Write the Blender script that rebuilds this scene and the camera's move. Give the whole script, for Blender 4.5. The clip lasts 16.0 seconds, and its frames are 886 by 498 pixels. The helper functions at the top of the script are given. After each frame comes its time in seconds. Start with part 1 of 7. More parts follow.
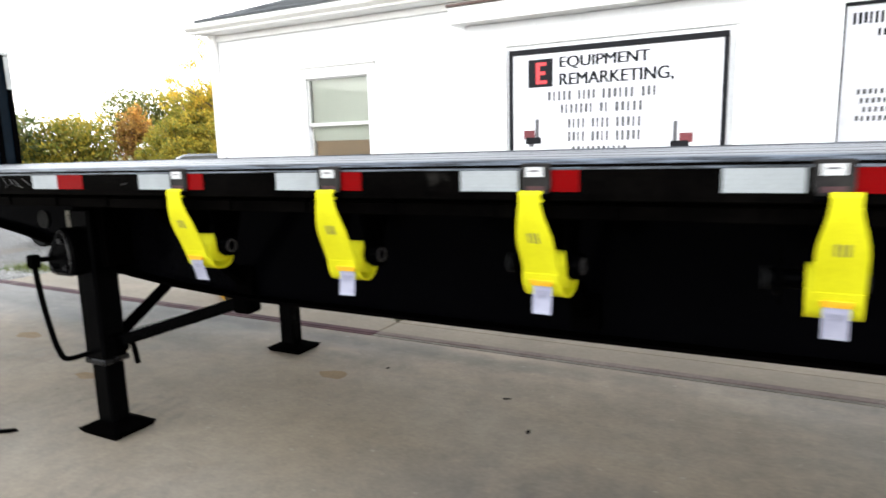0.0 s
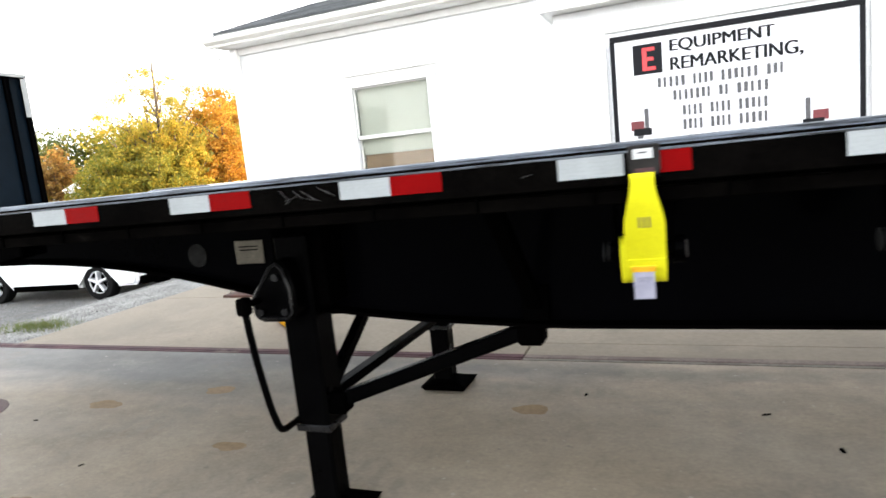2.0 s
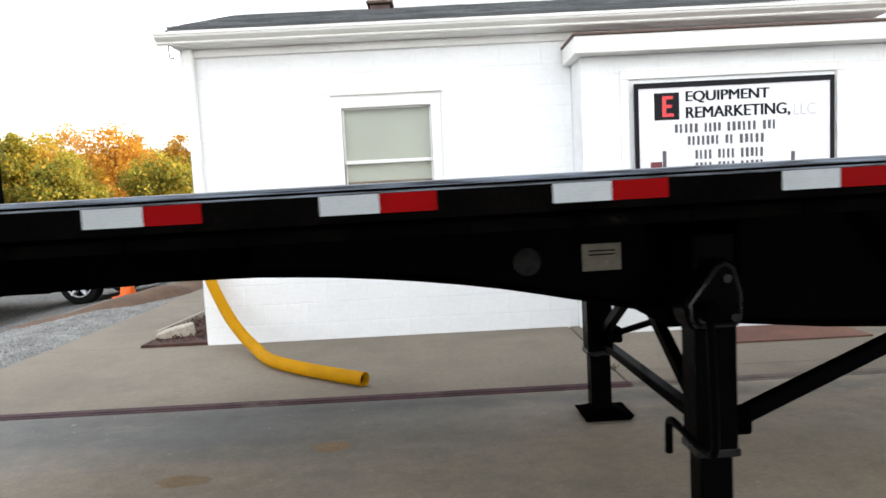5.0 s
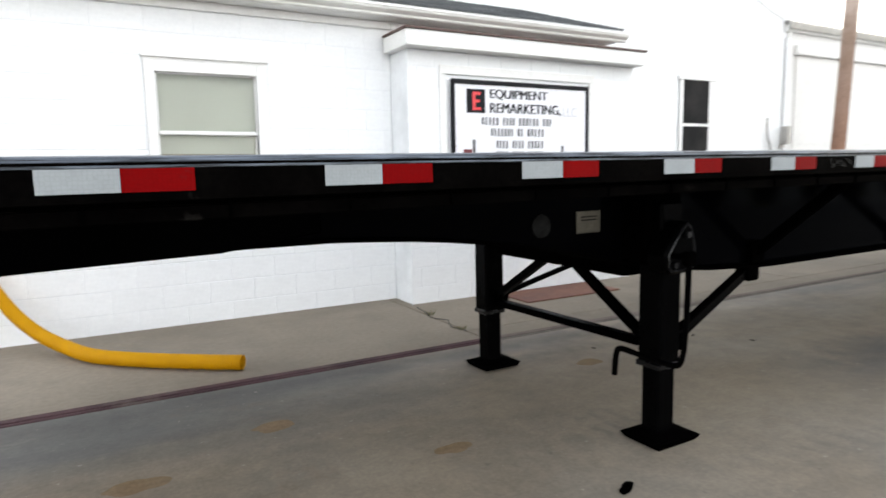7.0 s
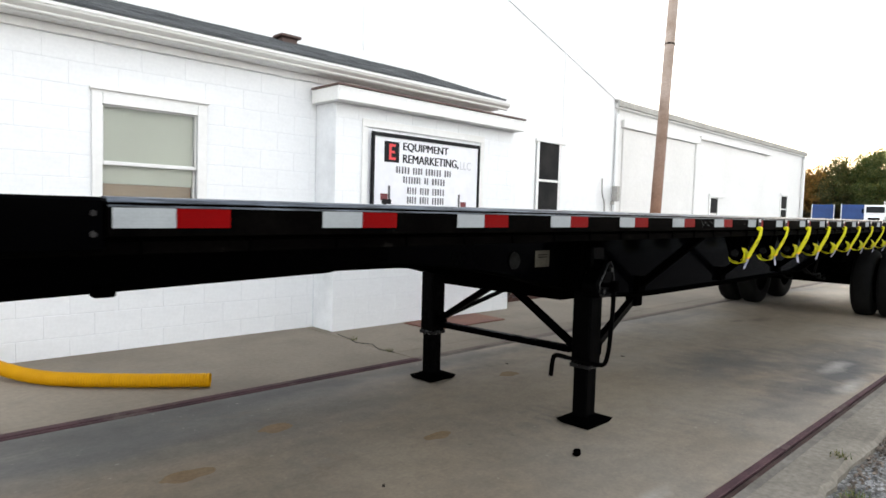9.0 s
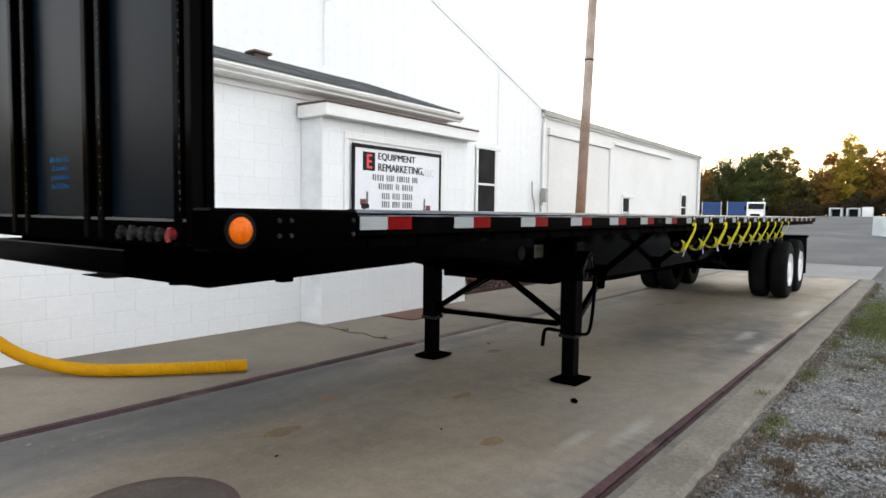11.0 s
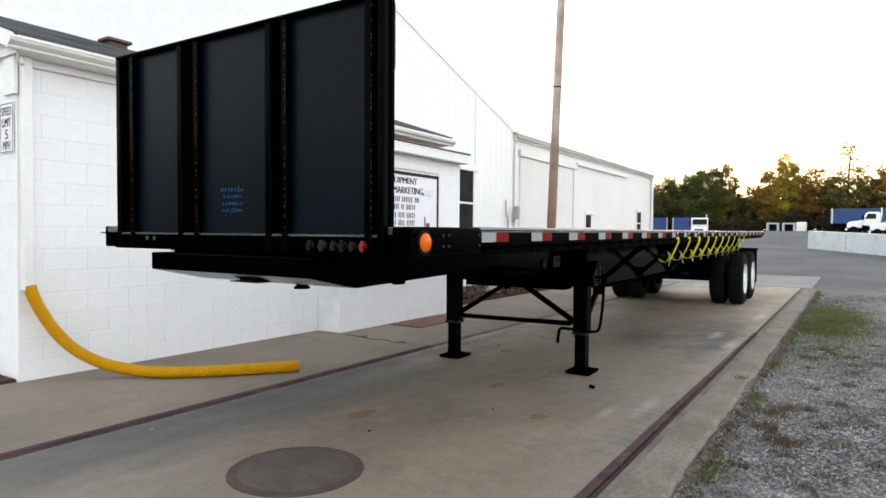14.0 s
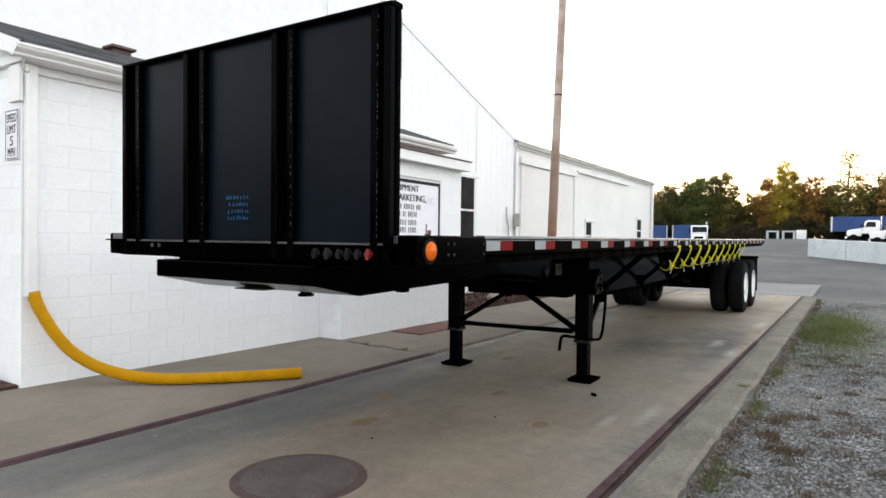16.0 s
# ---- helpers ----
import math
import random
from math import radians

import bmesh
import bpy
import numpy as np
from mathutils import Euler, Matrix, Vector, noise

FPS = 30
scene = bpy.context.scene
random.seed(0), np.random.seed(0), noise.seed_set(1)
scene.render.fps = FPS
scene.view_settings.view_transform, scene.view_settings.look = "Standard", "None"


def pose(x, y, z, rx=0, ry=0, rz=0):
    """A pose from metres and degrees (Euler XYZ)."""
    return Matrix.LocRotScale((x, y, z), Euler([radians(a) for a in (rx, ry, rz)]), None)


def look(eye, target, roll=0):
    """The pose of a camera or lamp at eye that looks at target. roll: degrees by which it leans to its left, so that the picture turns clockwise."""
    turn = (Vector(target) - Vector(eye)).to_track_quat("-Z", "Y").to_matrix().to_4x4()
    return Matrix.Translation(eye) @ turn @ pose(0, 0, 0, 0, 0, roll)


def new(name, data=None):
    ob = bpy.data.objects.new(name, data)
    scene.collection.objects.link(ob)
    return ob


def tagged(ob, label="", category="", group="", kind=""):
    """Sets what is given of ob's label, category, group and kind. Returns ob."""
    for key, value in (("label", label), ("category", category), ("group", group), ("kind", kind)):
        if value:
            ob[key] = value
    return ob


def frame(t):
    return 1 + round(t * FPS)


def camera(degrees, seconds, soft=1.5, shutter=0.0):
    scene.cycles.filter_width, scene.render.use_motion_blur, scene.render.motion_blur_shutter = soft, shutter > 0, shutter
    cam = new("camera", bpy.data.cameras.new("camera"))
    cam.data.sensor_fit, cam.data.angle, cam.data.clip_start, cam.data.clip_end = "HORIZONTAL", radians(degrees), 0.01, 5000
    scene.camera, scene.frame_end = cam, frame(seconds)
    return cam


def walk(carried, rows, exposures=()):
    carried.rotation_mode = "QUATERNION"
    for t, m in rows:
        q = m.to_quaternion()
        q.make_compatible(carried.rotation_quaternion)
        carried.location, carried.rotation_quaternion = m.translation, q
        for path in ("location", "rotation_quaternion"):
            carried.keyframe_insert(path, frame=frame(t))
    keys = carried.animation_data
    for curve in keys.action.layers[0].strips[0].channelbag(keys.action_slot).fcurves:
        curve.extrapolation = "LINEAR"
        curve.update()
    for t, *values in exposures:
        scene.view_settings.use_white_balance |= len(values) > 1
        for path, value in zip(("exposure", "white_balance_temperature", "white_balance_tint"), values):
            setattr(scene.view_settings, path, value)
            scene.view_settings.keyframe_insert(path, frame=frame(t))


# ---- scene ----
cam = camera(70.5, 16.0, soft=1.6, shutter=0.4)
PATH = [
    (0, (-0.19, 0.067, 1.465), (-1.113, 1.811, 1.141), -1.4),
    (0.5, (-0.642, 0.065, 1.441), (-1.628, 1.781, 1.149), -4.0),
    (1, (-1.018, 0.02, 1.438), (-1.872, 1.813, 1.198), -1.9),
    (1.5, (-1.399, -0.03, 1.446), (-2.088, 1.829, 1.18), -3.0),
    (2, (-1.821, -0.051, 1.421), (-2.556, 1.789, 1.143), -5.7),
    (2.5, (-2.207, -0.134, 1.405), (-2.687, 1.793, 1.165), -3.1),
    (3, (-2.612, -0.171, 1.394), (-2.949, 1.788, 1.169), -3.2),
    (3.5, (-3.061, -0.167, 1.393), (-3.389, 1.793, 1.169), -4.1),
    (3.7, (-3.216, -0.195, 1.385), (-3.478, 1.781, 1.214), -4.0),
    (5.8, (-4.902, -0.121, 1.338), (-4.762, 1.868, 1.185), -3.8),
    (6, (-5.053, -0.06, 1.315), (-4.866, 1.926, 1.171), -4.1),
    (6.5, (-5.351, -0.021, 1.356), (-4.915, 1.915, 1.107), -2.0),
    (7, (-5.674, -0.062, 1.355), (-4.708, 1.672, 1.111), -1.1),
    (7.5, (-5.975, -0.162, 1.381), (-4.888, 1.508, 1.205), 0.1),
    (8, (-6.307, -0.2, 1.389), (-5.045, 1.343, 1.23), -0.1),
    (8.5, (-6.598, -0.173, 1.398), (-5.17, 1.217, 1.238), 0.3),
    (9, (-6.87, -0.232, 1.382), (-5.478, 1.199, 1.266), 1.7),
    (9.5, (-7.154, -0.261, 1.384), (-5.722, 1.13, 1.263), 1.3),
    (9.7, (-7.268, -0.243, 1.382), (-5.798, 1.108, 1.261), 1.0),
    (11.8, (-8.439, -0.286, 1.378), (-6.821, 0.887, 1.303), 2.1),
    (12, (-8.501, -0.269, 1.378), (-6.879, 0.9, 1.317), 2.7),
    (12.5, (-8.708, -0.316, 1.356), (-7.08, 0.844, 1.297), 1.8),
    (13, (-8.866, -0.321, 1.363), (-7.225, 0.821, 1.313), 1.0),
    (13.5, (-9.041, -0.23, 1.36), (-7.375, 0.877, 1.347), 0.2),
    (14, (-9.178, -0.166, 1.365), (-7.507, 0.931, 1.315), 0.5),
    (14.5, (-9.196, -0.173, 1.364), (-7.528, 0.93, 1.327), 0.7),
    (15, (-9.192, -0.161, 1.37), (-7.512, 0.923, 1.351), 0.7),
    (15.5, (-9.196, -0.156, 1.369), (-7.523, 0.938, 1.323), 0.3),
    (16, (-9.205, -0.154, 1.374), (-7.533, 0.943, 1.345), 0.7),
]
EXPOSE = [(0.0, 2.1), (2.0, 2.1), (3.5, 2.0), (6.0, 1.35), (6.5, 1.38), (7.0, 1.48), (8.0, 1.5), (9.0, 1.35), (9.5, 1.28), (12.0, 1.12), (16.0, 1.12)]
walk(cam, [(t, look(eye, target, roll)) for t, eye, target, roll in PATH], EXPOSE)

# ---- world, sun, exposure ----
world = bpy.data.worlds.new("world")
scene.world = world
world.use_nodes = True
wn, wl = world.node_tree.nodes, world.node_tree.links
sky = wn.new("ShaderNodeTexSky")
sky.sky_type = "NISHITA"
sky.sun_disc = False
sky.sun_elevation = radians(8)
sky.sun_rotation = radians(83)
sky.dust_density = 1.6
veil = wn.new("ShaderNodeMix")
veil.data_type = "RGBA"
veil.inputs[0].default_value = 0.72
# thin bright haze, strongest towards the horizon
gen = wn.new("ShaderNodeTexCoord")
sepw = wn.new("ShaderNodeSeparateXYZ")
wl.new(gen.outputs["Generated"], sepw.inputs[0])
haze = wn.new("ShaderNodeValToRGB")
haze.color_ramp.elements[0].position, haze.color_ramp.elements[1].position = 0.0, 0.9
haze.color_ramp.elements[0].color, haze.color_ramp.elements[1].color = (0.98, 0.97, 0.95, 1), (0.46, 0.5, 0.56, 1)
wl.new(sepw.outputs[2], haze.inputs[0])
boost = wn.new("ShaderNodeVectorMath")
boost.operation = "SCALE"
boost.inputs[3].default_value = 12.0
wl.new(haze.outputs[0], boost.inputs[0])
wl.new(boost.outputs[0], veil.inputs[7])
wl.new(sky.outputs[0], veil.inputs[6])
wl.new(veil.outputs[2], wn["Background"].inputs[0])
wn["Background"].inputs[1].default_value = 0.13

sun = new("sun", bpy.data.lights.new("sun", "SUN"))
sun.data.energy = 4.5
sun.data.angle = radians(1.5)
sun.data.color = (1.0, 0.78, 0.5)
# the sun stands low beyond the yard, just clear of +x
sun.matrix_world = look((0, 0, 0), (-math.cos(radians(3.6)) * math.cos(radians(7)), -math.cos(radians(3.6)) * math.sin(radians(7)), -math.sin(radians(3.6))))


# ---- materials ----
def link_noise(nt, coord, scale, detail=4.0, rough=0.6):
    n = nt.nodes.new("ShaderNodeTexNoise")
    n.inputs["Scale"].default_value = scale
    n.inputs["Detail"].default_value = detail
    n.inputs["Roughness"].default_value = rough
    nt.links.new(coord, n.inputs["Vector"])
    return n.outputs["Fac"]


def ramp(nt, fac, a, b, lo=0.35, hi=0.65):
    r = nt.nodes.new("ShaderNodeValToRGB")
    r.color_ramp.elements[0].position, r.color_ramp.elements[1].position = lo, hi
    r.color_ramp.elements[0].color, r.color_ramp.elements[1].color = (*a, 1), (*b, 1)
    nt.links.new(fac, r.inputs[0])
    return r.outputs[0]


def mixc(nt, fac, a, b, mode="MIX"):
    m = nt.nodes.new("ShaderNodeMix")
    m.data_type, m.blend_type = "RGBA", mode
    for k, v in ((0, fac), (6, a), (7, b)):
        if isinstance(v, (int, float)):
            m.inputs[k].default_value = v
        elif isinstance(v, tuple):
            m.inputs[k].default_value = (*v, 1)
        else:
            nt.links.new(v, m.inputs[k])
    return m.outputs[2]


def mat(name, a, b=None, rough=0.6, metal=0.0, big=1.5, fine=40.0, bump=0.15, bscale=60.0, rvar=0.15, per_object=0.0, per_island=0.0, spec=0.5, coat=0.0, stain=None, stain_at=(0.58, 0.72), stain_scale=0.7, grain=0.25, ior=1.45):
    """A surface with colour variation at two scales, uneven gloss and fine relief."""
    m = bpy.data.materials.new(name)
    m.use_nodes = True
    nt = m.node_tree
    bs = nt.nodes["Principled BSDF"]
    b = b or tuple(min(1, c * 1.25 + 0.004) for c in a)
    co = nt.nodes.new("ShaderNodeTexCoord").outputs["Object"]
    n1, n2 = link_noise(nt, co, big), link_noise(nt, co, fine, 3.0)
    col = ramp(nt, n1, a, b)
    speck = ramp(nt, n2, (1 - grain,) * 3, (1 + grain * 0.6,) * 3, 0.3, 0.7)
    col = mixc(nt, 0.8, col, speck, "MULTIPLY")
    if stain:
        col = mixc(nt, ramp(nt, link_noise(nt, co, stain_scale, 5.0, 0.65), (0, 0, 0), (1, 1, 1), *stain_at), col, stain)
    if per_object or per_island:
        if per_object:
            rnd = nt.nodes.new("ShaderNodeObjectInfo").outputs["Random"]
        else:
            rnd = nt.nodes.new("ShaderNodeNewGeometry").outputs["Random Per Island"]
        k = per_object or per_island
        col = mixc(nt, 1.0, col, ramp(nt, rnd, (1 - k,) * 3, (1 + k * 0.6,) * 3, 0, 1), "MULTIPLY")
    nt.links.new(col, bs.inputs["Base Color"])
    rr = nt.nodes.new("ShaderNodeMapRange")
    rr.inputs[3].default_value, rr.inputs[4].default_value = max(0.02, rough - rvar), min(1, rough + rvar)
    nt.links.new(n1, rr.inputs[0])
    nt.links.new(rr.outputs[0], bs.inputs["Roughness"])
    bs.inputs["Metallic"].default_value = metal
    bs.inputs["Specular IOR Level"].default_value = spec
    bs.inputs["IOR"].default_value = ior
    bs.inputs["Coat Weight"].default_value = coat
    if bump:
        bm_ = nt.nodes.new("ShaderNodeBump")
        bm_.inputs["Strength"].default_value = bump
        bm_.inputs["Distance"].default_value = 0.01
        nt.links.new(link_noise(nt, co, bscale, 5.0), bm_.inputs["Height"])
        nt.links.new(bm_.outputs[0], bs.inputs["Normal"])
    return m


def glass_mat(name, tint=(0.97, 0.975, 0.965)):
    m = bpy.data.materials.new(name)
    m.use_nodes = True
    nt = m.node_tree
    nt.nodes.remove(nt.nodes["Principled BSDF"])
    gl, tr, mx, fr = (nt.nodes.new("ShaderNode" + k) for k in ("BsdfGlossy", "BsdfTransparent", "MixShader", "Fresnel"))
    gl.inputs["Roughness"].default_value = 0.02
    tr.inputs[0].default_value = (*tint, 1)
    fr.inputs[0].default_value = 1.36
    nt.links.new(fr.outputs[0], mx.inputs[0])
    nt.links.new(tr.outputs[0], mx.inputs[1])
    nt.links.new(gl.outputs[0], mx.inputs[2])
    nt.links.new(mx.outputs[0], nt.nodes["Material Output"].inputs[0])
    return m


def leaf_mat(name, a, b, c):
    m = bpy.data.materials.new(name)
    m.use_nodes = True
    nt = m.node_tree
    bs = nt.nodes["Principled BSDF"]
    rnd = nt.nodes.new("ShaderNodeNewGeometry").outputs["Random Per Island"]
    r = nt.nodes.new("ShaderNodeValToRGB")
    r.color_ramp.elements[0].color, r.color_ramp.elements[1].color = (*a, 1), (*c, 1)
    r.color_ramp.elements.new(0.5).color = (*b, 1)
    nt.links.new(rnd, r.inputs[0])
    co = nt.nodes.new("ShaderNodeTexCoord").outputs["Object"]
    col = mixc(nt, 0.7, r.outputs[0], ramp(nt, link_noise(nt, co, 0.35), (0.6, 0.6, 0.6), (1.2, 1.2, 1.2)), "MULTIPLY")
    nt.links.new(col, bs.inputs["Base Color"])
    bs.inputs["Roughness"].default_value = 0.65
    tl, mx = nt.nodes.new("ShaderNodeBsdfTranslucent"), nt.nodes.new("ShaderNodeMixShader")
    mx.inputs[0].default_value = 0.52
    nt.links.new(col, tl.inputs[0])
    nt.links.new(bs.outputs[0], mx.inputs[1])
    nt.links.new(tl.outputs[0], mx.inputs[2])
    nt.links.new(mx.outputs[0], nt.nodes["Material Output"].inputs[0])
    return m


def streak_mat(name, a, b):
    """Scuffed metal edge; blue-grey sky sheen put into long thin streaks along x."""
    m = mat(name, a, b, 0.4, 0.3, spec=0.4)
    nt = m.node_tree
    bs = nt.nodes["Principled BSDF"]
    mp = nt.nodes.new("ShaderNodeMapping")
    mp.inputs["Scale"].default_value = (0.035, 1.0, 1.0)
    nt.links.new(nt.nodes.new("ShaderNodeTexCoord").outputs["Object"], mp.inputs[0])
    nt.links.new(ramp(nt, link_noise(nt, mp.outputs[0], 150, 4, 0.7), a, b, 0.38, 0.66), bs.inputs["Base Color"])
    return m


def tape_mat(name, a):
    """Retro-reflective tape: small honeycomb cells under a clear film, with scuffs."""
    m = mat(name, tuple(c * 0.93 for c in a), tuple(min(1, c * 1.07) for c in a), 0.4, big=6, fine=120, bump=0.03, bscale=150, grain=0.06, spec=0.04)
    nt = m.node_tree
    bs = nt.nodes["Principled BSDF"]
    old = bs.inputs["Base Color"].links[0].from_socket
    co = nt.nodes.new("ShaderNodeTexCoord").outputs["Object"]
    vor = nt.nodes.new("ShaderNodeTexVoronoi")
    vor.feature = "DISTANCE_TO_EDGE"
    vor.inputs["Scale"].default_value = 105
    vor.inputs["Randomness"].default_value = 0.25
    nt.links.new(co, vor.inputs["Vector"])
    col = mixc(nt, 1.0, old, ramp(nt, vor.outputs["Distance"], (0.94, 0.94, 0.94), (1.02, 1.02, 1.02), 0.02, 0.12), "MULTIPLY")
    col = mixc(nt, ramp(nt, link_noise(nt, co, 9, 5, 0.7), (0, 0, 0), (0.5, 0.5, 0.5), 0.68, 0.76), col, (0.03, 0.03, 0.03))
    nt.links.new(col, bs.inputs["Base Color"])
    return m


M_WALK = mat("sidewalk_concrete", (0.185, 0.156, 0.12), (0.24, 0.203, 0.158), 0.85, big=0.7, fine=25, bump=0.12, bscale=90, stain=(0.15, 0.128, 0.103), stain_at=(0.5, 0.75), stain_scale=0.9, grain=0.14, spec=0.25)
M_KERB = mat("kerb_concrete", (0.15, 0.132, 0.107), (0.22, 0.197, 0.162), 0.9, big=2.0, fine=30, grain=0.35, bump=0.4, bscale=45, stain=(0.15, 0.135, 0.11), stain_scale=2.2, spec=0.2)
M_APRON = mat("pale_concrete", (0.2, 0.196, 0.19), (0.25, 0.245, 0.238), 0.9, big=0.5, fine=18, spec=0.15)
M_RAIL = mat("rusted_steel_edge", (0.045, 0.023, 0.027), (0.085, 0.046, 0.05), 0.75, 0.0, big=3, fine=50, bump=0.2, spec=0.15, stain=(0.13, 0.1, 0.088), stain_scale=1.7)
M_RAILSHADE = mat("shaded_rusted_edge", (0.03, 0.019, 0.017), (0.06, 0.038, 0.034), 0.85, big=3, fine=50, bump=0.2, spec=0.1, stain=(0.09, 0.07, 0.06), stain_scale=2.2)
M_RAILDUST = mat("dusty_rusted_edge", (0.07, 0.055, 0.05), (0.13, 0.112, 0.1), 0.85, big=2, fine=40, bump=0.2, spec=0.15, stain=(0.06, 0.04, 0.038), stain_scale=1.3)
M_RAILPINK = mat("rust_tinted_dusty_edge", (0.13, 0.1, 0.088), (0.185, 0.15, 0.132), 0.85, big=2, fine=40, bump=0.2, spec=0.15, stain=(0.1, 0.07, 0.062), stain_scale=1.1)
M_KERBDUST = mat("kerb_grout", (0.12, 0.108, 0.092), (0.185, 0.168, 0.145), 0.9, big=2.5, fine=35, bump=0.25, spec=0.15, stain=(0.1, 0.082, 0.07), stain_scale=1.5)
M_EDGE = mat("crumbled_edge_dirt", (0.07, 0.055, 0.04), (0.21, 0.165, 0.135), 0.95, big=5, fine=60, bump=0.4, bscale=40, per_island=0.5)
M_ALLOY = mat("bright_alloy", (0.6, 0.6, 0.62), (0.7, 0.7, 0.72), 0.3, 0.25, spec=0.5)
M_GAP = mat("dark_joint_dirt_and_hollow", (0.02, 0.017, 0.015), rough=0.95)
M_OXIDE = mat("orange_rust_stain", (0.21, 0.14, 0.078), (0.235, 0.165, 0.1), 0.85, big=6, fine=40, spec=0.2)
M_SOIL = mat("brown_soil", (0.09, 0.05, 0.03), (0.15, 0.09, 0.055), 0.95, big=3, fine=40, bump=0.6, bscale=25)
M_RUST = mat("rust_plate", (0.12, 0.05, 0.035), (0.2, 0.09, 0.06), 0.7, 0.2, big=2.5, fine=40)
M_IRON = mat("cast_iron", (0.075, 0.05, 0.045), (0.12, 0.082, 0.075), 0.75, 0.0, big=4, fine=60, bump=0.3, spec=0.2)
M_LID = mat("worn_grey_lid", (0.085, 0.07, 0.06), (0.125, 0.105, 0.09), 0.75, big=4, fine=60, bump=0.25, spec=0.2)
M_BLOCK = mat("painted_block", (0.83, 0.838, 0.848), (0.88, 0.888, 0.898), 0.6, big=1.2, fine=30, bump=0.12, bscale=120, per_object=0.015, grain=0.05, spec=0.3)
M_JOINT = mat("painted_joint", (0.66, 0.675, 0.69), (0.84, 0.855, 0.875), 0.7, bump=0.2, grain=0.05, spec=0.3)
M_TRIM = mat("white_painted_trim", (0.79, 0.783, 0.765), (0.85, 0.843, 0.825), 0.45, big=1.0, fine=20, bump=0.05, grain=0.05)
M_GUTTER = mat("cream_aluminium_gutter", (0.75, 0.735, 0.7), (0.81, 0.8, 0.77), 0.4, big=0.8, fine=15, bump=0.03, grain=0.05)
M_SIDING = mat("white_metal_siding", (0.85, 0.855, 0.855), (0.89, 0.893, 0.89), 0.4, big=0.4, fine=8, bump=0.03, grain=0.05)
M_SHEDWALL = mat("white_painted_shed_wall", (0.74, 0.73, 0.71), (0.82, 0.81, 0.79), 0.5, big=0.4, fine=12, bump=0.05, grain=0.05)
M_DOOR = mat("cream_overhead_door", (0.72, 0.705, 0.68), (0.79, 0.775, 0.75), 0.5, big=0.5, fine=14, bump=0.04, grain=0.05)
M_SHINGLE = mat("grey_asphalt_shingle", (0.075, 0.08, 0.085), (0.125, 0.13, 0.135), 0.9, big=2.0, fine=120, bump=0.4, bscale=220, per_island=0.25)
M_TIN = mat("grey_metal_roof_edge", (0.34, 0.33, 0.31), (0.45, 0.44, 0.42), 0.45, 0.5, big=1.5, fine=20, bump=0.05)
M_VENT = mat("brown_roof_vent", (0.085, 0.05, 0.042), (0.13, 0.08, 0.065), 0.6)
M_GLASS = glass_mat("window_glass")
M_DARKROOM = mat("dark_room", (0.018, 0.018, 0.018), (0.035, 0.033, 0.032), 0.9, spec=0.1)
M_BLIND = mat("pale_roller_blind", (0.5, 0.52, 0.455), (0.55, 0.575, 0.505), 0.8, big=2, fine=60, bump=0.05, grain=0.05)
M_BROWN = mat("brown_interior_wood", (0.27, 0.19, 0.125), (0.34, 0.245, 0.16), 0.6)
M_POLE = mat("weathered_pole_wood_glare", (0.27, 0.2, 0.155), (0.42, 0.34, 0.29), 0.85, big=2, fine=35, bump=0.4, bscale=30)
nt = M_POLE.node_tree
bs = nt.nodes["Principled BSDF"]
old = bs.inputs["Base Color"].links[0].from_socket
# paler up the shaft: sky glare put into the wood's colour
sep = nt.nodes.new("ShaderNodeSeparateXYZ")
nt.links.new(nt.nodes.new("ShaderNodeTexCoord").outputs["Object"], sep.inputs[0])
up = nt.nodes.new("ShaderNodeMapRange")
up.inputs[1].default_value, up.inputs[2].default_value = 1.5, 5.0
nt.links.new(sep.outputs[2], up.inputs[0])
tone = ramp(nt, up.outputs[0], (0.62, 0.4, 0.3), (1.15, 1.15, 1.15), 0.0, 1.0)
nt.links.new(mixc(nt, 1.0, old, tone, "MULTIPLY"), bs.inputs["Base Color"])
M_BLACK = mat("black_gloss_paint", (0.0003, 0.0003, 0.0004), (0.0005, 0.0005, 0.0007), 0.16, big=2.0, fine=30, bump=0.03, bscale=30, rvar=0.06, spec=0.05, ior=1.15)
M_WEB = mat("black_polished_web", (0.0006, 0.0006, 0.0009), (0.001, 0.001, 0.0014), 0.12, big=2.0, fine=30, bump=0.03, bscale=30, rvar=0.06, spec=0.05, ior=1.22)
M_BLACK2 = mat("dull_black_frame_paint", (0.0004, 0.0004, 0.0004), (0.0009, 0.0008, 0.0008), 0.5, big=1.6, fine=40, bump=0.12, bscale=50, spec=0.02, ior=1.06)
M_RAILBLK = mat("scuffed_black_rail_paint", (0.0007, 0.0006, 0.0006), (0.0022, 0.0019, 0.0017), 0.4, big=5, fine=60, bump=0.15, bscale=40, stain=(0.022, 0.02, 0.018), stain_at=(0.62, 0.76), stain_scale=4.5, grain=0.5, spec=0.04, ior=1.08)
M_PANEL = mat("satin_black_sheet", (0.0018, 0.0045, 0.0082), (0.0024, 0.0058, 0.0104), 0.33, big=0.8, fine=8, bump=0.02, bscale=5, rvar=0.06, spec=0.07)
M_DECK = mat("grey_painted_deck", (0.1, 0.105, 0.115), (0.16, 0.165, 0.175), 0.45, big=1.4, fine=30, bump=0.15, per_object=0.18)
M_TAPEW = tape_mat("white_reflective_tape", (0.3, 0.318, 0.325))
M_TAPER = tape_mat("red_reflective_tape", (0.15, 0.0003, 0.0009))
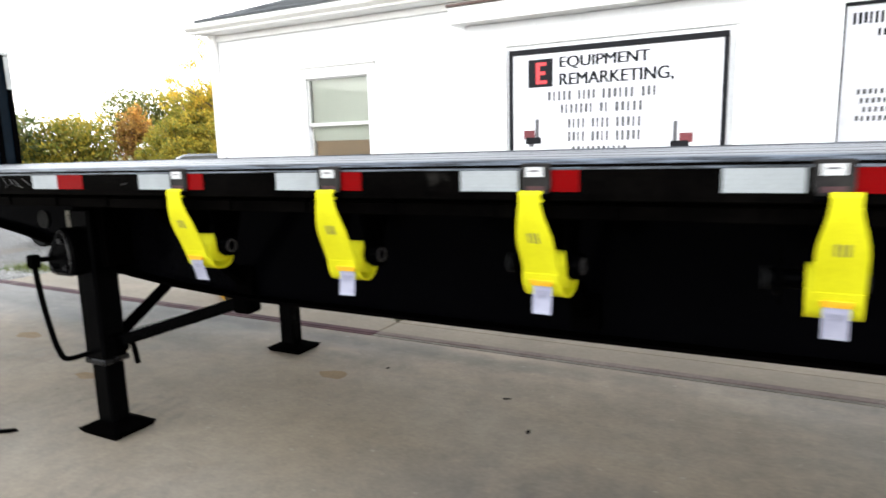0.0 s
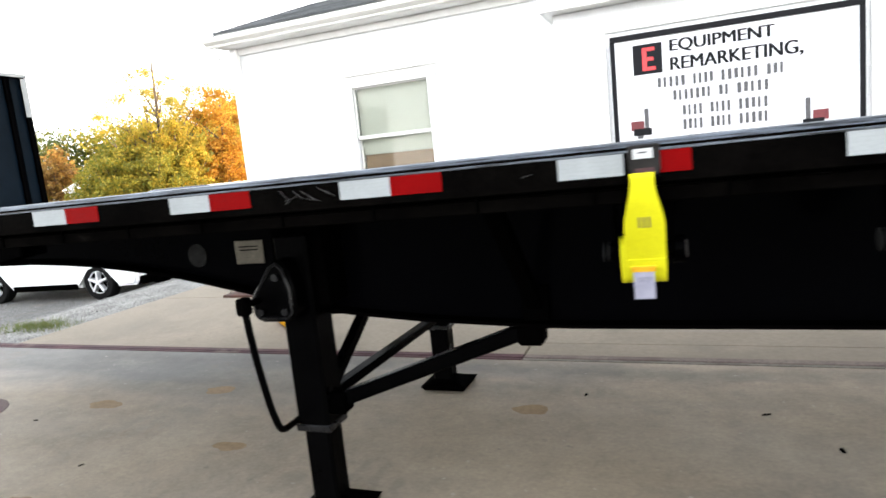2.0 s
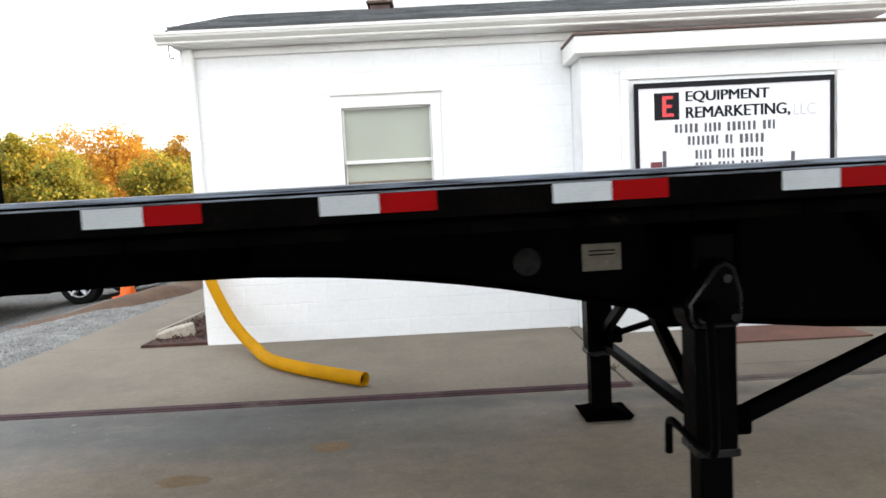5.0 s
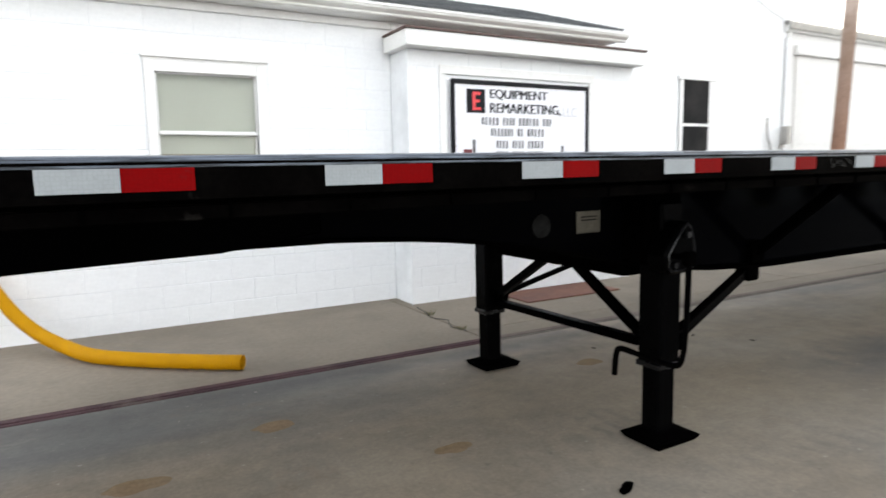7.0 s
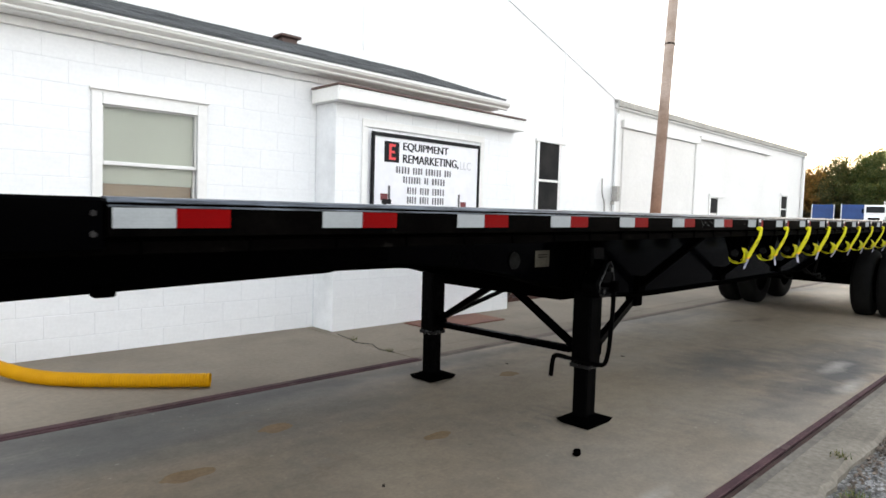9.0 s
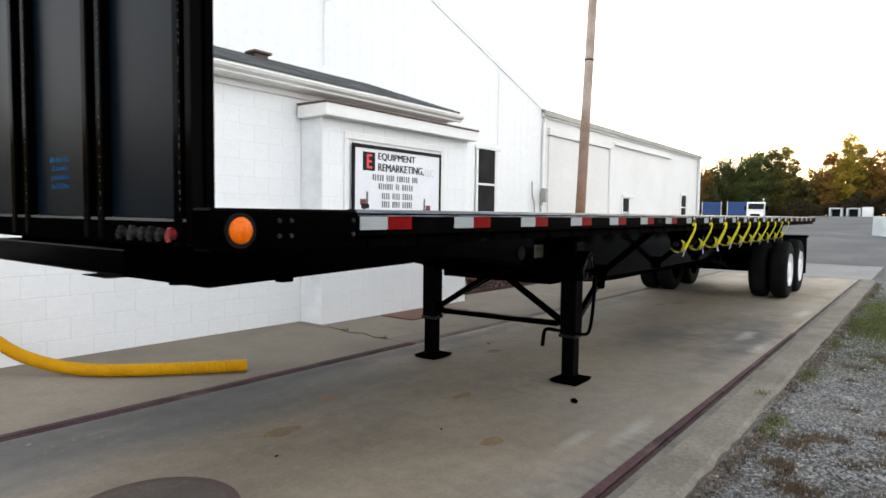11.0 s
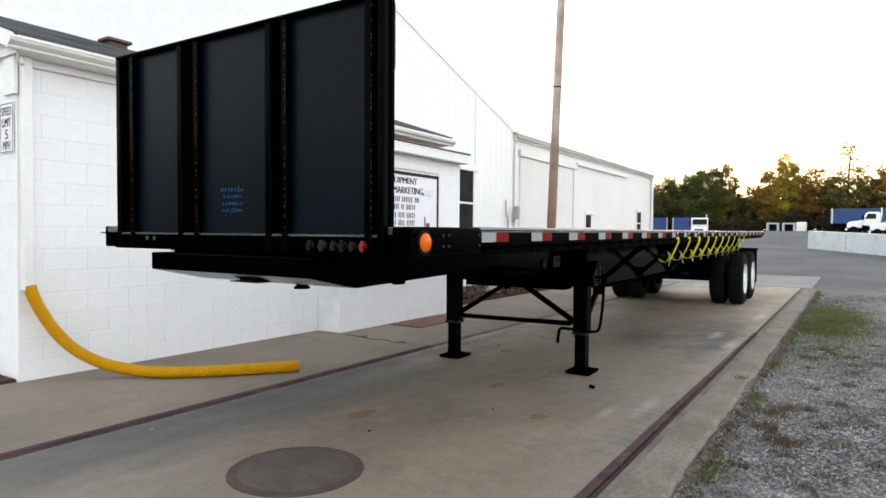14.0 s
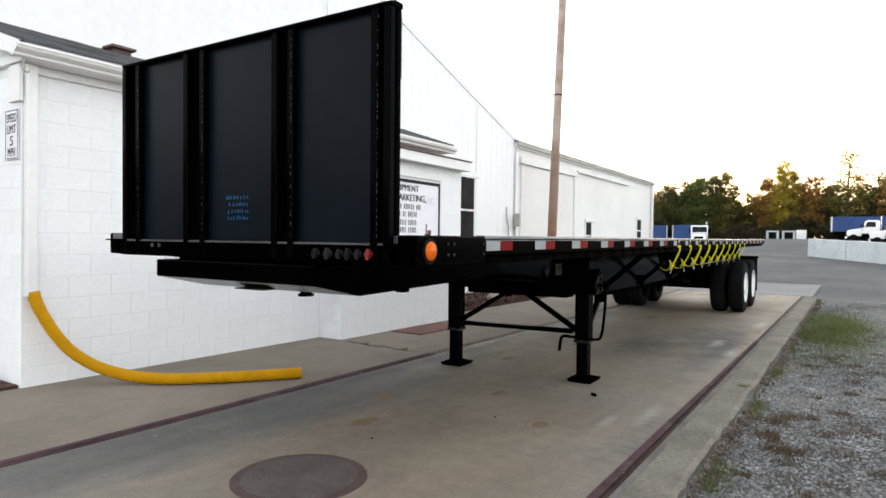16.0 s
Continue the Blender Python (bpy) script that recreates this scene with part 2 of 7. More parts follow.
M_AMBER = mat("amber_lens", (0.62, 0.1, 0.002), (0.72, 0.13, 0.003), 0.2, big=20, fine=90, bump=0.05, spec=0.2)
M_STRAP = mat("yellow_webbing", (0.58, 0.55, 0.008), (0.66, 0.63, 0.012), 0.7, big=8, fine=200, bump=0.25, bscale=260, grain=0.1, spec=0.15)
M_TAG = mat("pale_fabric_tag", (0.25, 0.25, 0.33), (0.32, 0.32, 0.4), 0.75, big=20, fine=120, grain=0.05)
M_TAGINK = mat("faded_tag_print", (0.16, 0.16, 0.21), (0.2, 0.2, 0.26), 0.75)
M_ORANGE = mat("orange_webbing_edge", (0.75, 0.38, 0.01), rough=0.7)
M_RUBBER = mat("tyre_rubber", (0.0045, 0.0045, 0.0045), (0.009, 0.009, 0.009), 0.85, big=3, fine=50, bump=0.15, spec=0.08)
M_RIM = mat("white_painted_rim", (0.78, 0.79, 0.8), (0.84, 0.85, 0.86), 0.35, big=6, fine=40, bump=0.03, grain=0.05)
M_STEEL = mat("dull_steel", (0.28, 0.28, 0.28), (0.4, 0.4, 0.4), 0.4, 0.8)
M_HOOK = mat("dusty_hook_plate", (0.012, 0.011, 0.011), (0.026, 0.024, 0.023), 0.55, big=12, fine=80, bump=0.1, spec=0.1)
M_LABEL = mat("white_label", (0.5, 0.5, 0.5), (0.58, 0.58, 0.58), 0.5, big=20, fine=80, grain=0.08, spec=0.2)
M_RIVET = mat("weathered_zinc", (0.04, 0.04, 0.04), (0.09, 0.09, 0.088), 0.6, 0.2)
M_REDHAND = mat("red_painted_coupler", (0.16, 0.008, 0.008), (0.22, 0.012, 0.011), 0.4)
M_PRINT = mat("grey_print_on_yellow", (0.2, 0.18, 0.04), (0.34, 0.31, 0.05), 0.7, fine=90, big=40, grain=0.3)
M_GLOSS = mat("black_enamel", (0.0006, 0.0006, 0.0007), (0.0012, 0.0012, 0.0013), 0.25, big=6, fine=60, bump=0.1, bscale=40, rvar=0.1, spec=0.05, ior=1.25)
M_BEAD = mat("shiny_black_enamel_edge", (0.004, 0.004, 0.0045), (0.008, 0.008, 0.009), 0.28, big=6, fine=60, bump=0.1, bscale=40, rvar=0.1, spec=0.3)
M_CAP = streak_mat("scuffed_rail_top_sheen", (0.006, 0.0065, 0.0075), (0.13, 0.15, 0.18))
M_PLATE = mat("faded_cream_plate", (0.066, 0.058, 0.045), (0.093, 0.085, 0.066), 0.35, 0.6, big=20, fine=100)
M_INK = mat("black_sign_paint", (0.006, 0.006, 0.008), rough=0.5, spec=0.15, bump=0.02)
M_PORT = mat("dark_port_cover", (0.005, 0.005, 0.005), (0.016, 0.016, 0.016), 0.5, big=20, fine=90, spec=0.05)
M_PATHSTONE = mat("pale_path_gravel", (0.235, 0.228, 0.215), (0.36, 0.35, 0.33), 0.85, big=3, fine=60, bump=0.2, per_island=0.3)
M_GREYINK = mat("grey_sign_paint", (0.075, 0.075, 0.08), (0.1, 0.1, 0.105), rough=0.5, bump=0.02)
M_FAINT = mat("faded_sign_paint", (0.5, 0.5, 0.52), rough=0.5, bump=0.02)
M_REDINK = mat("red_sign_paint", (0.62, 0.045, 0.05), rough=0.5, bump=0.02)
M_MAROON = mat("dark_red_sign_paint", (0.14, 0.025, 0.03), (0.2, 0.035, 0.04), rough=0.5, bump=0.02)
M_SIGN = mat("white_sign_board", (0.76, 0.76, 0.8), (0.81, 0.81, 0.85), 0.35, big=1, fine=12, bump=0.02, grain=0.05)
M_HOSE = mat("yellow_corrugated_plastic", (0.5, 0.245, 0.0015), (0.56, 0.285, 0.002), 0.55, big=5, fine=40, bump=0.05, grain=0.05, spec=0.15)
M_CHALK = mat("blue_chalk", (0.02, 0.12, 0.3), (0.03, 0.17, 0.38), 0.8)
M_BARK = mat("bark", (0.06, 0.045, 0.035), (0.11, 0.085, 0.065), 0.9, big=3, fine=20, bump=0.5, bscale=12)
M_STONE = mat("limestone_chip", (0.1, 0.097, 0.092), (0.3, 0.294, 0.288), 0.9, big=3, fine=60, bump=0.2, per_island=0.6)
M_MULCH = mat("red_brown_mulch", (0.045, 0.02, 0.015), (0.095, 0.04, 0.028), 0.95, big=6, fine=60, bump=0.6, bscale=40, per_island=0.4)
M_ROCK = mat("pale_edging_stone", (0.32, 0.28, 0.22), (0.45, 0.4, 0.33), 0.85, big=4, fine=30, bump=0.4, bscale=20)
M_CARWHITE = mat("white_car_paint", (0.8, 0.8, 0.8), (0.84, 0.84, 0.84), 0.18, big=0.5, fine=5, bump=0.0, coat=0.6, rvar=0.04, grain=0.05)
M_CARDARK = mat("dark_car_paint", (0.02, 0.022, 0.026), (0.03, 0.032, 0.036), 0.18, big=0.5, fine=5, bump=0.0, coat=0.6, rvar=0.04)
M_CARGLASS = mat("tinted_car_glass", (0.008, 0.009, 0.01), rough=0.08, bump=0.0, rvar=0.03, spec=0.3, ior=1.3)
M_CHROME = mat("chrome", (0.6, 0.6, 0.62), (0.7, 0.7, 0.72), 0.15, 1.0, bump=0.0, rvar=0.05)
M_BLUEBOX = mat("blue_trailer_panel", (0.008, 0.04, 0.16), (0.014, 0.06, 0.21), 0.45, big=0.6, fine=6, bump=0.04)
M_CONE = mat("orange_cone_plastic", (0.8, 0.12, 0.01), (0.88, 0.16, 0.015), 0.5)
M_BARRIER = mat("pale_barrier_concrete", (0.46, 0.5, 0.51), (0.58, 0.62, 0.63), 0.8, big=0.7, fine=12, bump=0.1, stain=(0.38, 0.38, 0.37), stain_scale=0.8)
M_LEAF_GREEN = leaf_mat("green_leaves", (0.05, 0.085, 0.02), (0.1, 0.13, 0.03), (0.19, 0.17, 0.04))
M_LEAF_GOLD = leaf_mat("gold_leaves", (0.24, 0.23, 0.03), (0.42, 0.34, 0.035), (0.55, 0.33, 0.04))
M_LEAF_ORANGE = leaf_mat("orange_leaves", (0.34, 0.17, 0.025), (0.56, 0.26, 0.03), (0.6, 0.38, 0.045))
M_LEAF_LIME = leaf_mat("yellow_green_leaves", (0.13, 0.16, 0.025), (0.28, 0.26, 0.03), (0.46, 0.33, 0.035))
# darker copy of the green leaves, with shade put into the colour
M_LEAF_DARK = leaf_mat("shaded_leaves", (0.05, 0.066, 0.02), (0.1, 0.105, 0.03), (0.19, 0.145, 0.042))
M_LEAF_RUSSET = leaf_mat("russet_leaves", (0.17, 0.1, 0.03), (0.36, 0.18, 0.04), (0.46, 0.29, 0.06))
M_LEAF_OLIVE = leaf_mat("olive_leaves", (0.1, 0.105, 0.03), (0.22, 0.19, 0.045), (0.38, 0.28, 0.065))
M_LEAF_BROWN = leaf_mat("brown_undergrowth", (0.035, 0.03, 0.013), (0.065, 0.05, 0.02), (0.11, 0.075, 0.03))
M_GRASS = leaf_mat("grass_blades", (0.065, 0.1, 0.02), (0.11, 0.14, 0.03), (0.18, 0.165, 0.058))
M_DRY = leaf_mat("dry_weeds", (0.08, 0.054, 0.032), (0.12, 0.083, 0.048), (0.18, 0.13, 0.078))


def ground_mat():
    """Gravel near the kerb, worn asphalt in the yard, rough grass far off."""
    m = bpy.data.materials.new("yard_ground")
    m.use_nodes = True
    nt = m.node_tree
    bs = nt.nodes["Principled BSDF"]
    co = nt.nodes.new("ShaderNodeTexCoord").outputs["Object"]
    sep = nt.nodes.new("ShaderNodeSeparateXYZ")
    nt.links.new(co, sep.inputs[0])
    vor = nt.nodes.new("ShaderNodeTexVoronoi")
    vor.inputs["Scale"].default_value = 48
    nt.links.new(co, vor.inputs["Vector"])
    cell = nt.nodes.new("ShaderNodeSeparateColor")
    nt.links.new(vor.outputs["Color"], cell.inputs[0])
    # chips darken to their rims: shade between stones put into the colour
    chips = mixc(nt, 1.0, ramp(nt, cell.outputs[0], (0.055, 0.053, 0.05), (0.3, 0.294, 0.285), 0.1, 0.95), ramp(nt, vor.outputs["Distance"], (1.15, 1.15, 1.15), (0.45, 0.43, 0.4), 0.1, 0.7), "MULTIPLY")
    chips = mixc(nt, ramp(nt, link_noise(nt, co, 0.9, 6, 0.7), (0, 0, 0), (0.75, 0.75, 0.75), 0.52, 0.68), chips, (0.115, 0.09, 0.063))
    asphalt = mixc(nt, 0.8, ramp(nt, link_noise(nt, co, 0.18, 5), (0.06, 0.06, 0.061), (0.105, 0.104, 0.104)), ramp(nt, link_noise(nt, co, 14, 6, 0.8), (0.62, 0.62, 0.62), (1.35, 1.35, 1.35)), "MULTIPLY")
    asphalt = mixc(nt, ramp(nt, link_noise(nt, co, 0.35, 6, 0.7), (0, 0, 0), (0.7, 0.7, 0.7), 0.54, 0.7), asphalt, (0.14, 0.132, 0.12))
    wob = nt.nodes.new("ShaderNodeMath")
    wob.operation = "MULTIPLY_ADD"
    nt.links.new(link_noise(nt, co, 0.5), wob.inputs[0])
    wob.inputs[1].default_value = 6.0
    nt.links.new(sep.outputs[0], wob.inputs[2])
    rng = nt.nodes.new("ShaderNodeMapRange")
    rng.inputs[1].default_value, rng.inputs[2].default_value = 11.0, 14.0
    nt.links.new(wob.outputs[0], rng.inputs[0])
    col = mixc(nt, rng.outputs[0], chips, asphalt)
    # beyond the yard
    ln = nt.nodes.new("ShaderNodeVectorMath")
    ln.operation = "LENGTH"
    nt.links.new(co, ln.inputs[0])
    r2 = nt.nodes.new("ShaderNodeMapRange")
    r2.inputs[1].default_value, r2.inputs[2].default_value = 95.0, 110.0
    nt.links.new(ln.outputs["Value"], r2.inputs[0])
    col = mixc(nt, r2.outputs[0], col, ramp(nt, link_noise(nt, co, 0.05), (0.06, 0.07, 0.025), (0.12, 0.11, 0.045)))
    nt.links.new(col, bs.inputs["Base Color"])
    bs.inputs["Roughness"].default_value = 0.9
    bp = nt.nodes.new("ShaderNodeBump")
    bp.inputs["Strength"].default_value = 0.5
    bp.inputs["Distance"].default_value = 0.02
    nt.links.new(vor.outputs["Distance"], bp.inputs["Height"])
    bp.invert = True
    nt.links.new(bp.outputs[0], bs.inputs["Normal"])
    return m



GREYS, PALE, TAN, OIL = (0.088, 0.09, 0.094), (0.36, 0.355, 0.345), (0.255, 0.215, 0.165), (0.07, 0.05, 0.036)
# the first three rows darken a band by the far edge
SLAB_PATCHES = ((-4.6, 3.9, 2.6, 0.2, (0.05, 0.05, 0.051), 0.62), (-5.4, 3.55, 1.2, 0.22, GREYS, 0.5), (-2.0, 3.85, 1.6, 0.14, (0.06, 0.06, 0.06), 0.45), (0.3, 1.5, 1.7, 0.45, (0.075, 0.077, 0.082), 0.7), (-0.3, 1.3, 1.9, 0.26, (0.055, 0.058, 0.066), 0.8), (-0.6, 2.1, 0.8, 0.35, (0.07, 0.072, 0.076), 0.6), (-0.9, 2.15, 1.1, 0.5, GREYS, 0.5), (-3.4, 1.35, 0.8, 0.25, GREYS, 0.12), (2.2, 2.6, 1.6, 0.8, TAN, 0.25), (-2.4, 2.3, 0.9, 0.7, TAN, 0.6),
          (-0.6, 1.11, 0.4, 0.09, PALE, 0.75), (0.1, 1.4, 0.4, 0.1, PALE, 0.7), (2.6, 1.14, 0.6, 0.1, PALE, 0.75), (-4.1, 1.2, 0.35, 0.07, PALE, 0.6), (-4.5, 1.4, 0.25, 0.06, PALE, 0.5), (2.5, 2.95, 0.35, 0.12, OIL, 0.5), (2.1, 3.1, 0.2, 0.08, OIL, 0.55))


def slab_mat():
    """Tan drive concrete with long grey traffic stains, pale scuffs and dark specks."""
    m = bpy.data.materials.new("worn_concrete")
    m.use_nodes = True
    nt = m.node_tree
    bs = nt.nodes["Principled BSDF"]
    co = nt.nodes.new("ShaderNodeTexCoord").outputs["Object"]
    mp = nt.nodes.new("ShaderNodeMapping")
    mp.inputs["Scale"].default_value = (0.3, 1.0, 1.0)
    nt.links.new(co, mp.inputs[0])
    lng = mp.outputs[0]
    col = ramp(nt, link_noise(nt, co, 0.9, 5), (0.185, 0.157, 0.124), (0.265, 0.226, 0.182))
    col = mixc(nt, ramp(nt, link_noise(nt, co, 0.42, 4, 0.6), (0, 0, 0), (0.55, 0.55, 0.55), 0.46, 0.62), col, (0.185, 0.177, 0.166))
    # grey lies mostly along the far edge and the wheel lines
    sep = nt.nodes.new("ShaderNodeSeparateXYZ")
    nt.links.new(co, sep.inputs[0])
    rg = nt.nodes.new("ShaderNodeMapRange")
    rg.inputs[1].default_value, rg.inputs[2].default_value, rg.inputs[3].default_value, rg.inputs[4].default_value = 3.0, 4.03, -0.02, 0.34
    nt.links.new(sep.outputs[1], rg.inputs[0])
    ad = nt.nodes.new("ShaderNodeMath")
    ad.operation = "ADD"
    nt.links.new(link_noise(nt, lng, 0.75, 5, 0.62), ad.inputs[0])
    # heavier towards the front of the bed
    rx = nt.nodes.new("ShaderNodeMapRange")
    rx.inputs[1].default_value, rx.inputs[2].default_value, rx.inputs[3].default_value, rx.inputs[4].default_value = -5.0, -3.2, 1.0, 0.3
    nt.links.new(sep.outputs[0], rx.inputs[0])
    mul = nt.nodes.new("ShaderNodeMath")
    mul.operation = "MULTIPLY"
    nt.links.new(rg.outputs[0], mul.inputs[0])
    nt.links.new(rx.outputs[0], mul.inputs[1])
    nt.links.new(mul.outputs[0], ad.inputs[1])
    col = mixc(nt, ramp(nt, ad.outputs[0], (0, 0, 0), (0.85, 0.85, 0.85), 0.52, 0.76), col, (0.085, 0.087, 0.089))
    # tyre scallops
    wv = nt.nodes.new("ShaderNodeTexWave")
    wv.inputs["Scale"].default_value = 2.2
    wv.inputs["Distortion"].default_value = 9.0
    wv.inputs["Detail"].default_value = 3.0
    nt.links.new(co, wv.inputs["Vector"])
    tr = mixc(nt, 1.0, ramp(nt, wv.outputs["Fac"], (0, 0, 0), (0.28, 0.28, 0.28), 0.5, 0.9), ramp(nt, link_noise(nt, lng, 1.6, 3), (0, 0, 0), (1, 1, 1), 0.56, 0.66), "MULTIPLY")
    col = mixc(nt, tr, col, (0.08, 0.077, 0.074))
    col = mixc(nt, ramp(nt, link_noise(nt, co, 1.7, 6, 0.7), (0, 0, 0), (0.35, 0.35, 0.35), 0.6, 0.72), col, (0.17, 0.115, 0.075))
    col = mixc(nt, ramp(nt, link_noise(nt, lng, 2.3, 6, 0.7), (0, 0, 0), (0.4, 0.4, 0.4), 0.62, 0.78), col, (0.27, 0.26, 0.245))
    # dark, grey and tan patches, pale scrubbed places, oil spots
    for bx, by, sx, sy, tone, k in SLAB_PATCHES:
        mb = nt.nodes.new("ShaderNodeMapping")
        mb.inputs["Location"].default_value = (-bx / sx, -by / sy, 0)
        mb.inputs["Scale"].default_value = (1 / sx, 1 / sy, 0)
        nt.links.new(co, mb.inputs[0])
        ln = nt.nodes.new("ShaderNodeVectorMath")
        ln.operation = "LENGTH"
        nt.links.new(mb.outputs[0], ln.inputs[0])
        sm = nt.nodes.new("ShaderNodeMath")
        sm.operation = "MULTIPLY_ADD"
        nt.links.new(link_noise(nt, co, 0.9 / min(sx, 0.5), 5, 0.65), sm.inputs[0])
        sm.inputs[1].default_value = 1.0
        hf = nt.nodes.new("ShaderNodeMath")
        hf.operation = "MULTIPLY"
        hf.inputs[1].default_value = 0.42
        nt.links.new(ln.outputs["Value"], hf.inputs[0])
        nt.links.new(hf.outputs[0], sm.inputs[2])
        col = mixc(nt, ramp(nt, sm.outputs[0], (k, k, k), (0, 0, 0), 0.56, 0.98), col, tone)
    col = mixc(nt, 0.8, col, ramp(nt, link_noise(nt, co, 45, 3), (0.87, 0.87, 0.87), (1.1, 1.1, 1.1), 0.32, 0.68), "MULTIPLY")
    col = mixc(nt, 0.8, col, ramp(nt, link_noise(nt, co, 7, 6, 0.75), (0.82, 0.82, 0.83), (1.13, 1.13, 1.12), 0.35, 0.65), "MULTIPLY")
    col = mixc(nt, ramp(nt, link_noise(nt, co, 24, 2, 0.5), (0, 0, 0), (0.6, 0.6, 0.6), 0.7, 0.76), col, (0.33, 0.32, 0.3))
    col = mixc(nt, ramp(nt, link_noise(nt, co, 16, 2, 0.5), (0, 0, 0), (0.5, 0.5, 0.5), 0.71, 0.78), col, (0.09, 0.085, 0.08))
    col = mixc(nt, 1.0, col, (1.05, 1.0, 0.915), "MULTIPLY")
    nt.links.new(col, bs.inputs["Base Color"])
    nt.links.new(ramp(nt, link_noise(nt, lng, 1.1), (0.6, 0.6, 0.6), (0.85, 0.85, 0.85)), bs.inputs["Roughness"])
    bp = nt.nodes.new("ShaderNodeBump")
    bp.inputs["Strength"].default_value = 0.12
    bp.inputs["Distance"].default_value = 0.01
    nt.links.new(link_noise(nt, co, 70, 5), bp.inputs["Height"])
    nt.links.new(bp.outputs[0], bs.inputs["Normal"])
    return m


M_SLAB = slab_mat()
M_GROUND = ground_mat()

# ---- mesh helpers ----
PIV = {}


def finish(bm, name, material, smooth=True):
    me = bpy.data.meshes.new(name)
    bmesh.ops.recalc_face_normals(bm, faces=bm.faces)
    bm.to_mesh(me)
    bm.free()
    if material:
        me.materials.append(material)
    if smooth:
        me.shade_smooth()
        me.set_sharp_from_angle(angle=radians(32))
    return me


def thing(name, at, label, category, group="", kind="", turn=0.0):
    e = new(name)
    e.location = at
    e.rotation_euler[2] = radians(turn)
    PIV[e] = Vector(at)
    return tagged(e, label, category, group, kind)


def part(name, bm, material, parent, label=""):
    bmesh.ops.translate(bm, vec=-PIV[parent], verts=bm.verts)
    ob = new(name, finish(bm, name, material))
    ob.parent = parent
    PIV[ob] = PIV[parent]
    return tagged(ob, label)


def solid(name, bm, material, label, category="", group="", kind="", at=(0, 0, 0)):
    bmesh.ops.translate(bm, vec=-Vector(at), verts=bm.verts)
    ob = new(name, finish(bm, name, material))
    ob.location = at
    PIV[ob] = Vector(at)
    return tagged(ob, label, category, group, kind)


def piece(name, me, parent, at):
    ob = new(name, me)
    ob.parent = parent
    ob.location = Vector(at) - PIV[parent]
    return ob


def box(x0, x1, y0, y1, z0, z1, bevel=0.0, bm=None, seg=1):
    bm = bm or bmesh.new()
    r = bmesh.ops.create_cube(bm, size=1.0, matrix=Matrix.LocRotScale(((x0 + x1) / 2, (y0 + y1) / 2, (z0 + z1) / 2), None, (abs(x1 - x0), abs(y1 - y0), abs(z1 - z0))))
    if bevel:
        es = list({e for v in r["verts"] for e in v.link_edges})
        bmesh.ops.bevel(bm, geom=es, offset=bevel, segments=seg, affect="EDGES", profile=0.5)
    return bm


def beam(a, b, w, h, bm=None, up=(0, 0, 1), bevel=0.0):
    """A bar of section w by h from a to b."""
    bm = bm or bmesh.new()
    a, b = Vector(a), Vector(b)
    d = b - a
    x = d.normalized()
    u = Vector(up)
    if abs(x.dot(u)) > 0.99:
        u = Vector((1, 0, 0))
    y = u.cross(x).normalized()
    z = x.cross(y)
    m = Matrix((x, y, z)).transposed().to_4x4()
    m.translation = (a + b) / 2
    r = bmesh.ops.create_cube(bm, size=1.0, matrix=m @ Matrix.Diagonal((d.length, w, h, 1)))
    if bevel:
        bmesh.ops.bevel(bm, geom=list({e for v in r["verts"] for e in v.link_edges}), offset=bevel, segments=1, affect="EDGES")
    return bm


def rod(a, b, r, r2=None, seg=14, bm=None):
    bm = bm or bmesh.new()
    a, b = Vector(a), Vector(b)
    q = (b - a).to_track_quat("Z", "Y").to_matrix().to_4x4()
    q.translation = (a + b) / 2
    bmesh.ops.create_cone(bm, cap_ends=True, segments=seg, radius1=r, radius2=r if r2 is None else r2, depth=(b - a).length, matrix=q)
    return bm


def sweep(path, rad, seg=10, bm=None, cap=True):
    """A tube along a path; rad is a number or one for each point."""
    bm = bm or bmesh.new()
    pts = [Vector(p) for p in path]
    rs = rad if isinstance(rad, (list, tuple)) else [rad] * len(pts)
    rings, side = [], None
    for i, p in enumerate(pts):
        d = (pts[min(i + 1, len(pts) - 1)] - pts[max(i - 1, 0)]).normalized()
        if side is None:
            side = d.orthogonal().normalized()
        side = (side - d * side.dot(d)).normalized()
        up = d.cross(side)
        rings.append([bm.verts.new(p + (side * math.cos(k * 2 * math.pi / seg) + up * math.sin(k * 2 * math.pi / seg)) * rs[i]) for k in range(seg)])
    for a, b in zip(rings, rings[1:]):
        for k in range(seg):
            bm.faces.new((a[k], a[(k + 1) % seg], b[(k + 1) % seg], b[k]))
    if cap:
        bm.faces.new(rings[0][::-1])
        bm.faces.new(rings[-1])
    return bm


def curve_pts(ctrl, n=8):
    """A smooth line through the given places."""
    c = [Vector(p) for p in ctrl]
    c = [c[0] * 2 - c[1]] + c + [c[-1] * 2 - c[-2]]
    out = []
    for i in range(1, len(c) - 2):
        for k in range(n):
            t = k / n
            out.append(0.5 * (2 * c[i] + (c[i + 1] - c[i - 1]) * t + (2 * c[i - 1] - 5 * c[i] + 4 * c[i + 1] - c[i + 2]) * t * t + (3 * c[i] - c[i - 1] - 3 * c[i + 1] + c[i + 2]) * t ** 3))
    out.append(c[-2])
    return out


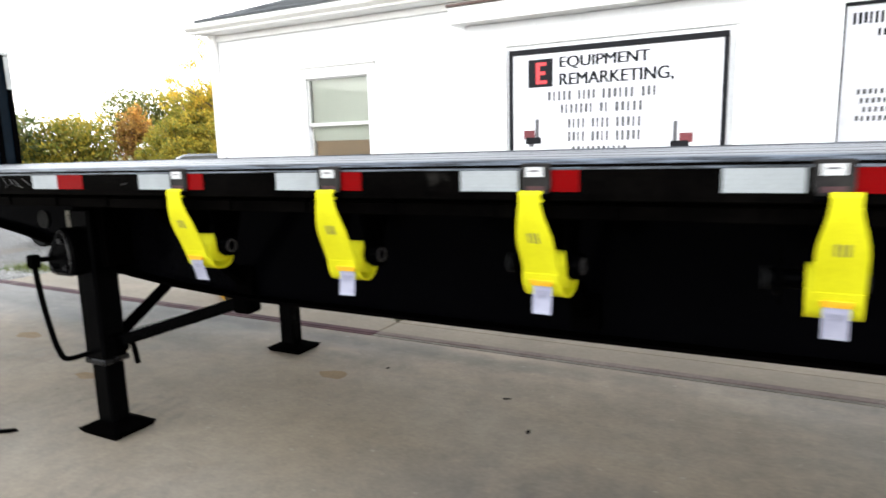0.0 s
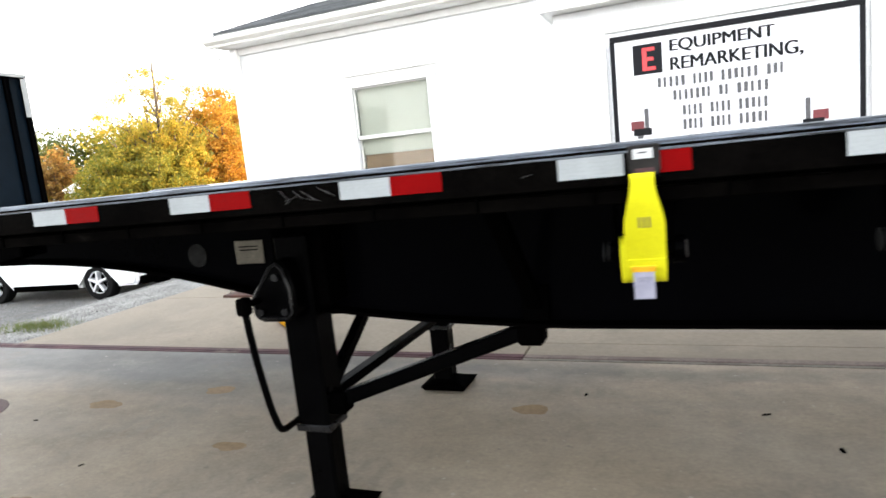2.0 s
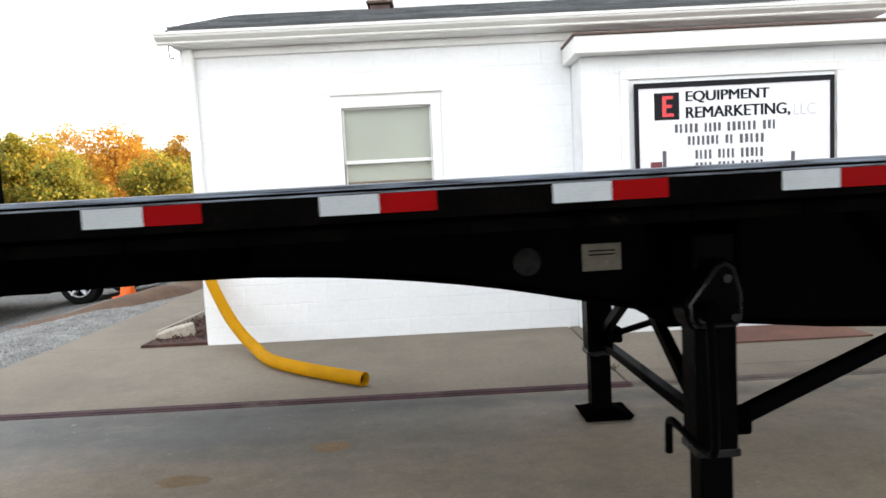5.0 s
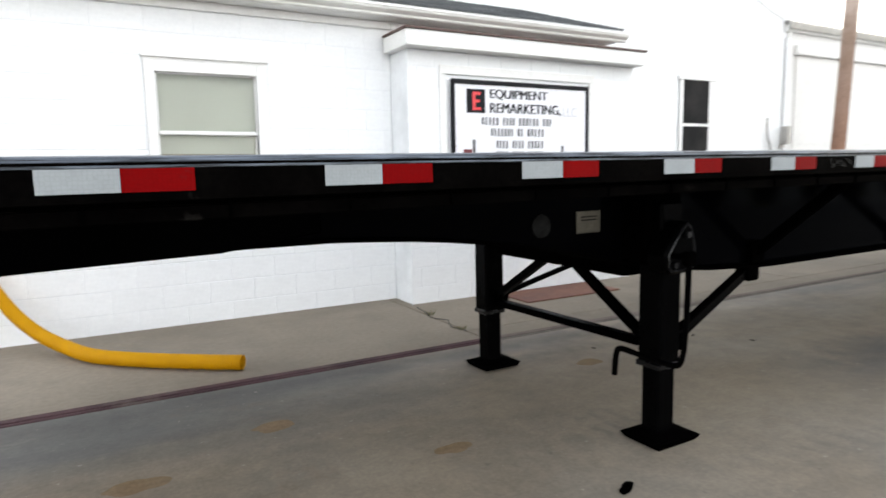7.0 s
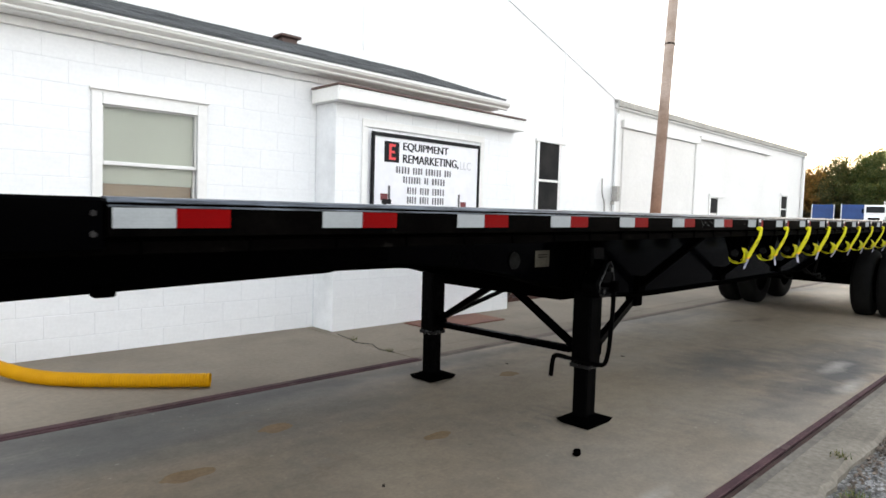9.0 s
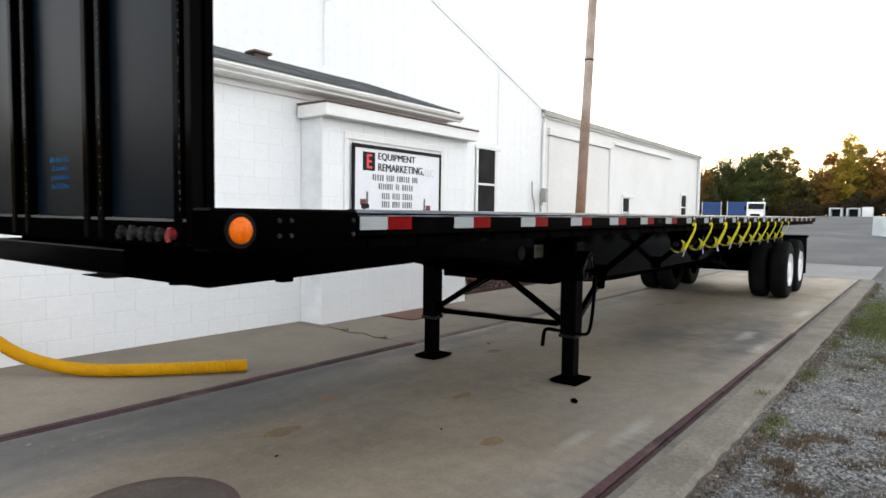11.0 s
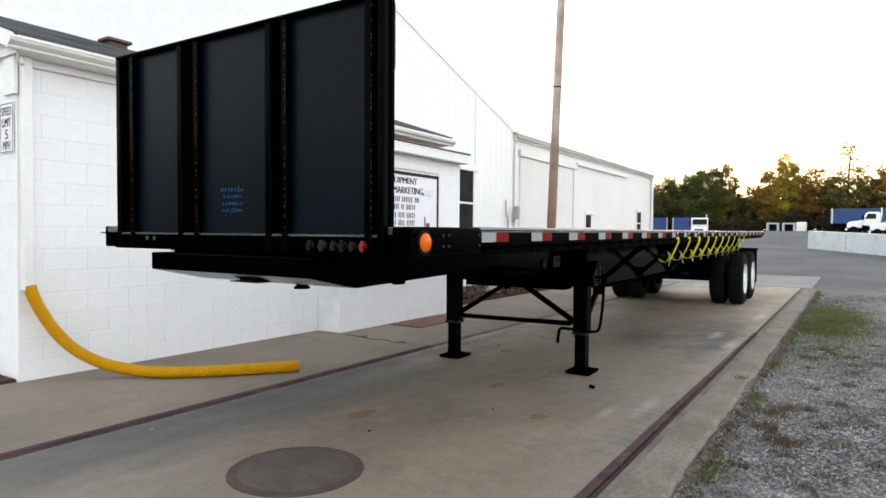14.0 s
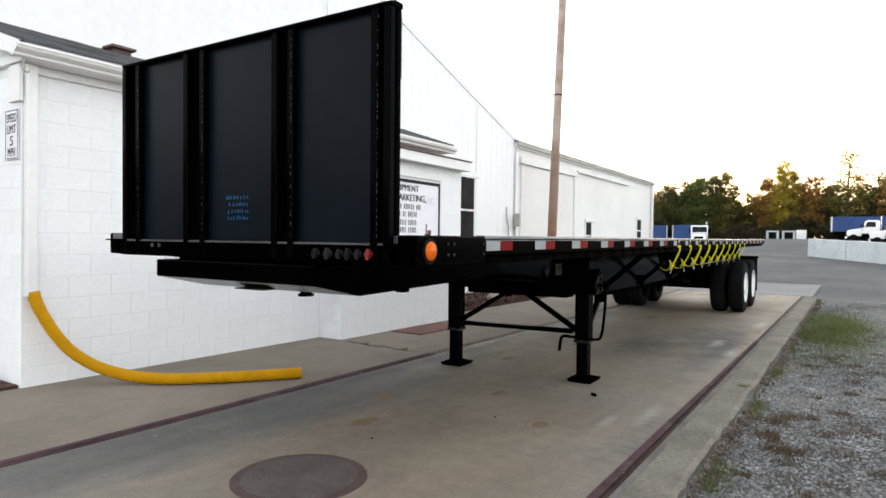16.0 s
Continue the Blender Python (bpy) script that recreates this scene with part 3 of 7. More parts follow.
def prism(profile, axis, lo, hi, bm=None, bevel=0.0):
    """A closed outline drawn in the two axes other than axis, and pulled from lo to hi."""
    bm = bm or bmesh.new()
    def v3(p, k):
        return {"x": (k, p[0], p[1]), "y": (p[0], k, p[1]), "z": (p[0], p[1], k)}[axis]
    a = [bm.verts.new(v3(p, lo)) for p in profile]
    b = [bm.verts.new(v3(p, hi)) for p in profile]
    n = len(a)
    fs = [bm.faces.new(a), bm.faces.new(b[::-1])]
    for i in range(n):
        fs.append(bm.faces.new((a[i], b[i], b[(i + 1) % n], a[(i + 1) % n])))
    if bevel:
        bmesh.ops.bevel(bm, geom=list({e for f in fs for e in f.edges}), offset=bevel, segments=1, affect="EDGES")
    return bm


def sheet(verts, faces, name, material, smooth=False):
    me = bpy.data.meshes.new(name)
    me.from_pydata(verts, [], faces)
    me.materials.append(material)
    if smooth:
        me.shade_smooth()
    return me


def lettering(text, height, width, material, name, parent, m, label="", depth=0.002, bold=0.0):
    """Raised lettering of a set height and width; m puts its lower left corner in place, x along the line, y up."""
    cu = bpy.data.curves.new("text", "FONT")
    cu.body, cu.size, cu.extrude = text, 1.0, 0.001
    tmp = new("text", cu)
    bpy.context.view_layer.update()
    me = bpy.data.meshes.new_from_object(tmp.evaluated_get(bpy.context.evaluated_depsgraph_get()))
    bpy.data.objects.remove(tmp)
    co = np.empty(len(me.vertices) * 3)
    me.vertices.foreach_get("co", co)
    co = co.reshape(-1, 3)
    lo, hi = co.min(0), co.max(0)
    co = (co - lo) / (hi - lo) * np.array([width - bold * 2, height, depth])
    me.vertices.foreach_set("co", co.ravel())
    if bold:
        # three near copies give a heavy stroke
        base = me.copy()
        bm = bmesh.new()
        for k in range(3):
            c = base.copy()
            c.transform(Matrix.Translation((bold * k, 0, 0)) @ Matrix.Diagonal((1, 1, 1 - 0.2 * k, 1)))
            bm.from_mesh(c)
        bm.to_mesh(me)
        bm.free()
    me.transform(Matrix.Translation(-PIV[parent]) @ m)
    me.materials.clear()
    me.materials.append(material)
    ob = new(name, me)
    ob.parent = parent
    PIV[ob] = PIV[parent]
    return tagged(ob, label)

# ---- ground, paving ----
def ground_z(x, y):
    rise = min(max(0.0, x - 14.0) * 0.033, 2.05)
    # the yard falls away on both sides of the far boxes
    far = min(1.0, max(0.0, (x - 62.0) / 12.0))
    rise -= far * (1.05 * min(1.0, max(0.0, (y - 10.5) / 4.0)) + 0.55 * min(1.0, max(0.0, (1.5 - y) / 3.0)))
    drop = 0.25 * min(1.0, max(0.0, (-9.3 - x) / 1.5))
    # the car park lies lower than the path
    drop += 0.37 * min(1.0, max(0.0, (-11.2 - x) / 1.2)) * (1 - 0.6 * min(1.0, max(0.0, (y - 10.8) / 1.5))) * (1 - min(1.0, max(0.0, (-19.0 - x) / 6.0)))
    return -0.05 + rise - drop


def axis_steps(lo, hi, fine_lo, fine_hi, step, grow=1.35):
    a = list(np.arange(fine_lo, fine_hi + 1e-6, step))
    s, v = step, fine_hi
    while v < hi:
        s *= grow
        v += s
        a.append(v)
    s, v = step, fine_lo
    while v > lo:
        s *= grow
        v -= s
        a.insert(0, v)
    return a


gx, gy = axis_steps(-900, 1500, -14, 20, 0.5), axis_steps(-900, 900, -8, 14, 0.5)
gx = sorted([v for v in gx if not 56 < v < 110] + list(np.arange(58.0, 109.0, 2.0)))
gy = sorted([v for v in gy if not 14.2 < v < 45] + list(np.arange(15.0, 45.0, 1.5)))
gv = [(x, y, ground_z(x, y) + 0.015 * noise.noise((x * 0.6, y * 0.6, 0)) - (0.1 if -13.5 < x < 16 and 1.2 < y < 9.5 and x > -8 else 0)) for y in gy for x in gx]
nx = len(gx)
gf = [(j * nx + i, j * nx + i + 1, (j + 1) * nx + i + 1, (j + 1) * nx + i) for j in range(len(gy) - 1) for i in range(nx - 1)]
ground = tagged(new("ground", sheet(gv, gf, "ground", M_GROUND, True)), "grey limestone gravel yard with worn asphalt beyond", "ground", kind="structure")


def slab_panels(name, xs, y0, y1, top, material, label, gap=0.008, thick=0.14):
    """A paved strip: panels between joints, over a dark bed."""
    bed = solid(name, box(xs[0] + 0.02, xs[-1] - 0.02, y0 + 0.02, y1 - 0.02, top - thick - 0.02, top - 0.02), M_GAP, label, "pavement", kind="structure")
    for a, b in zip(xs, xs[1:]):
        part("panel", box(a + gap / 2, b - gap / 2, y0, y1, top - thick, top, 0.006), material, bed)
    return bed


slab_panels("pavement_1", [-16, 9.98], 1.028, 4.028, 0.0, M_SLAB, "worn grey concrete drive slab with tyre marks")
slab_panels("pavement_2", [-8.3, -2.96], 4.143, 6.1, 0.0, M_WALK, "tan concrete walk beside the white wall")
slab_panels("pavement_5", [-2.955, 1.7, 6.0, 9.98], 4.425, 6.1, 0.0, M_WALK, "tan concrete walk in front of the bay")
slab_panels("pavement_6", [-2.955, 9.98], 4.143, 4.42, 0.0, M_WALK, "narrow concrete strip beside the steel edge")
slab_panels("pavement_3", [10.0, 12.9, 15.6], 0.75, 6.2, 0.004, M_APRON, "pale concrete apron at the end of the drive", 0.01)
slab_panels("pavement_4", [-8.3, -7.3], 6.112, 9.14, 0.0, M_WALK, "concrete path running along the end of the building")
slab_panels("pavement_7", [-8.36, -7.2], 9.155, 16.0, 0.0, M_WALK, "concrete path running along the end of the building")
# the kerb-side edging shows whole at the front; further back dust and grout cover most of it
near_rail = thing("edge_rail", (0, 0.885, -0.1), "rust-brown steel edging let into the concrete", "steel edging", kind="structure")
# outer strip: its shadow put into a darker rust colour
part("angle", prism([(-16, 0.912), (0.6, 0.936), (0.6, 0.958), (-16, 0.958)], "z", -0.1, 0.003, bevel=0.003), M_RAILSHADE, near_rail)
part("angle", box(0.61, 9.97, 0.936, 0.958, -0.1, 0.002, 0.003), M_RAILDUST, near_rail)
part("grout", prism([(-16, 0.8825), (9.97, 0.8825), (9.97, 0.9355), (0.6, 0.9355), (-16, 0.9115)], "z", -0.1, 0.001), M_KERBDUST, near_rail)
part("gap", box(-16, 9.97, 0.959, 0.969, -0.1, -0.012), M_GAP, near_rail)
for xa, xb, ya, yb, zt in ((-16, -4.15, 1.022, 1.022, 0.008), (-4.145, -2.76, 1.02, 1.014, 0.007), (-2.75, -1.0, 1.013, 1.006, 0.006), (-0.99, 0.6, 1.006, 1.0, 0.005)):
    part("angle", prism([(xa, 0.97), (xb, 0.97), (xb, yb), (xa, ya)], "z", -0.1, zt, bevel=0.003), M_RAIL, near_rail)
    part("grout", prism([(xa, ya + 0.001), (xb, yb + 0.001), (xb, 1.0275), (xa, 1.0275)], "z", -0.1, 0.001), M_SLAB, near_rail)
part("angle", box(0.61, 9.97, 0.97, 0.99, -0.1, 0.003, 0.002), M_RAILDUST, near_rail)
part("grout", box(0.61, 9.97, 0.991, 1.0275, -0.1, 0.001), M_SLAB, near_rail)
far_rail = thing("edge_rail", (0, 4.03, -0.1), "rust-brown steel edging let into the concrete", "steel edging", kind="structure")
part("angle", box(-16, -2.95, 4.03, 4.06, -0.1, 0.005, 0.004), M_RAIL, far_rail)
part("angle", box(-2.945, 9.97, 4.03, 4.06, -0.1, 0.003, 0.003), M_KERBDUST, far_rail)
part("gap", box(-16, 9.97, 4.061, 4.071, -0.1, -0.012), M_GAP, far_rail)
part("angle", box(-16, -2.95, 4.072, 4.14, -0.1, 0.007, 0.004), M_RAIL, far_rail)
part("angle", box(-2.945, 9.97, 4.072, 4.14, -0.1, 0.005, 0.004), M_RAILPINK, far_rail)

# concrete kerb with a broken outer edge
bm = bmesh.new()
rng = random.Random(4)
xs = np.arange(-16, 9.95, 0.12)
prof = []
for x in xs:
    o = 0.635 + 0.018 * noise.noise((x * 1.3, 3, 0)) + rng.uniform(-0.012, 0.012)
    prof.append([bm.verts.new(p) for p in ((x, 0.882, -0.14), (x, 0.882, 0.0), (x, o + 0.03, 0.002 * noise.noise((x * 3, 0, 0))), (x, o, -0.022 + rng.uniform(-0.008, 0.008)), (x, o - 0.015, -0.14))])
for a, b in zip(prof, prof[1:]):
    for k in range(4):
        bm.faces.new((a[k], b[k], b[k + 1], a[k + 1]))
solid("kerb", bm, M_KERB, "worn concrete kerb with a crumbled edge against the gravel", "kerb", kind="structure")

# ---- office building: painted block, shallow shingled roof against the tall wall ----
WX0, WX1, WY, WTOP = -6.6, 0.14, 6.05, 2.82
BX0, BX1, BY = -2.86, 0.2, 5.647
WALLY = 7.95
office = thing("office_building", (-3, 6.1, 0), "white painted concrete-block office with a shallow grey shingle roof", "building")
# window opening in the front wall
OX0, OX1, OZ0, OZ1 = -5.13, -4.23, 1.12, 2.283
wall_front = part("wall", box(WX0 + 0.006, OX0, WY + 0.005, WY + 0.2, -0.1, WTOP), M_JOINT, office)
part("wall", box(OX1, WX1, WY + 0.005, WY + 0.2, -0.1, WTOP), M_JOINT, office)
part("wall", box(OX0, OX1, WY + 0.005, WY + 0.2, OZ1, WTOP), M_JOINT, office)
part("wall", box(OX0, OX1, WY + 0.005, WY + 0.2, -0.1, OZ0), M_JOINT, office)
wall_end = part("wall", prism([(WY + 0.21, -0.1), (WY + 0.21, 3.03 + 0.335 * (WY + 0.21 - 5.84)), (WALLY, 3.03 + 0.335 * (WALLY - 5.84)), (WALLY, -0.1)], "x", WX0 + 0.005, WX0 + 0.2), M_JOINT, office)
bay = part("bay", box(BX0 + 0.005, BX1 - 0.005, BY + 0.005, WY, -0.1, 2.57), M_JOINT, office, "shallow projecting bay that carries the sign")
part("frieze", box(WX0 - 0.005, BX0, WY - 0.03, WY + 0.2, WTOP, 2.895, 0.004), M_TRIM, office)
part("frieze", box(BX0 + 0.001, WX1, WY - 0.03, WY + 0.2, WTOP, 2.895, 0.004), M_TRIM, office)
# gable-end trim
part("corner_board", box(WX0 - 0.03, WX0 + 0.005, WY - 0.03, WY + 0.18, 2.56, 2.89, 0.004), M_TRIM, office)
part("rake_board", prism([(5.87, 2.92), (5.87, 3.05), (WALLY, 3.74), (WALLY, 3.525)], "x", WX0 - 0.12, WX0 - 0.09), M_TRIM, office)
part("soffit", prism([(5.84, 2.897), (5.84, 2.905), (WALLY, 2.905), (WALLY, 2.897)], "x", WX0 - 0.05, 0.13), M_TRIM, office)
# fascia and gutter
part("fascia", box(-6.66, 0.24, 5.855, 5.878, 2.906, 3.039, 0.003), M_TRIM, office)
gp = [(5.854, 2.902), (5.815, 2.902), (5.808, 2.912), (5.81, 2.925), (5.797, 2.936), (5.775, 2.945), (5.762, 2.96), (5.76, 2.975), (5.752, 2.977), (5.75, 2.992), (5.757, 3.0), (5.768, 2.998), (5.77, 2.988), (5.854, 2.988)]
part("gutter", prism(gp, "x", -6.76, 0.25), M_GUTTER, office, "cream aluminium gutter along the eave")
# roof deck with shingle courses
PITCH = 0.335
part("roof", prism([(5.84, 3.04), (5.84, 3.06), (WALLY, 3.06 + PITCH * (WALLY - 5.84)), (WALLY, 3.04 + PITCH * (WALLY - 5.84))], "x", -6.66, 0.24), M_SHINGLE, office)
bm = bmesh.new()
rng = random.Random(7)
course = 0.143
for k in range(16):
    ya = 5.835 + k * course * math.cos(math.atan(PITCH))
    yb = ya + course * 1.04
    if yb > WALLY:
        yb = WALLY
    x = -6.67 - rng.random() * 0.3
    while x < 0.25:
        w = rng.uniform(0.2, 0.36)
        xa, xb = max(x, -6.67), min(x + w - 0.006, 0.25)
        x += w
        if xb - xa < 0.02:
            continue
        t = rng.uniform(0.006, 0.011)
        za, zb = 3.061 + PITCH * (ya - 5.84), 3.061 + PITCH * (yb - 5.84)
        v = [bm.verts.new(p) for p in ((xa, ya, za), (xb, ya, za), (xb, yb, zb), (xa, yb, zb), (xa, ya, za + t), (xb, ya, za + t), (xb, yb, zb + 0.002), (xa, yb, zb + 0.002))]
        for f in ((4, 5, 6, 7), (0, 1, 5, 4), (1, 2, 6, 5), (3, 0, 4, 7)):
            bm.faces.new([v[i] for i in f])
part("shingles", bm, M_SHINGLE, office, "grey asphalt shingles in courses")["kind"] = "stuff"
for vx, vy in ((-4.79, 7.72), (-2.3, 7.72)):
    z = 3.065 + PITCH * (vy - 5.84)
    b = box(vx - 0.16, vx + 0.16, vy - 0.15, vy + 0.1, z + 0.03, z + 0.07, 0.015, seg=2)
    box(vx - 0.12, vx + 0.12, vy - 0.1, vy + 0.08, z - 0.06, z + 0.03, 0.01, b)
    part("roof_vent", b, M_VENT, office, "brown low box vent on the roof")
# bay roof and cornice
part("bay_roof", box(BX0 - 0.1, BX1 + 0.05, BY - 0.19, WY - 0.035, 2.725, 2.748, 0.004), M_VENT, office, "dark brown flat roof of the bay")
part("bay_fascia", box(BX0 - 0.085, BX1 + 0.04, BY - 0.17, BY - 0.145, 2.572, 2.723, 0.004), M_TRIM, office)
part("bay_fascia", box(BX0 - 0.085, BX0 - 0.06, BY - 0.144, WY - 0.035, 2.572, 2.723, 0.004), M_TRIM, office)
part("bay_fascia", box(BX1 + 0.015, BX1 + 0.04, BY - 0.144, WY - 0.035, 2.572, 2.723, 0.004), M_TRIM, office)
part("bay_soffit", box(BX0 - 0.059, BX1 + 0.014, BY - 0.144, WY - 0.035, 2.574, 2.584), M_TRIM, office)
part("bay_surround", box(-2.505, -0.43, BY - 0.022, BY - 0.001, 2.345, 2.435, 0.004), M_TRIM, office)
part("bay_surround", box(-2.505, -2.425, BY - 0.022, BY - 0.001, 1.0, 2.344, 0.004), M_TRIM, office)
part("bay_surround", box(-0.51, -0.43, BY - 0.022, BY - 0.001, 1.0, 2.344, 0.004), M_TRIM, office)
# window
win = part("window", prism([(-5.2, 1.02), (-4.15, 1.02), (-4.15, 1.1), (-5.2, 1.1)], "y", WY - 0.06, WY - 0.003), M_TRIM, office, "white double-hung window with a lowered blind")
part("casing", box(-5.2, -5.115, WY - 0.025, WY - 0.002, 1.101, 2.373, 0.004), M_TRIM, win)
part("casing", box(-4.245, -4.15, WY - 0.025, WY - 0.002, 1.101, 2.373, 0.004), M_TRIM, win)
part("casing", box(-5.114, -4.246, WY - 0.025, WY - 0.002, 2.273, 2.373, 0.004), M_TRIM, win)
part("drip_cap", box(-5.22, -4.13, WY - 0.045, WY - 0.002, 2.393, 2.418, 0.004), M_TRIM, win)
part("head_board", box(-5.21, -4.14, WY - 0.022, WY - 0.002, 2.374, 2.392), M_TRIM, win)
for z0, z1, yy in ((1.73, 2.272, WY + 0.01), (1.11, 1.76, WY + 0.045)):
    part("sash", box(-5.113, -5.098, yy, yy + 0.03, z0, z1, 0.004), M_TRIM, win)
    part("sash", box(-4.262, -4.247, yy, yy + 0.03, z0, z1, 0.004), M_TRIM, win)
    part("sash", box(-5.097, -4.263, yy, yy + 0.03, z1 - (0.012 if z1 > 2 else 0.03), z1, 0.004), M_TRIM, win)
    part("sash", box(-5.097, -4.263, yy, yy + 0.03, z0, z0 + 0.035, 0.004), M_TRIM, win)
    part("pane", box(-5.097, -4.263, yy + 0.013, yy + 0.017, z0 + 0.036, z1 - (0.013 if z1 > 2 else 0.031)), M_GLASS, win).visible_shadow = False
part("blind", box(-5.11, -4.25, WY + 0.085, WY + 0.09, 1.56, 2.273), M_BLIND, win, "pale green-grey roller blind")
# near-black sheet: the unlit depth of the room put into colour
part("room", box(-5.33, -4.03, WY + 0.6, WY + 0.62, 0.9, 2.6), M_DARKROOM, win)
# unseen box sides, added to keep sun off the blind's back
for xa, xb, za, zb in ((-5.36, -5.33, 0.9, 2.6), (-4.03, -4.0, 0.9, 2.6), (-5.329, -4.031, 0.87, 0.9), (-5.329, -4.031, 2.6, 2.63)):
    part("room_wall", box(xa, xb, WY + 0.201, WY + 0.599, za, zb), M_BLIND, win)
part("ledge", box(-5.1, -4.26, WY + 0.1, WY + 0.5, 1.1, 1.575, 0.01), M_BROWN, win, "brown wooden cabinet back inside the window")
# downspout at the corner
ds = part("downspout", box(-6.585, -6.495, WY - 0.08, WY - 0.005, 0.82, 2.896, 0.01), M_TRIM, office, "white downspout at the building's corner")
part("gutter_hook", sweep([(-6.665, 5.86, 2.9), (-6.665, 5.86, 2.8), (-6.655, 5.86, 2.785), (-6.625, 5.86, 2.785), (-6.618, 5.86, 2.8)], 0.01, 8), M_TIN, office, "small grey hook under the gutter's end")

# ---- tall warehouse behind, low wing beyond ----
ware = thing("warehouse", (7, WALLY, 0), "tall white metal-sided warehouse with a long low wing", "building")
GX0, GX1, GR, GE = -6.55, 6.9, 0.325, 4.19
ridge_x = (GX0 + GX1) / 2
def gable_z(x):
    return GE + GR * ((GX1 - x) if x > ridge_x else (x - GX0))
bm = bmesh.new()
prev = None
x = GX0
while x < GX1 - 1e-6:
    for dx, dy in ((0.0, 0.0), (0.02, -0.006), (0.05, -0.006), (0.07, 0.0)):
        xx = min(x + dx, GX1)
        cur = (bm.verts.new((xx, WALLY + dy, -0.1)), bm.verts.new((xx, WALLY + dy, gable_z(xx))))
        if prev:
            bm.faces.new((prev[0], cur[0], cur[1], prev[1]))
        prev = cur
    x += 0.3
part("gable_wall", bm, M_SIDING, ware, "vertical ribbed white metal siding")
part("gable_backing", prism([(GX0, -0.1), (GX1, -0.1), (GX1, GE), (ridge_x, gable_z(ridge_x)), (GX0, GE)], "y", WALLY + 0.01, WALLY + 0.1), M_SIDING, ware)
for s in (-1, 1):
    xa = GX1 + 0.2 if s > 0 else GX0 - 0.2
    za = GE - GR * 0.2
    part("rake_trim", prism([(xa, za + 0.0), (xa, za + 0.09), (ridge_x, gable_z(ridge_x) + 0.09), (ridge_x, gable_z(ridge_x) + 0.0)], "y", WALLY - 0.016, WALLY - 0.009), M_SIDING, ware)
    part("roof", prism([(xa, za + 0.091), (xa, za + 0.12), (ridge_x, gable_z(ridge_x) + 0.12), (ridge_x, gable_z(ridge_x) + 0.091)], "y", WALLY - 0.019, WALLY + 22), M_SIDING, ware)
part("conduit", sweep([(-0.82, WALLY - 0.04, 3.9), (-0.82, WALLY - 0.04, 6.1)], 0.016, 8), M_SIDING, ware)
part("conduit_clip", box(-0.9, -0.74, WALLY - 0.06, WALLY - 0.02, 4.98, 5.01), M_SIDING, ware)
part("trim_strip", box(4.62, 4.66, WALLY - 0.025, WALLY - 0.0125, 3.1, 5.0), M_SIDING, ware)
# its window
w2 = part("window", box(3.7, 4.7, WALLY - 0.05, WALLY - 0.022, 1.22, 1.3, 0.004), M_TRIM, ware, "narrow white-framed window with dark panes")
part("frame", box(3.72, 3.8, WALLY - 0.045, WALLY - 0.021, 1.301, 2.93, 0.004), M_TRIM, w2)
part("frame", box(4.5, 4.6, WALLY - 0.045, WALLY - 0.021, 1.301, 2.93, 0.004), M_TRIM, w2)
part("frame", box(3.66, 4.71, WALLY - 0.06, WALLY - 0.021, 2.931, 3.0, 0.004), M_TRIM, w2)
part("meeting_rail", box(3.801, 4.499, WALLY - 0.045, WALLY - 0.021, 2.1, 2.15, 0.004), M_TRIM, w2)
part("pane", box(3.801, 4.499, WALLY - 0.033, WALLY - 0.023, 2.151, 2.93), M_DARKROOM, w2)
part("pane", box(3.801, 4.499, WALLY - 0.033, WALLY - 0.023, 1.301, 2.099), M_DARKROOM, w2)
# low wing
LX0, LX1, LZ = 6.905, 21.05, 4.07
wing = part("wing", box(LX0, LX1, WALLY + 0.002, WALLY + 0.25, -0.1, LZ), M_SHEDWALL, ware, "low white wing with an overhead door")
part("wing_end", box(LX1, LX1 + 0.06, WALLY - 0.03, WALLY + 9, -0.1, LZ), M_SHEDWALL, ware)
part("wing_roof", prism([(WALLY - 0.1, LZ + 0.1), (WALLY - 0.1, LZ + 0.16), (WALLY + 9, LZ + 1.6), (WALLY + 9, LZ + 1.54)], "x", LX0 - 0.14, LX1 + 0.2), M_TIN, ware)
part("wing_gutter", prism([(WALLY - 0.071, LZ + 0.0), (WALLY - 0.12, LZ + 0.01), (WALLY - 0.135, LZ + 0.13), (WALLY - 0.071, LZ + 0.13)], "x", LX0 - 0.13, LX1 + 0.22), M_TIN, ware, "grey gutter along the low eave")
part("wing_fascia", box(LX0 - 0.12, LX1 + 0.2, WALLY - 0.07, WALLY - 0.001, LZ - 0.04, LZ + 0.09, 0.004), M_SHEDWALL, ware)
part("wing_pilaster", box(LX0 - 0.02, LX0 + 0.08, WALLY - 0.045, WALLY + 0.0, -0.1, LZ - 0.041, 0.004), M_SHEDWALL, ware)
od = part("overhead_door", box(7.15, 11.2, WALLY - 0.012, WALLY + 0.0, 0.0, 3.58), M_DOOR, ware, "cream panelled overhead door")
for k in range(6):
    part("door_panel", box(7.17, 11.18, WALLY - 0.03, WALLY - 0.013, 0.02 + k * 0.593, 0.6115 + k * 0.593, 0.001), M_DOOR, od)
part("door_head", box(7.08, 11.45, WALLY - 0.09, WALLY - 0.001, 3.6, 3.79, 0.005), M_SHEDWALL, od)
part("door_jamb", box(11.21, 11.42, WALLY - 0.07, WALLY - 0.001, 0.0, 3.599, 0.005), M_SHEDWALL, od)
part("door_track", box(11.47, 17.2, WALLY - 0.1, WALLY - 0.001, 3.76, 3.85, 0.005), M_SHEDWALL, od, "long sliding-door track rail")
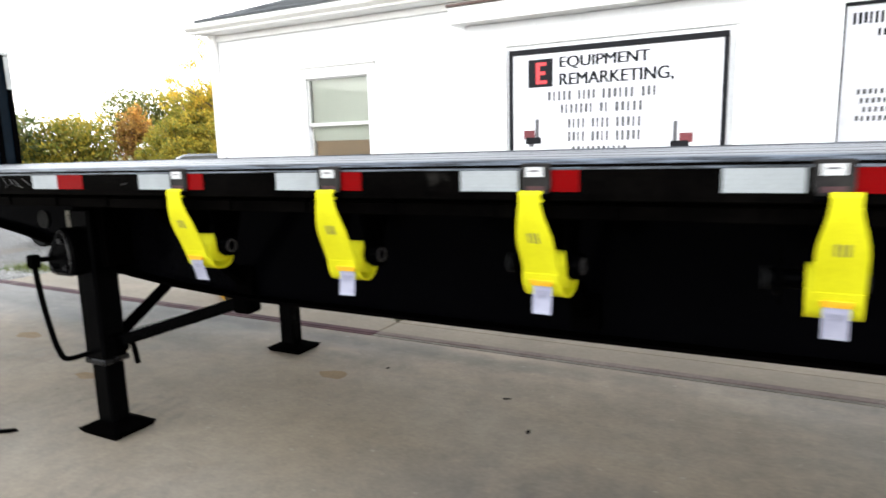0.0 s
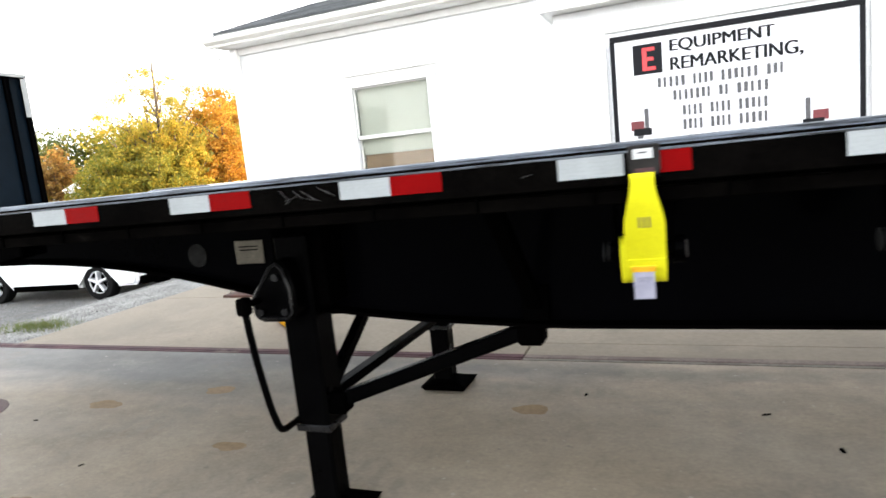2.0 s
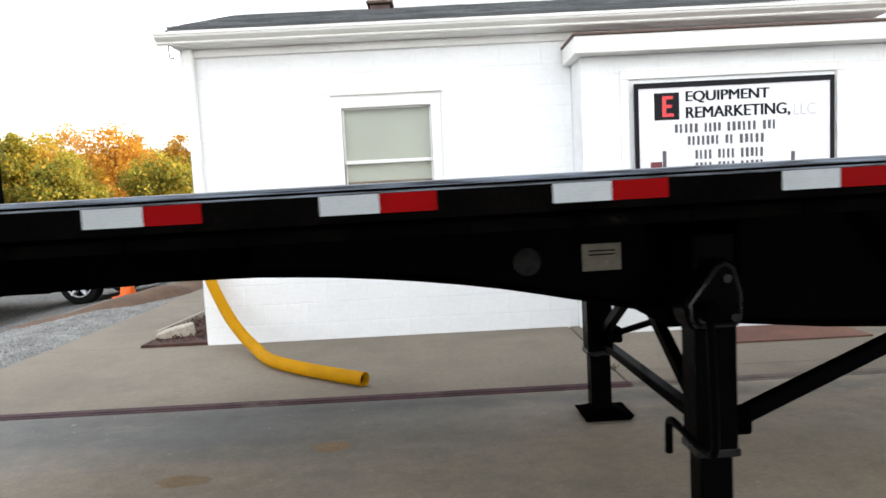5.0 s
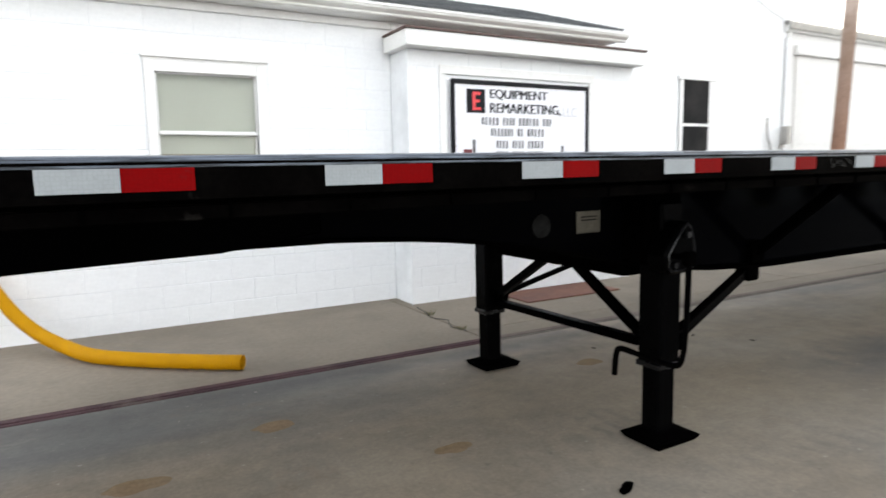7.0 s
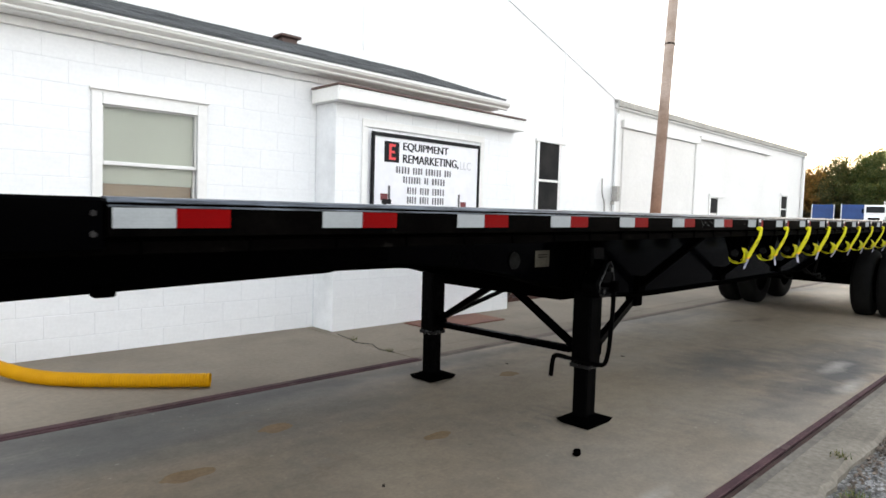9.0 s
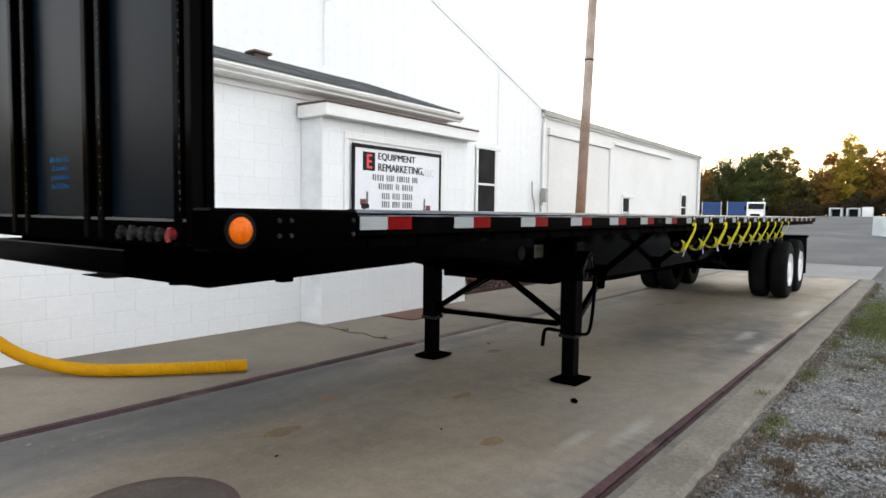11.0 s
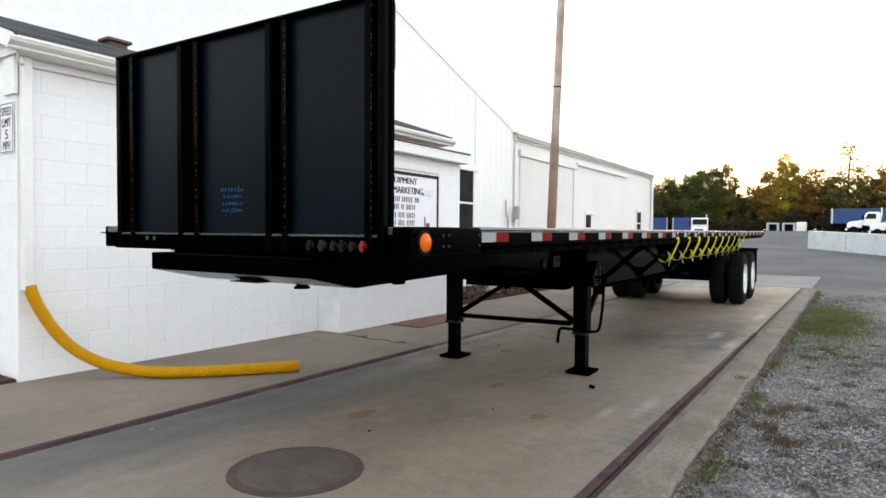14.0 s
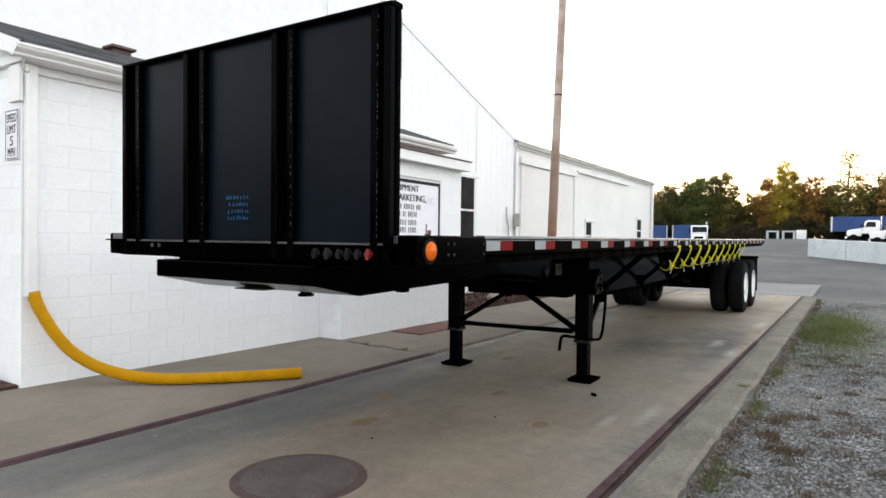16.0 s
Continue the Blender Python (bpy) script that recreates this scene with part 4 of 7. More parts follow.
for x0, x1, zt, w in ((12.45, 13.0, 2.1, 1), (18.75, 19.4, 2.4, 0)):
    wi = part("window", box(x0 - 0.08, x1 + (0.45 if w else 0.08), WALLY - 0.05, WALLY - 0.001, zt, zt + 0.09, 0.004), M_TRIM, ware)
    part("pane", box(x0, x1, WALLY - 0.02, WALLY - 0.001, zt - 0.48, zt - 0.03), M_DARKROOM, wi)
    part("pane", box(x0, x1, WALLY - 0.02, WALLY - 0.001, zt - 1.0, zt - 0.54), M_DARKROOM, wi)
    part("frame", box(x0 - 0.08, x0 - 0.001, WALLY - 0.04, WALLY - 0.001, zt - 1.05, zt - 0.001), M_TRIM, wi)
    part("frame", box(x1 + 0.001, x1 + 0.08, WALLY - 0.04, WALLY - 0.001, zt - 1.05, zt - 0.001), M_TRIM, wi)
part("downspout", box(LX1 - 0.06, LX1 + 0.04, WALLY - 0.12, WALLY - 0.032, 0.0, LZ - 0.05, 0.01), M_TRIM, ware)
part("downspout", box(6.8, 6.88, WALLY - 0.07, WALLY - 0.012, 0.0, 3.9, 0.01), M_SIDING, ware)
meter = thing("meter_box", (6.6, WALLY - 0.1, 1.6), "grey electric meter box with conduits on the white wall", "meter box")
part("case", box(6.63, 6.755, WALLY - 0.24, WALLY - 0.09, 1.78, 2.14, 0.01), M_TIN, meter)
part("conduit", sweep(curve_pts([(6.4, WALLY - 0.05, 1.5), (6.36, WALLY - 0.06, 1.75), (6.26, WALLY - 0.06, 1.95), (6.25, WALLY - 0.05, 2.3)]), 0.018, 8), M_TIN, meter)
part("bracket", box(6.621, 6.75, WALLY - 0.1, WALLY - 0.08, 1.7, 1.78), M_TIN, meter)

# ---- utility pole ----
pole = thing("utility_pole", (6.51, 6.7, -0.05), "tall brown weathered wooden utility pole", "pole")
part("shaft", sweep([(6.49, 6.7, -0.1), (6.79, 6.7, 4.0), (7.06, 6.7, 7.5), (7.32, 6.7, 11)], [0.125, 0.117, 0.107, 0.094], 16), M_POLE, pole)
part("band", sweep([(6.895, 6.7, 5.35), (6.897, 6.7, 5.38)], [0.124, 0.124], 16), M_BLACK2, pole)

# ---- flatbed trailer ----
TX0, TX1, TY0, TY1, DECK = -6.99, 7.25, 1.475, 4.07, 1.412
TURNZ = 0.8
trailer = thing("flatbed_trailer", (-6.4, TY0, 0), "black steel flatbed trailer standing on its landing legs", "trailer")
# it stands a little askew to the drive, nose slightly low on its legs
TM = Matrix.Translation((-6.4, TY0 - 0.043, 0)) @ Matrix.Rotation(radians(TURNZ), 4, "Z") @ Matrix.Translation((3.15, 0, -0.003)) @ Matrix.Rotation(-0.0055, 4, "Y") @ Matrix.Translation((3.25, -TY0, 0))
trailer.matrix_world = TM @ Matrix.Translation((-6.4, TY0, 0))
NEARW, FARW = 2.2, 3.345


# deck planks run the length of the bed, each side of two steel nailing strips
n_pl = 13
pw = (TY1 - TY0 - 0.12) / n_pl
for k in range(n_pl):
    y = TY0 + 0.06 + k * pw
    part("deck_plank", box(TX0 + 0.1, TX1 - 0.05, y + 0.003, y + pw - 0.003, DECK - 0.035, DECK - 0.001 * (k % 3), 0.004), M_DECK, trailer)
for s in (0, 1):
    ya = TY0 if s == 0 else TY1
    d = 1 if s == 0 else -1
    rail = part("side_rail", prism([(ya, DECK - 0.094), (ya, DECK - 0.012), (ya + d * 0.012, DECK), (ya + d * 0.058, DECK + 0.002), (ya + d * 0.058, DECK - 0.02), (ya + d * 0.02, DECK - 0.024), (ya + d * 0.02, DECK - 0.094)], "x", TX0 + 0.605, TX1, bevel=0.002), M_RAILBLK, trailer, "scuffed black side rail")
    part("rail_cap", prism([(ya - d * 0.001, DECK - 0.02), (ya - d * 0.001, DECK - 0.016), (ya + d * 0.012, DECK + 0.004), (ya + d * 0.022, DECK + 0.007), (ya + d * 0.056, DECK + 0.007), (ya + d * 0.056, DECK + 0.003), (ya + d * 0.011, DECK + 0.0)], "x", TX0 + 0.606, TX1), M_CAP, rail, "scuffed rail top with sky sheen in its colour")
    part("rail_lip", box(TX0 + 0.3, TX1, min(ya + d * 0.035, ya + d * 0.1), max(ya + d * 0.035, ya + d * 0.1), DECK - 0.142, DECK - 0.106, 0.003), M_RAILBLK, rail)
    part("rail_web", box(TX0 + 0.3, TX1, min(ya + d * 0.05, ya + d * 0.06), max(ya + d * 0.05, ya + d * 0.06), DECK - 0.105, DECK - 0.026), M_BLACK2, rail)
    # front corner casting with lamp
    cx0 = TX0 - 0.02 if s == 0 else TX0 + 0.12
    cc = part("corner_casting", box(cx0, TX0 + 0.6, min(ya - d * 0.006, ya + d * 0.1), max(ya - d * 0.006, ya + d * 0.1), DECK - 0.13, DECK + 0.004, 0.008), M_BLACK, trailer, "bolted black corner section")
    for bx in (0.02, 0.23, 0.28, 0.57) if s == 0 else (0.23, 0.28, 0.57):
        for bz in (DECK - 0.035, DECK - 0.086):
            part("bolt", rod((TX0 + bx, ya - d * 0.006, bz), (TX0 + bx, ya - d * 0.014, bz), 0.008, seg=6), M_HOOK if bx > 0.2 else M_BLACK, cc)
    lx = TX0 + 0.08 if s == 0 else TX0 + 0.4
    lb = rod((lx, ya - d * 0.006, DECK - 0.066), (lx, ya - d * 0.014, DECK - 0.066), 0.056, seg=24)
    part("lamp_ring", lb, M_RUBBER, cc)
    lens = bmesh.new()
    bmesh.ops.create_uvsphere(lens, u_segments=24, v_segments=10, radius=0.043, matrix=Matrix.LocRotScale((lx, ya - d * 0.013, DECK - 0.066), None, (1, 0.4, 1)))
    part("lamp_lens", lens, M_AMBER, cc, "round amber marker lamp")

# bare scratches in the rail's paint
rng = random.Random(31)
for k, (sx, ex, sz, ez) in enumerate(((-2.915, -2.89, 0.03, 0.058), (-2.9, -2.86, 0.062, 0.05), (-2.87, -2.84, 0.034, 0.06), (-2.845, -2.8, 0.036, 0.064), (-2.83, -2.785, 0.06, 0.068), (-2.79, -2.75, 0.03, 0.052), (-2.765, -2.735, 0.04, 0.06), (-2.9, -2.885, 0.07, 0.062), (-1.31, -1.285, 0.03, 0.036), (-2.2, -2.17, 0.056, 0.05))):
    part("scratch", beam((sx, TY0 - 0.0006, DECK - sz), (ex, TY0 - 0.0006, DECK - ez), 0.0008, rng.uniform(0.0016, 0.004), up=(0, 1, 0)), M_RIVET, trailer, "bare scratch in the black paint")

# reflective tape along the near and far rails
TAPE0, STEP = -6.375, 0.6096
for k in range(22):
    x = TAPE0 + k * STEP
    if x + 0.3 > TX1:
        break
    for ya, d in ((TY0, -1), (TY1, 1)):
        red0 = x + 0.156 + (0.082 if 7 <= k <= 16 and d < 0 else 0.0)
        part("tape_white", box(x, x + 0.155, min(ya, ya + d * 0.002), max(ya, ya + d * 0.002), DECK - 0.072, DECK - 0.021), M_TAPEW, trailer)
        part("tape_red", box(red0, x + 0.305, min(ya, ya + d * 0.002), max(ya, ya + d * 0.002), DECK - 0.072, DECK - 0.021), M_TAPER, trailer)

# main beams: deep webs that sweep up to the gooseneck
def belly(x):
    """Height of the beam's lower edge along the trailer."""
    pts = ((-7.0, 1.165), (-6.3, 1.125), (-5.6, 1.13), (-5.2, 1.134), (-4.9, 1.131), (-4.65, 1.117), (-4.4, 1.093), (-4.2, 1.067), (-4.0, 1.034), (-3.8, 0.993), (-3.45, 0.915), (-3.15, 0.855), (-2.8, 0.82), (-2.3, 0.79), (-0.8, 0.778), (1.6, 0.778), (2.6, 0.93), (3.4, 1.0), (7.3, 1.02))
    for (xa, za), (xb, zb) in zip(pts, pts[1:]):
        if x <= xb:
            t = (x - xa) / (xb - xa)
            return za + (zb - za) * t
    return pts[-1][1]


for yw in (NEARW, FARW):
    xs = list(np.arange(-6.85, 7.1, 0.15))
    web = bmesh.new()
    ring = []
    for x in xs:
        z = belly(x)
        ring.append([web.verts.new((x, yw + dy, zz)) for dy, zz in ((-0.006, z), (-0.006, DECK - 0.1), (0.006, DECK - 0.1), (0.006, z))])
    for a, b in zip(ring, ring[1:]):
        for k in range(4):
            web.faces.new((a[k], b[k], b[(k + 1) % 4], a[(k + 1) % 4]))
    web.faces.new(ring[0]), web.faces.new(ring[-1][::-1])
    mb = part("main_beam", web, M_WEB, trailer, "deep black I-beam with a curved neck")
    fl = bmesh.new()
    ring = []
    for x in xs:
        z = belly(x)
        ring.append([fl.verts.new((x, yw + dy, z + dz)) for dy, dz in ((-0.07, -0.014), (0.07, -0.014), (0.07, 0.0), (-0.07, 0.0))])
    for a, b in zip(ring, ring[1:]):
        for k in range(4):
            fl.faces.new((a[k], b[k], b[(k + 1) % 4], a[(k + 1) % 4]))
    fl.faces.new(ring[0]), fl.faces.new(ring[-1][::-1])
    part("flange", fl, M_BLACK2, mb)
    part("flange", box(-6.85, 7.05, yw - 0.07, yw + 0.07, DECK - 0.1, DECK - 0.086), M_BLACK2, mb)
# cross members
for x in np.arange(-6.6, 7.1, 0.3048):
    b = box(x - 0.03, x + 0.03, TY0 + 0.03, TY1 - 0.03, DECK - 0.085, DECK - 0.079)
    box(x - 0.003, x + 0.003, TY0 + 0.03, NEARW - 0.08, DECK - 0.14, DECK - 0.085, bm=b)
    box(x - 0.003, x + 0.003, NEARW + 0.08, FARW - 0.08, DECK - 0.14, DECK - 0.085, bm=b)
    box(x - 0.003, x + 0.003, FARW + 0.08, TY1 - 0.03, DECK - 0.14, DECK - 0.085, bm=b)
    part("cross_member", b, M_BLACK2, trailer)
# V braces from the beams out to the rail
for x in (-2.35, -0.74, 0.9):
    for yw, s in ((NEARW, -1), (FARW, 1)):
        part("brace", beam((x, yw + s * 0.03, 0.86), (x, yw + s * 0.5, DECK - 0.14), 0.05, 0.05), M_BLACK2, trailer)
        part("brace_plate", box(x - 0.05, x + 0.05, yw + s * 0.01 if s > 0 else yw - 0.05, yw + 0.05 if s > 0 else yw - 0.01, 0.8, 0.93, 0.004), M_BLACK2, trailer)
# plates and lamp on the near web
part("web_plate", box(-3.69, -3.54, NEARW - 0.012, NEARW - 0.007, 1.06, 1.165, 0.002), M_PLATE, trailer, "faded cream data plate with unreadable lines")
for z in (1.12, 1.135):
    part("plate_line", box(-3.665, -3.565, NEARW - 0.0135, NEARW - 0.0125, z, z + 0.005), M_BLACK2, trailer)
part("web_port", rod((-3.9, NEARW - 0.007, 1.11), (-3.9, NEARW - 0.015, 1.11), 0.053, seg=24), M_PORT, trailer, "round dark cover on the beam")
# front coupler pan with kingpin
pan = bmesh.new()
pr = [(-6.95, 1.16), (-6.95, 1.26), (-4.95, 1.26), (-4.95, 1.16), (-5.3, 1.115), (-6.6, 1.085)]
prism(pr, "y", 2.12, 3.43, pan, 0.006)
cp = part("coupler_pan", pan, M_BLACK, trailer, "black coupler pan under the nose")
# dark inset drawn for the shade inside the pan's hole
part("pan_hole", box(-6.72, -6.5, 2.75, 3.0, 1.089, 1.094), M_GAP, cp)
part("kingpin", rod((-6.35, 2.775, 1.09), (-6.35, 2.775, 1.045), 0.037, seg=18), M_BLACK2, cp)
part("kingpin_collar", rod((-6.35, 2.775, 1.045), (-6.35, 2.775, 1.03), 0.05, seg=18), M_BLACK2, cp)
part("hook", box(-6.24, -6.17, 2.1, 2.16, 1.08, 1.12, 0.006), M_BLACK2, trailer)

# headboard at the nose
HB0, HB1, HZ0, HZ1 = 1.663, 3.795, 1.28, 2.49
HX = TX0 + 0.08
hb = part("headboard", box(HX, HX + 0.012, HB0 + 0.02, HB1 - 0.02, DECK - 0.03, HZ1 - 0.03), M_PANEL, trailer, "tall black sheet headboard with doubled upright posts")
part("top_angle", prism([(HX - 0.043, HZ1 - 0.03), (HX - 0.043, HZ1 - 0.014), (HX - 0.004, HZ1), (HX + 0.055, HZ1), (HX + 0.055, HZ1 - 0.03)], "y", HB0, HB1, bevel=0.004), M_BLACK, hb)
part("bottom_skirt", box(HX - 0.035, HX + 0.05, HB0, HB1 + 0.03, HZ0, DECK - 0.045, 0.005), M_BLACK2, hb)
part("deck_ledge", box(HX - 0.03, HX - 0.001, HB0 + 0.02, HB1 - 0.02, DECK - 0.044, DECK - 0.034), M_RIVET, hb)
for ya, yb in ((HB0, 1.78), (2.28, 2.44), (2.985, 3.175), (3.61, HB1)):
    for y in (ya, yb):
        yy0, yy1 = (y, y + 0.042) if y == ya else (y - 0.042, y)
        part("post", box(HX - 0.04, HX - 0.001, yy0, yy1, HZ0 + 0.01, HZ1 - 0.031, 0.005), M_WEB, hb)
        part("post", box(HX + 0.013, HX + 0.045, yy0, yy1, DECK + 0.001, HZ1 - 0.031, 0.005), M_BLACK, hb)
    part("post_web", box(HX - 0.012, HX - 0.001, ya + 0.043, yb - 0.043, HZ0 + 0.01, HZ1 - 0.031), M_BLACK2, hb)
# weld beads down the post edges
rng = random.Random(12)
bm = bmesh.new()
for y in (1.735, 2.292, 2.997, 3.622):
    z = DECK + 0.0
    while z < HZ1 - 0.06:
        if rng.random() < 0.72:
            bmesh.ops.create_icosphere(bm, subdivisions=1, radius=0.0027, matrix=Matrix.LocRotScale((HX - 0.041, y, z), None, (0.5, 0.6, rng.uniform(1, 4.5))))
        z += rng.uniform(0.014, 0.04)
wb = part("weld_beads", bm, M_RIVET, hb, "broken line of weld beads")
wb["kind"] = "stuff"
# white corner tape on the back of the headboard
for y, d in ((HB0 + 0.001, 1), (HB1 - 0.001, -1)):
    part("tape_white", box(HX + 0.046, HX + 0.048, min(y, y + d * 0.052), max(y, y + d * 0.052), HZ1 - 0.35, HZ1 - 0.037), M_TAPEW, hb)
    part("tape_white", box(HX + 0.056, HX + 0.058, min(y + d * 0.001, y + d * 0.31), max(y + d * 0.001, y + d * 0.31), HZ1 - 0.028, HZ1 - 0.002), M_TAPEW, hb)
# air and light connectors on the skirt
for y, mt, rr, nm in ((2.11, M_PORT, 0.024, "socket"), (2.03, M_HOOK, 0.026, "plug_socket"), (1.955, M_HOOK, 0.022, "gladhand"), (1.9, M_PORT, 0.026, "gladhand"), (1.84, M_HOOK, 0.022, "gladhand"), (1.775, M_REDHAND, 0.024, "gladhand")):
    rr *= 0.8
    b = rod((HX - 0.036, y, 1.325), (HX - 0.065, y, 1.325), rr, rr * 0.75, seg=14)
    rod((HX - 0.062, y, 1.322), (HX - 0.062, y - 0.006, 1.322 - rr * 1.1), rr * 0.62, rr * 0.5, 10, b)
    box(HX - 0.062, HX - 0.042, y - rr * 0.5, y + rr * 0.5, 1.325, 1.325 + rr * 1.3, 0.004, b)
    part(nm, b, mt, hb)
for y in (3.47, 3.4):
    part("bolt", rod((HX - 0.036, y, 1.345), (HX - 0.044, y, 1.345), 0.012, seg=8), M_RIVET, hb)
part("marker_stub", box(HX - 0.03, HX + 0.03, HB1 + 0.031, 4.0, DECK - 0.042, DECK - 0.034), M_BLACK2, hb)
# blue chalk note: plain strokes
rng = random.Random(3)
for r_, (y0, w0, z) in enumerate(((2.835, 0.19, 1.607), (2.815, 0.155, 1.57), (2.825, 0.18, 1.532), (2.82, 0.165, 1.495))):
    y = y0
    while y > y0 - w0:
        w = rng.uniform(0.008, 0.02)
        h0 = rng.uniform(0.0, 0.008)
        part("chalk_stroke", beam((HX - 0.002, y, z + h0), (HX - 0.002, y - w, z + h0 + rng.uniform(-0.004, 0.012)), 0.001, 0.0055, up=(1, 0, 0)), M_CHALK, hb)
        part("chalk_stroke", beam((HX - 0.002, y - w * 0.5, z), (HX - 0.002, y - w * rng.uniform(0.2, 0.9), z + rng.uniform(0.012, 0.024)), 0.001, 0.0045, up=(1, 0, 0)), M_CHALK, hb)
        y -= w + rng.uniform(0.004, 0.014)

# landing gear
for ly, near in ((2.06, 1), (3.52, 0)):
    LX = -3.27 if near else -3.285
    leg = part("landing_leg", box(LX - 0.075, LX + 0.075, ly - 0.07, ly + 0.07, 0.4, 1.2, 0.012), M_GLOSS, trailer, "square black landing leg")
    part("inner_tube", box(LX - 0.06, LX + 0.06, ly - 0.055, ly + 0.055, 0.05, 0.41, 0.01), M_GLOSS, leg)
    part("collar", box(LX - 0.08, LX + 0.08, ly - 0.075, ly + 0.075, 0.385, 0.415, 0.005), M_BEAD, leg)
    ft = bmesh.new()
    A, Bq = 0.15, 0.125
    lv = [((a * A * k, b_ * Bq * k), z) for k, z in ((0.86, 0.0), (1.0, 0.032)) for a, b_ in ((-1, -1), (1, -1), (1, 1), (-1, 1))]
    vs = [ft.verts.new((LX + 0.02 + p[0], ly + p[1], z)) for p, z in lv]
    vs += [ft.verts.new((LX + 0.02 + a * A * 0.9, ly + b_ * Bq * 0.9, 0.03)) for a, b_ in ((-1, -1), (1, -1), (1, 1), (-1, 1))]
    vs += [ft.verts.new((LX + a * 0.066, ly + b_ * 0.06, 0.06)) for a, b_ in ((-1, -1), (1, -1), (1, 1), (-1, 1))]
    ft.faces.new(vs[3::-1])
    for lo in (0, 4, 8):
        for k in range(4):
            ft.faces.new((vs[lo + k], vs[lo + (k + 1) % 4], vs[lo + 4 + (k + 1) % 4], vs[lo + 4 + k]))
    ft.faces.new(vs[12:16])
    part("foot", ft, M_BLACK2, leg)
    yb = NEARW if near else FARW
    part("drag_brace", beam((LX + 0.07, ly, 0.49), (-2.4, yb, 0.752), 0.05 if near else 0.03, 0.06 if near else 0.035, bevel=0.006), M_GLOSS, leg)
    part("brace_lug", box(-2.43, -2.33, yb - 0.05, yb + 0.05, 0.7, 0.785, 0.012), M_BLACK2, leg)
    part("brace_clamp", box(LX + 0.06, LX + 0.14, ly - 0.04, ly + 0.04, 0.45, 0.54, 0.008), M_BLACK2, leg)
    part("sway_brace", beam((LX, ly + (0.07 if near else -0.07), 0.5), (LX, 2.79 + (-0.12 if near else 0.12), 0.83), 0.045, 0.045, up=(1, 0, 0)), M_BLACK, leg)
    part("leg_mount", box(LX - 0.12, LX + 0.12, min(ly, yb) - 0.02, max(ly, yb) + 0.02, 0.9, 1.25, 0.008), M_BLACK2, leg)
part("leg_cross_tube", beam((-3.275, 2.17, 0.485), (-3.275, 3.43, 0.47), 0.045, 0.06, up=(1, 0, 0), bevel=0.006), M_BLACK, trailer)
part("frame_cross_tube", box(-3.36, -3.16, NEARW + 0.01, FARW - 0.01, 0.82, 0.95, 0.006), M_BLACK2, trailer)
part("cross_shaft", rod((-3.3, 2.1, 1.0), (-3.3, 3.5, 1.0), 0.018), M_BLACK2, trailer)
# gearbox with folded crank on the near leg
gb = bmesh.new()
prism([(-3.41, 0.9), (-3.39, 0.87), (-3.245, 0.87), (-3.215, 0.9), (-3.215, 1.0), (-3.245, 1.095), (-3.28, 1.12), (-3.315, 1.1), (-3.42, 0.97)], "y", 1.9, 2.03, gb, 0.014)
gear = part("gearbox", gb, M_GLOSS, trailer, "rounded triangular gearbox housing")
rim_pts = [(-3.395, 0.905), (-3.38, 0.888), (-3.25, 0.888), (-3.23, 0.91), (-3.23, 0.995), (-3.255, 1.08), (-3.28, 1.1), (-3.308, 1.085), (-3.4, 0.965)]
part("cover_rim", sweep([(x, 1.899, z) for x, z in rim_pts + rim_pts[:1]], 0.007, 6, cap=False), M_BEAD, gear)
for bx, bz in ((-3.365, 0.915), (-3.255, 0.915), (-3.28, 1.05)):
    part("bolt", rod((bx, 1.9, bz), (bx, 1.882, bz), 0.015, seg=8), M_BEAD, gear)
part("crank_shaft", rod((-3.375, 1.9, 0.96), (-3.375, 1.79, 0.962), 0.013), M_BLACK2, gear)
part("crank_knuckle", box(-3.4, -3.352, 1.785, 1.835, 0.925, 0.99, 0.008), M_BLACK2, gear)
part("crank", sweep(curve_pts([(-3.376, 1.81, 0.94), (-3.366, 1.82, 0.76), (-3.352, 1.84, 0.58), (-3.345, 1.855, 0.5), (-3.342, 1.88, 0.445), (-3.342, 1.94, 0.432), (-3.345, 2.05, 0.434), (-3.345, 2.16, 0.44)], 6), 0.014, 10), M_GLOSS, gear, "folded crank handle")
part("crank_grip", sweep(curve_pts([(-3.345, 2.16, 0.44), (-3.345, 2.235, 0.44), (-3.344, 2.268, 0.41), (-3.34, 2.285, 0.29)], 6), 0.016, 10), M_GLOSS, gear)

# tandem axles
def wheel_mesh(bmt, x, y0, y1, r=0.51):
    prof = ((0.29, 0.02), (0.34, 0.0), (0.44, 0.0), (0.485, 0.02), (0.505, 0.05), (r, 0.09))
    w = y1 - y0
    full = [(a, b) for a, b in prof] + [(a, w - b) for a, b in reversed(prof)]
    seg = 40
    rings = []
    for k in range(seg):
        a = 2 * math.pi * k / seg
        rings.append([bmt.verts.new((x + rr * math.cos(a), y0 + yy, 0.51 + rr * math.sin(a))) for rr, yy in full])
    for k in range(seg):
        p, q = rings[k], rings[(k + 1) % seg]
        for i in range(len(full) - 1):
            bmt.faces.new((p[i], p[i + 1], q[i + 1], q[i]))
    return bmt


def across(y):
    return 5.65 - y


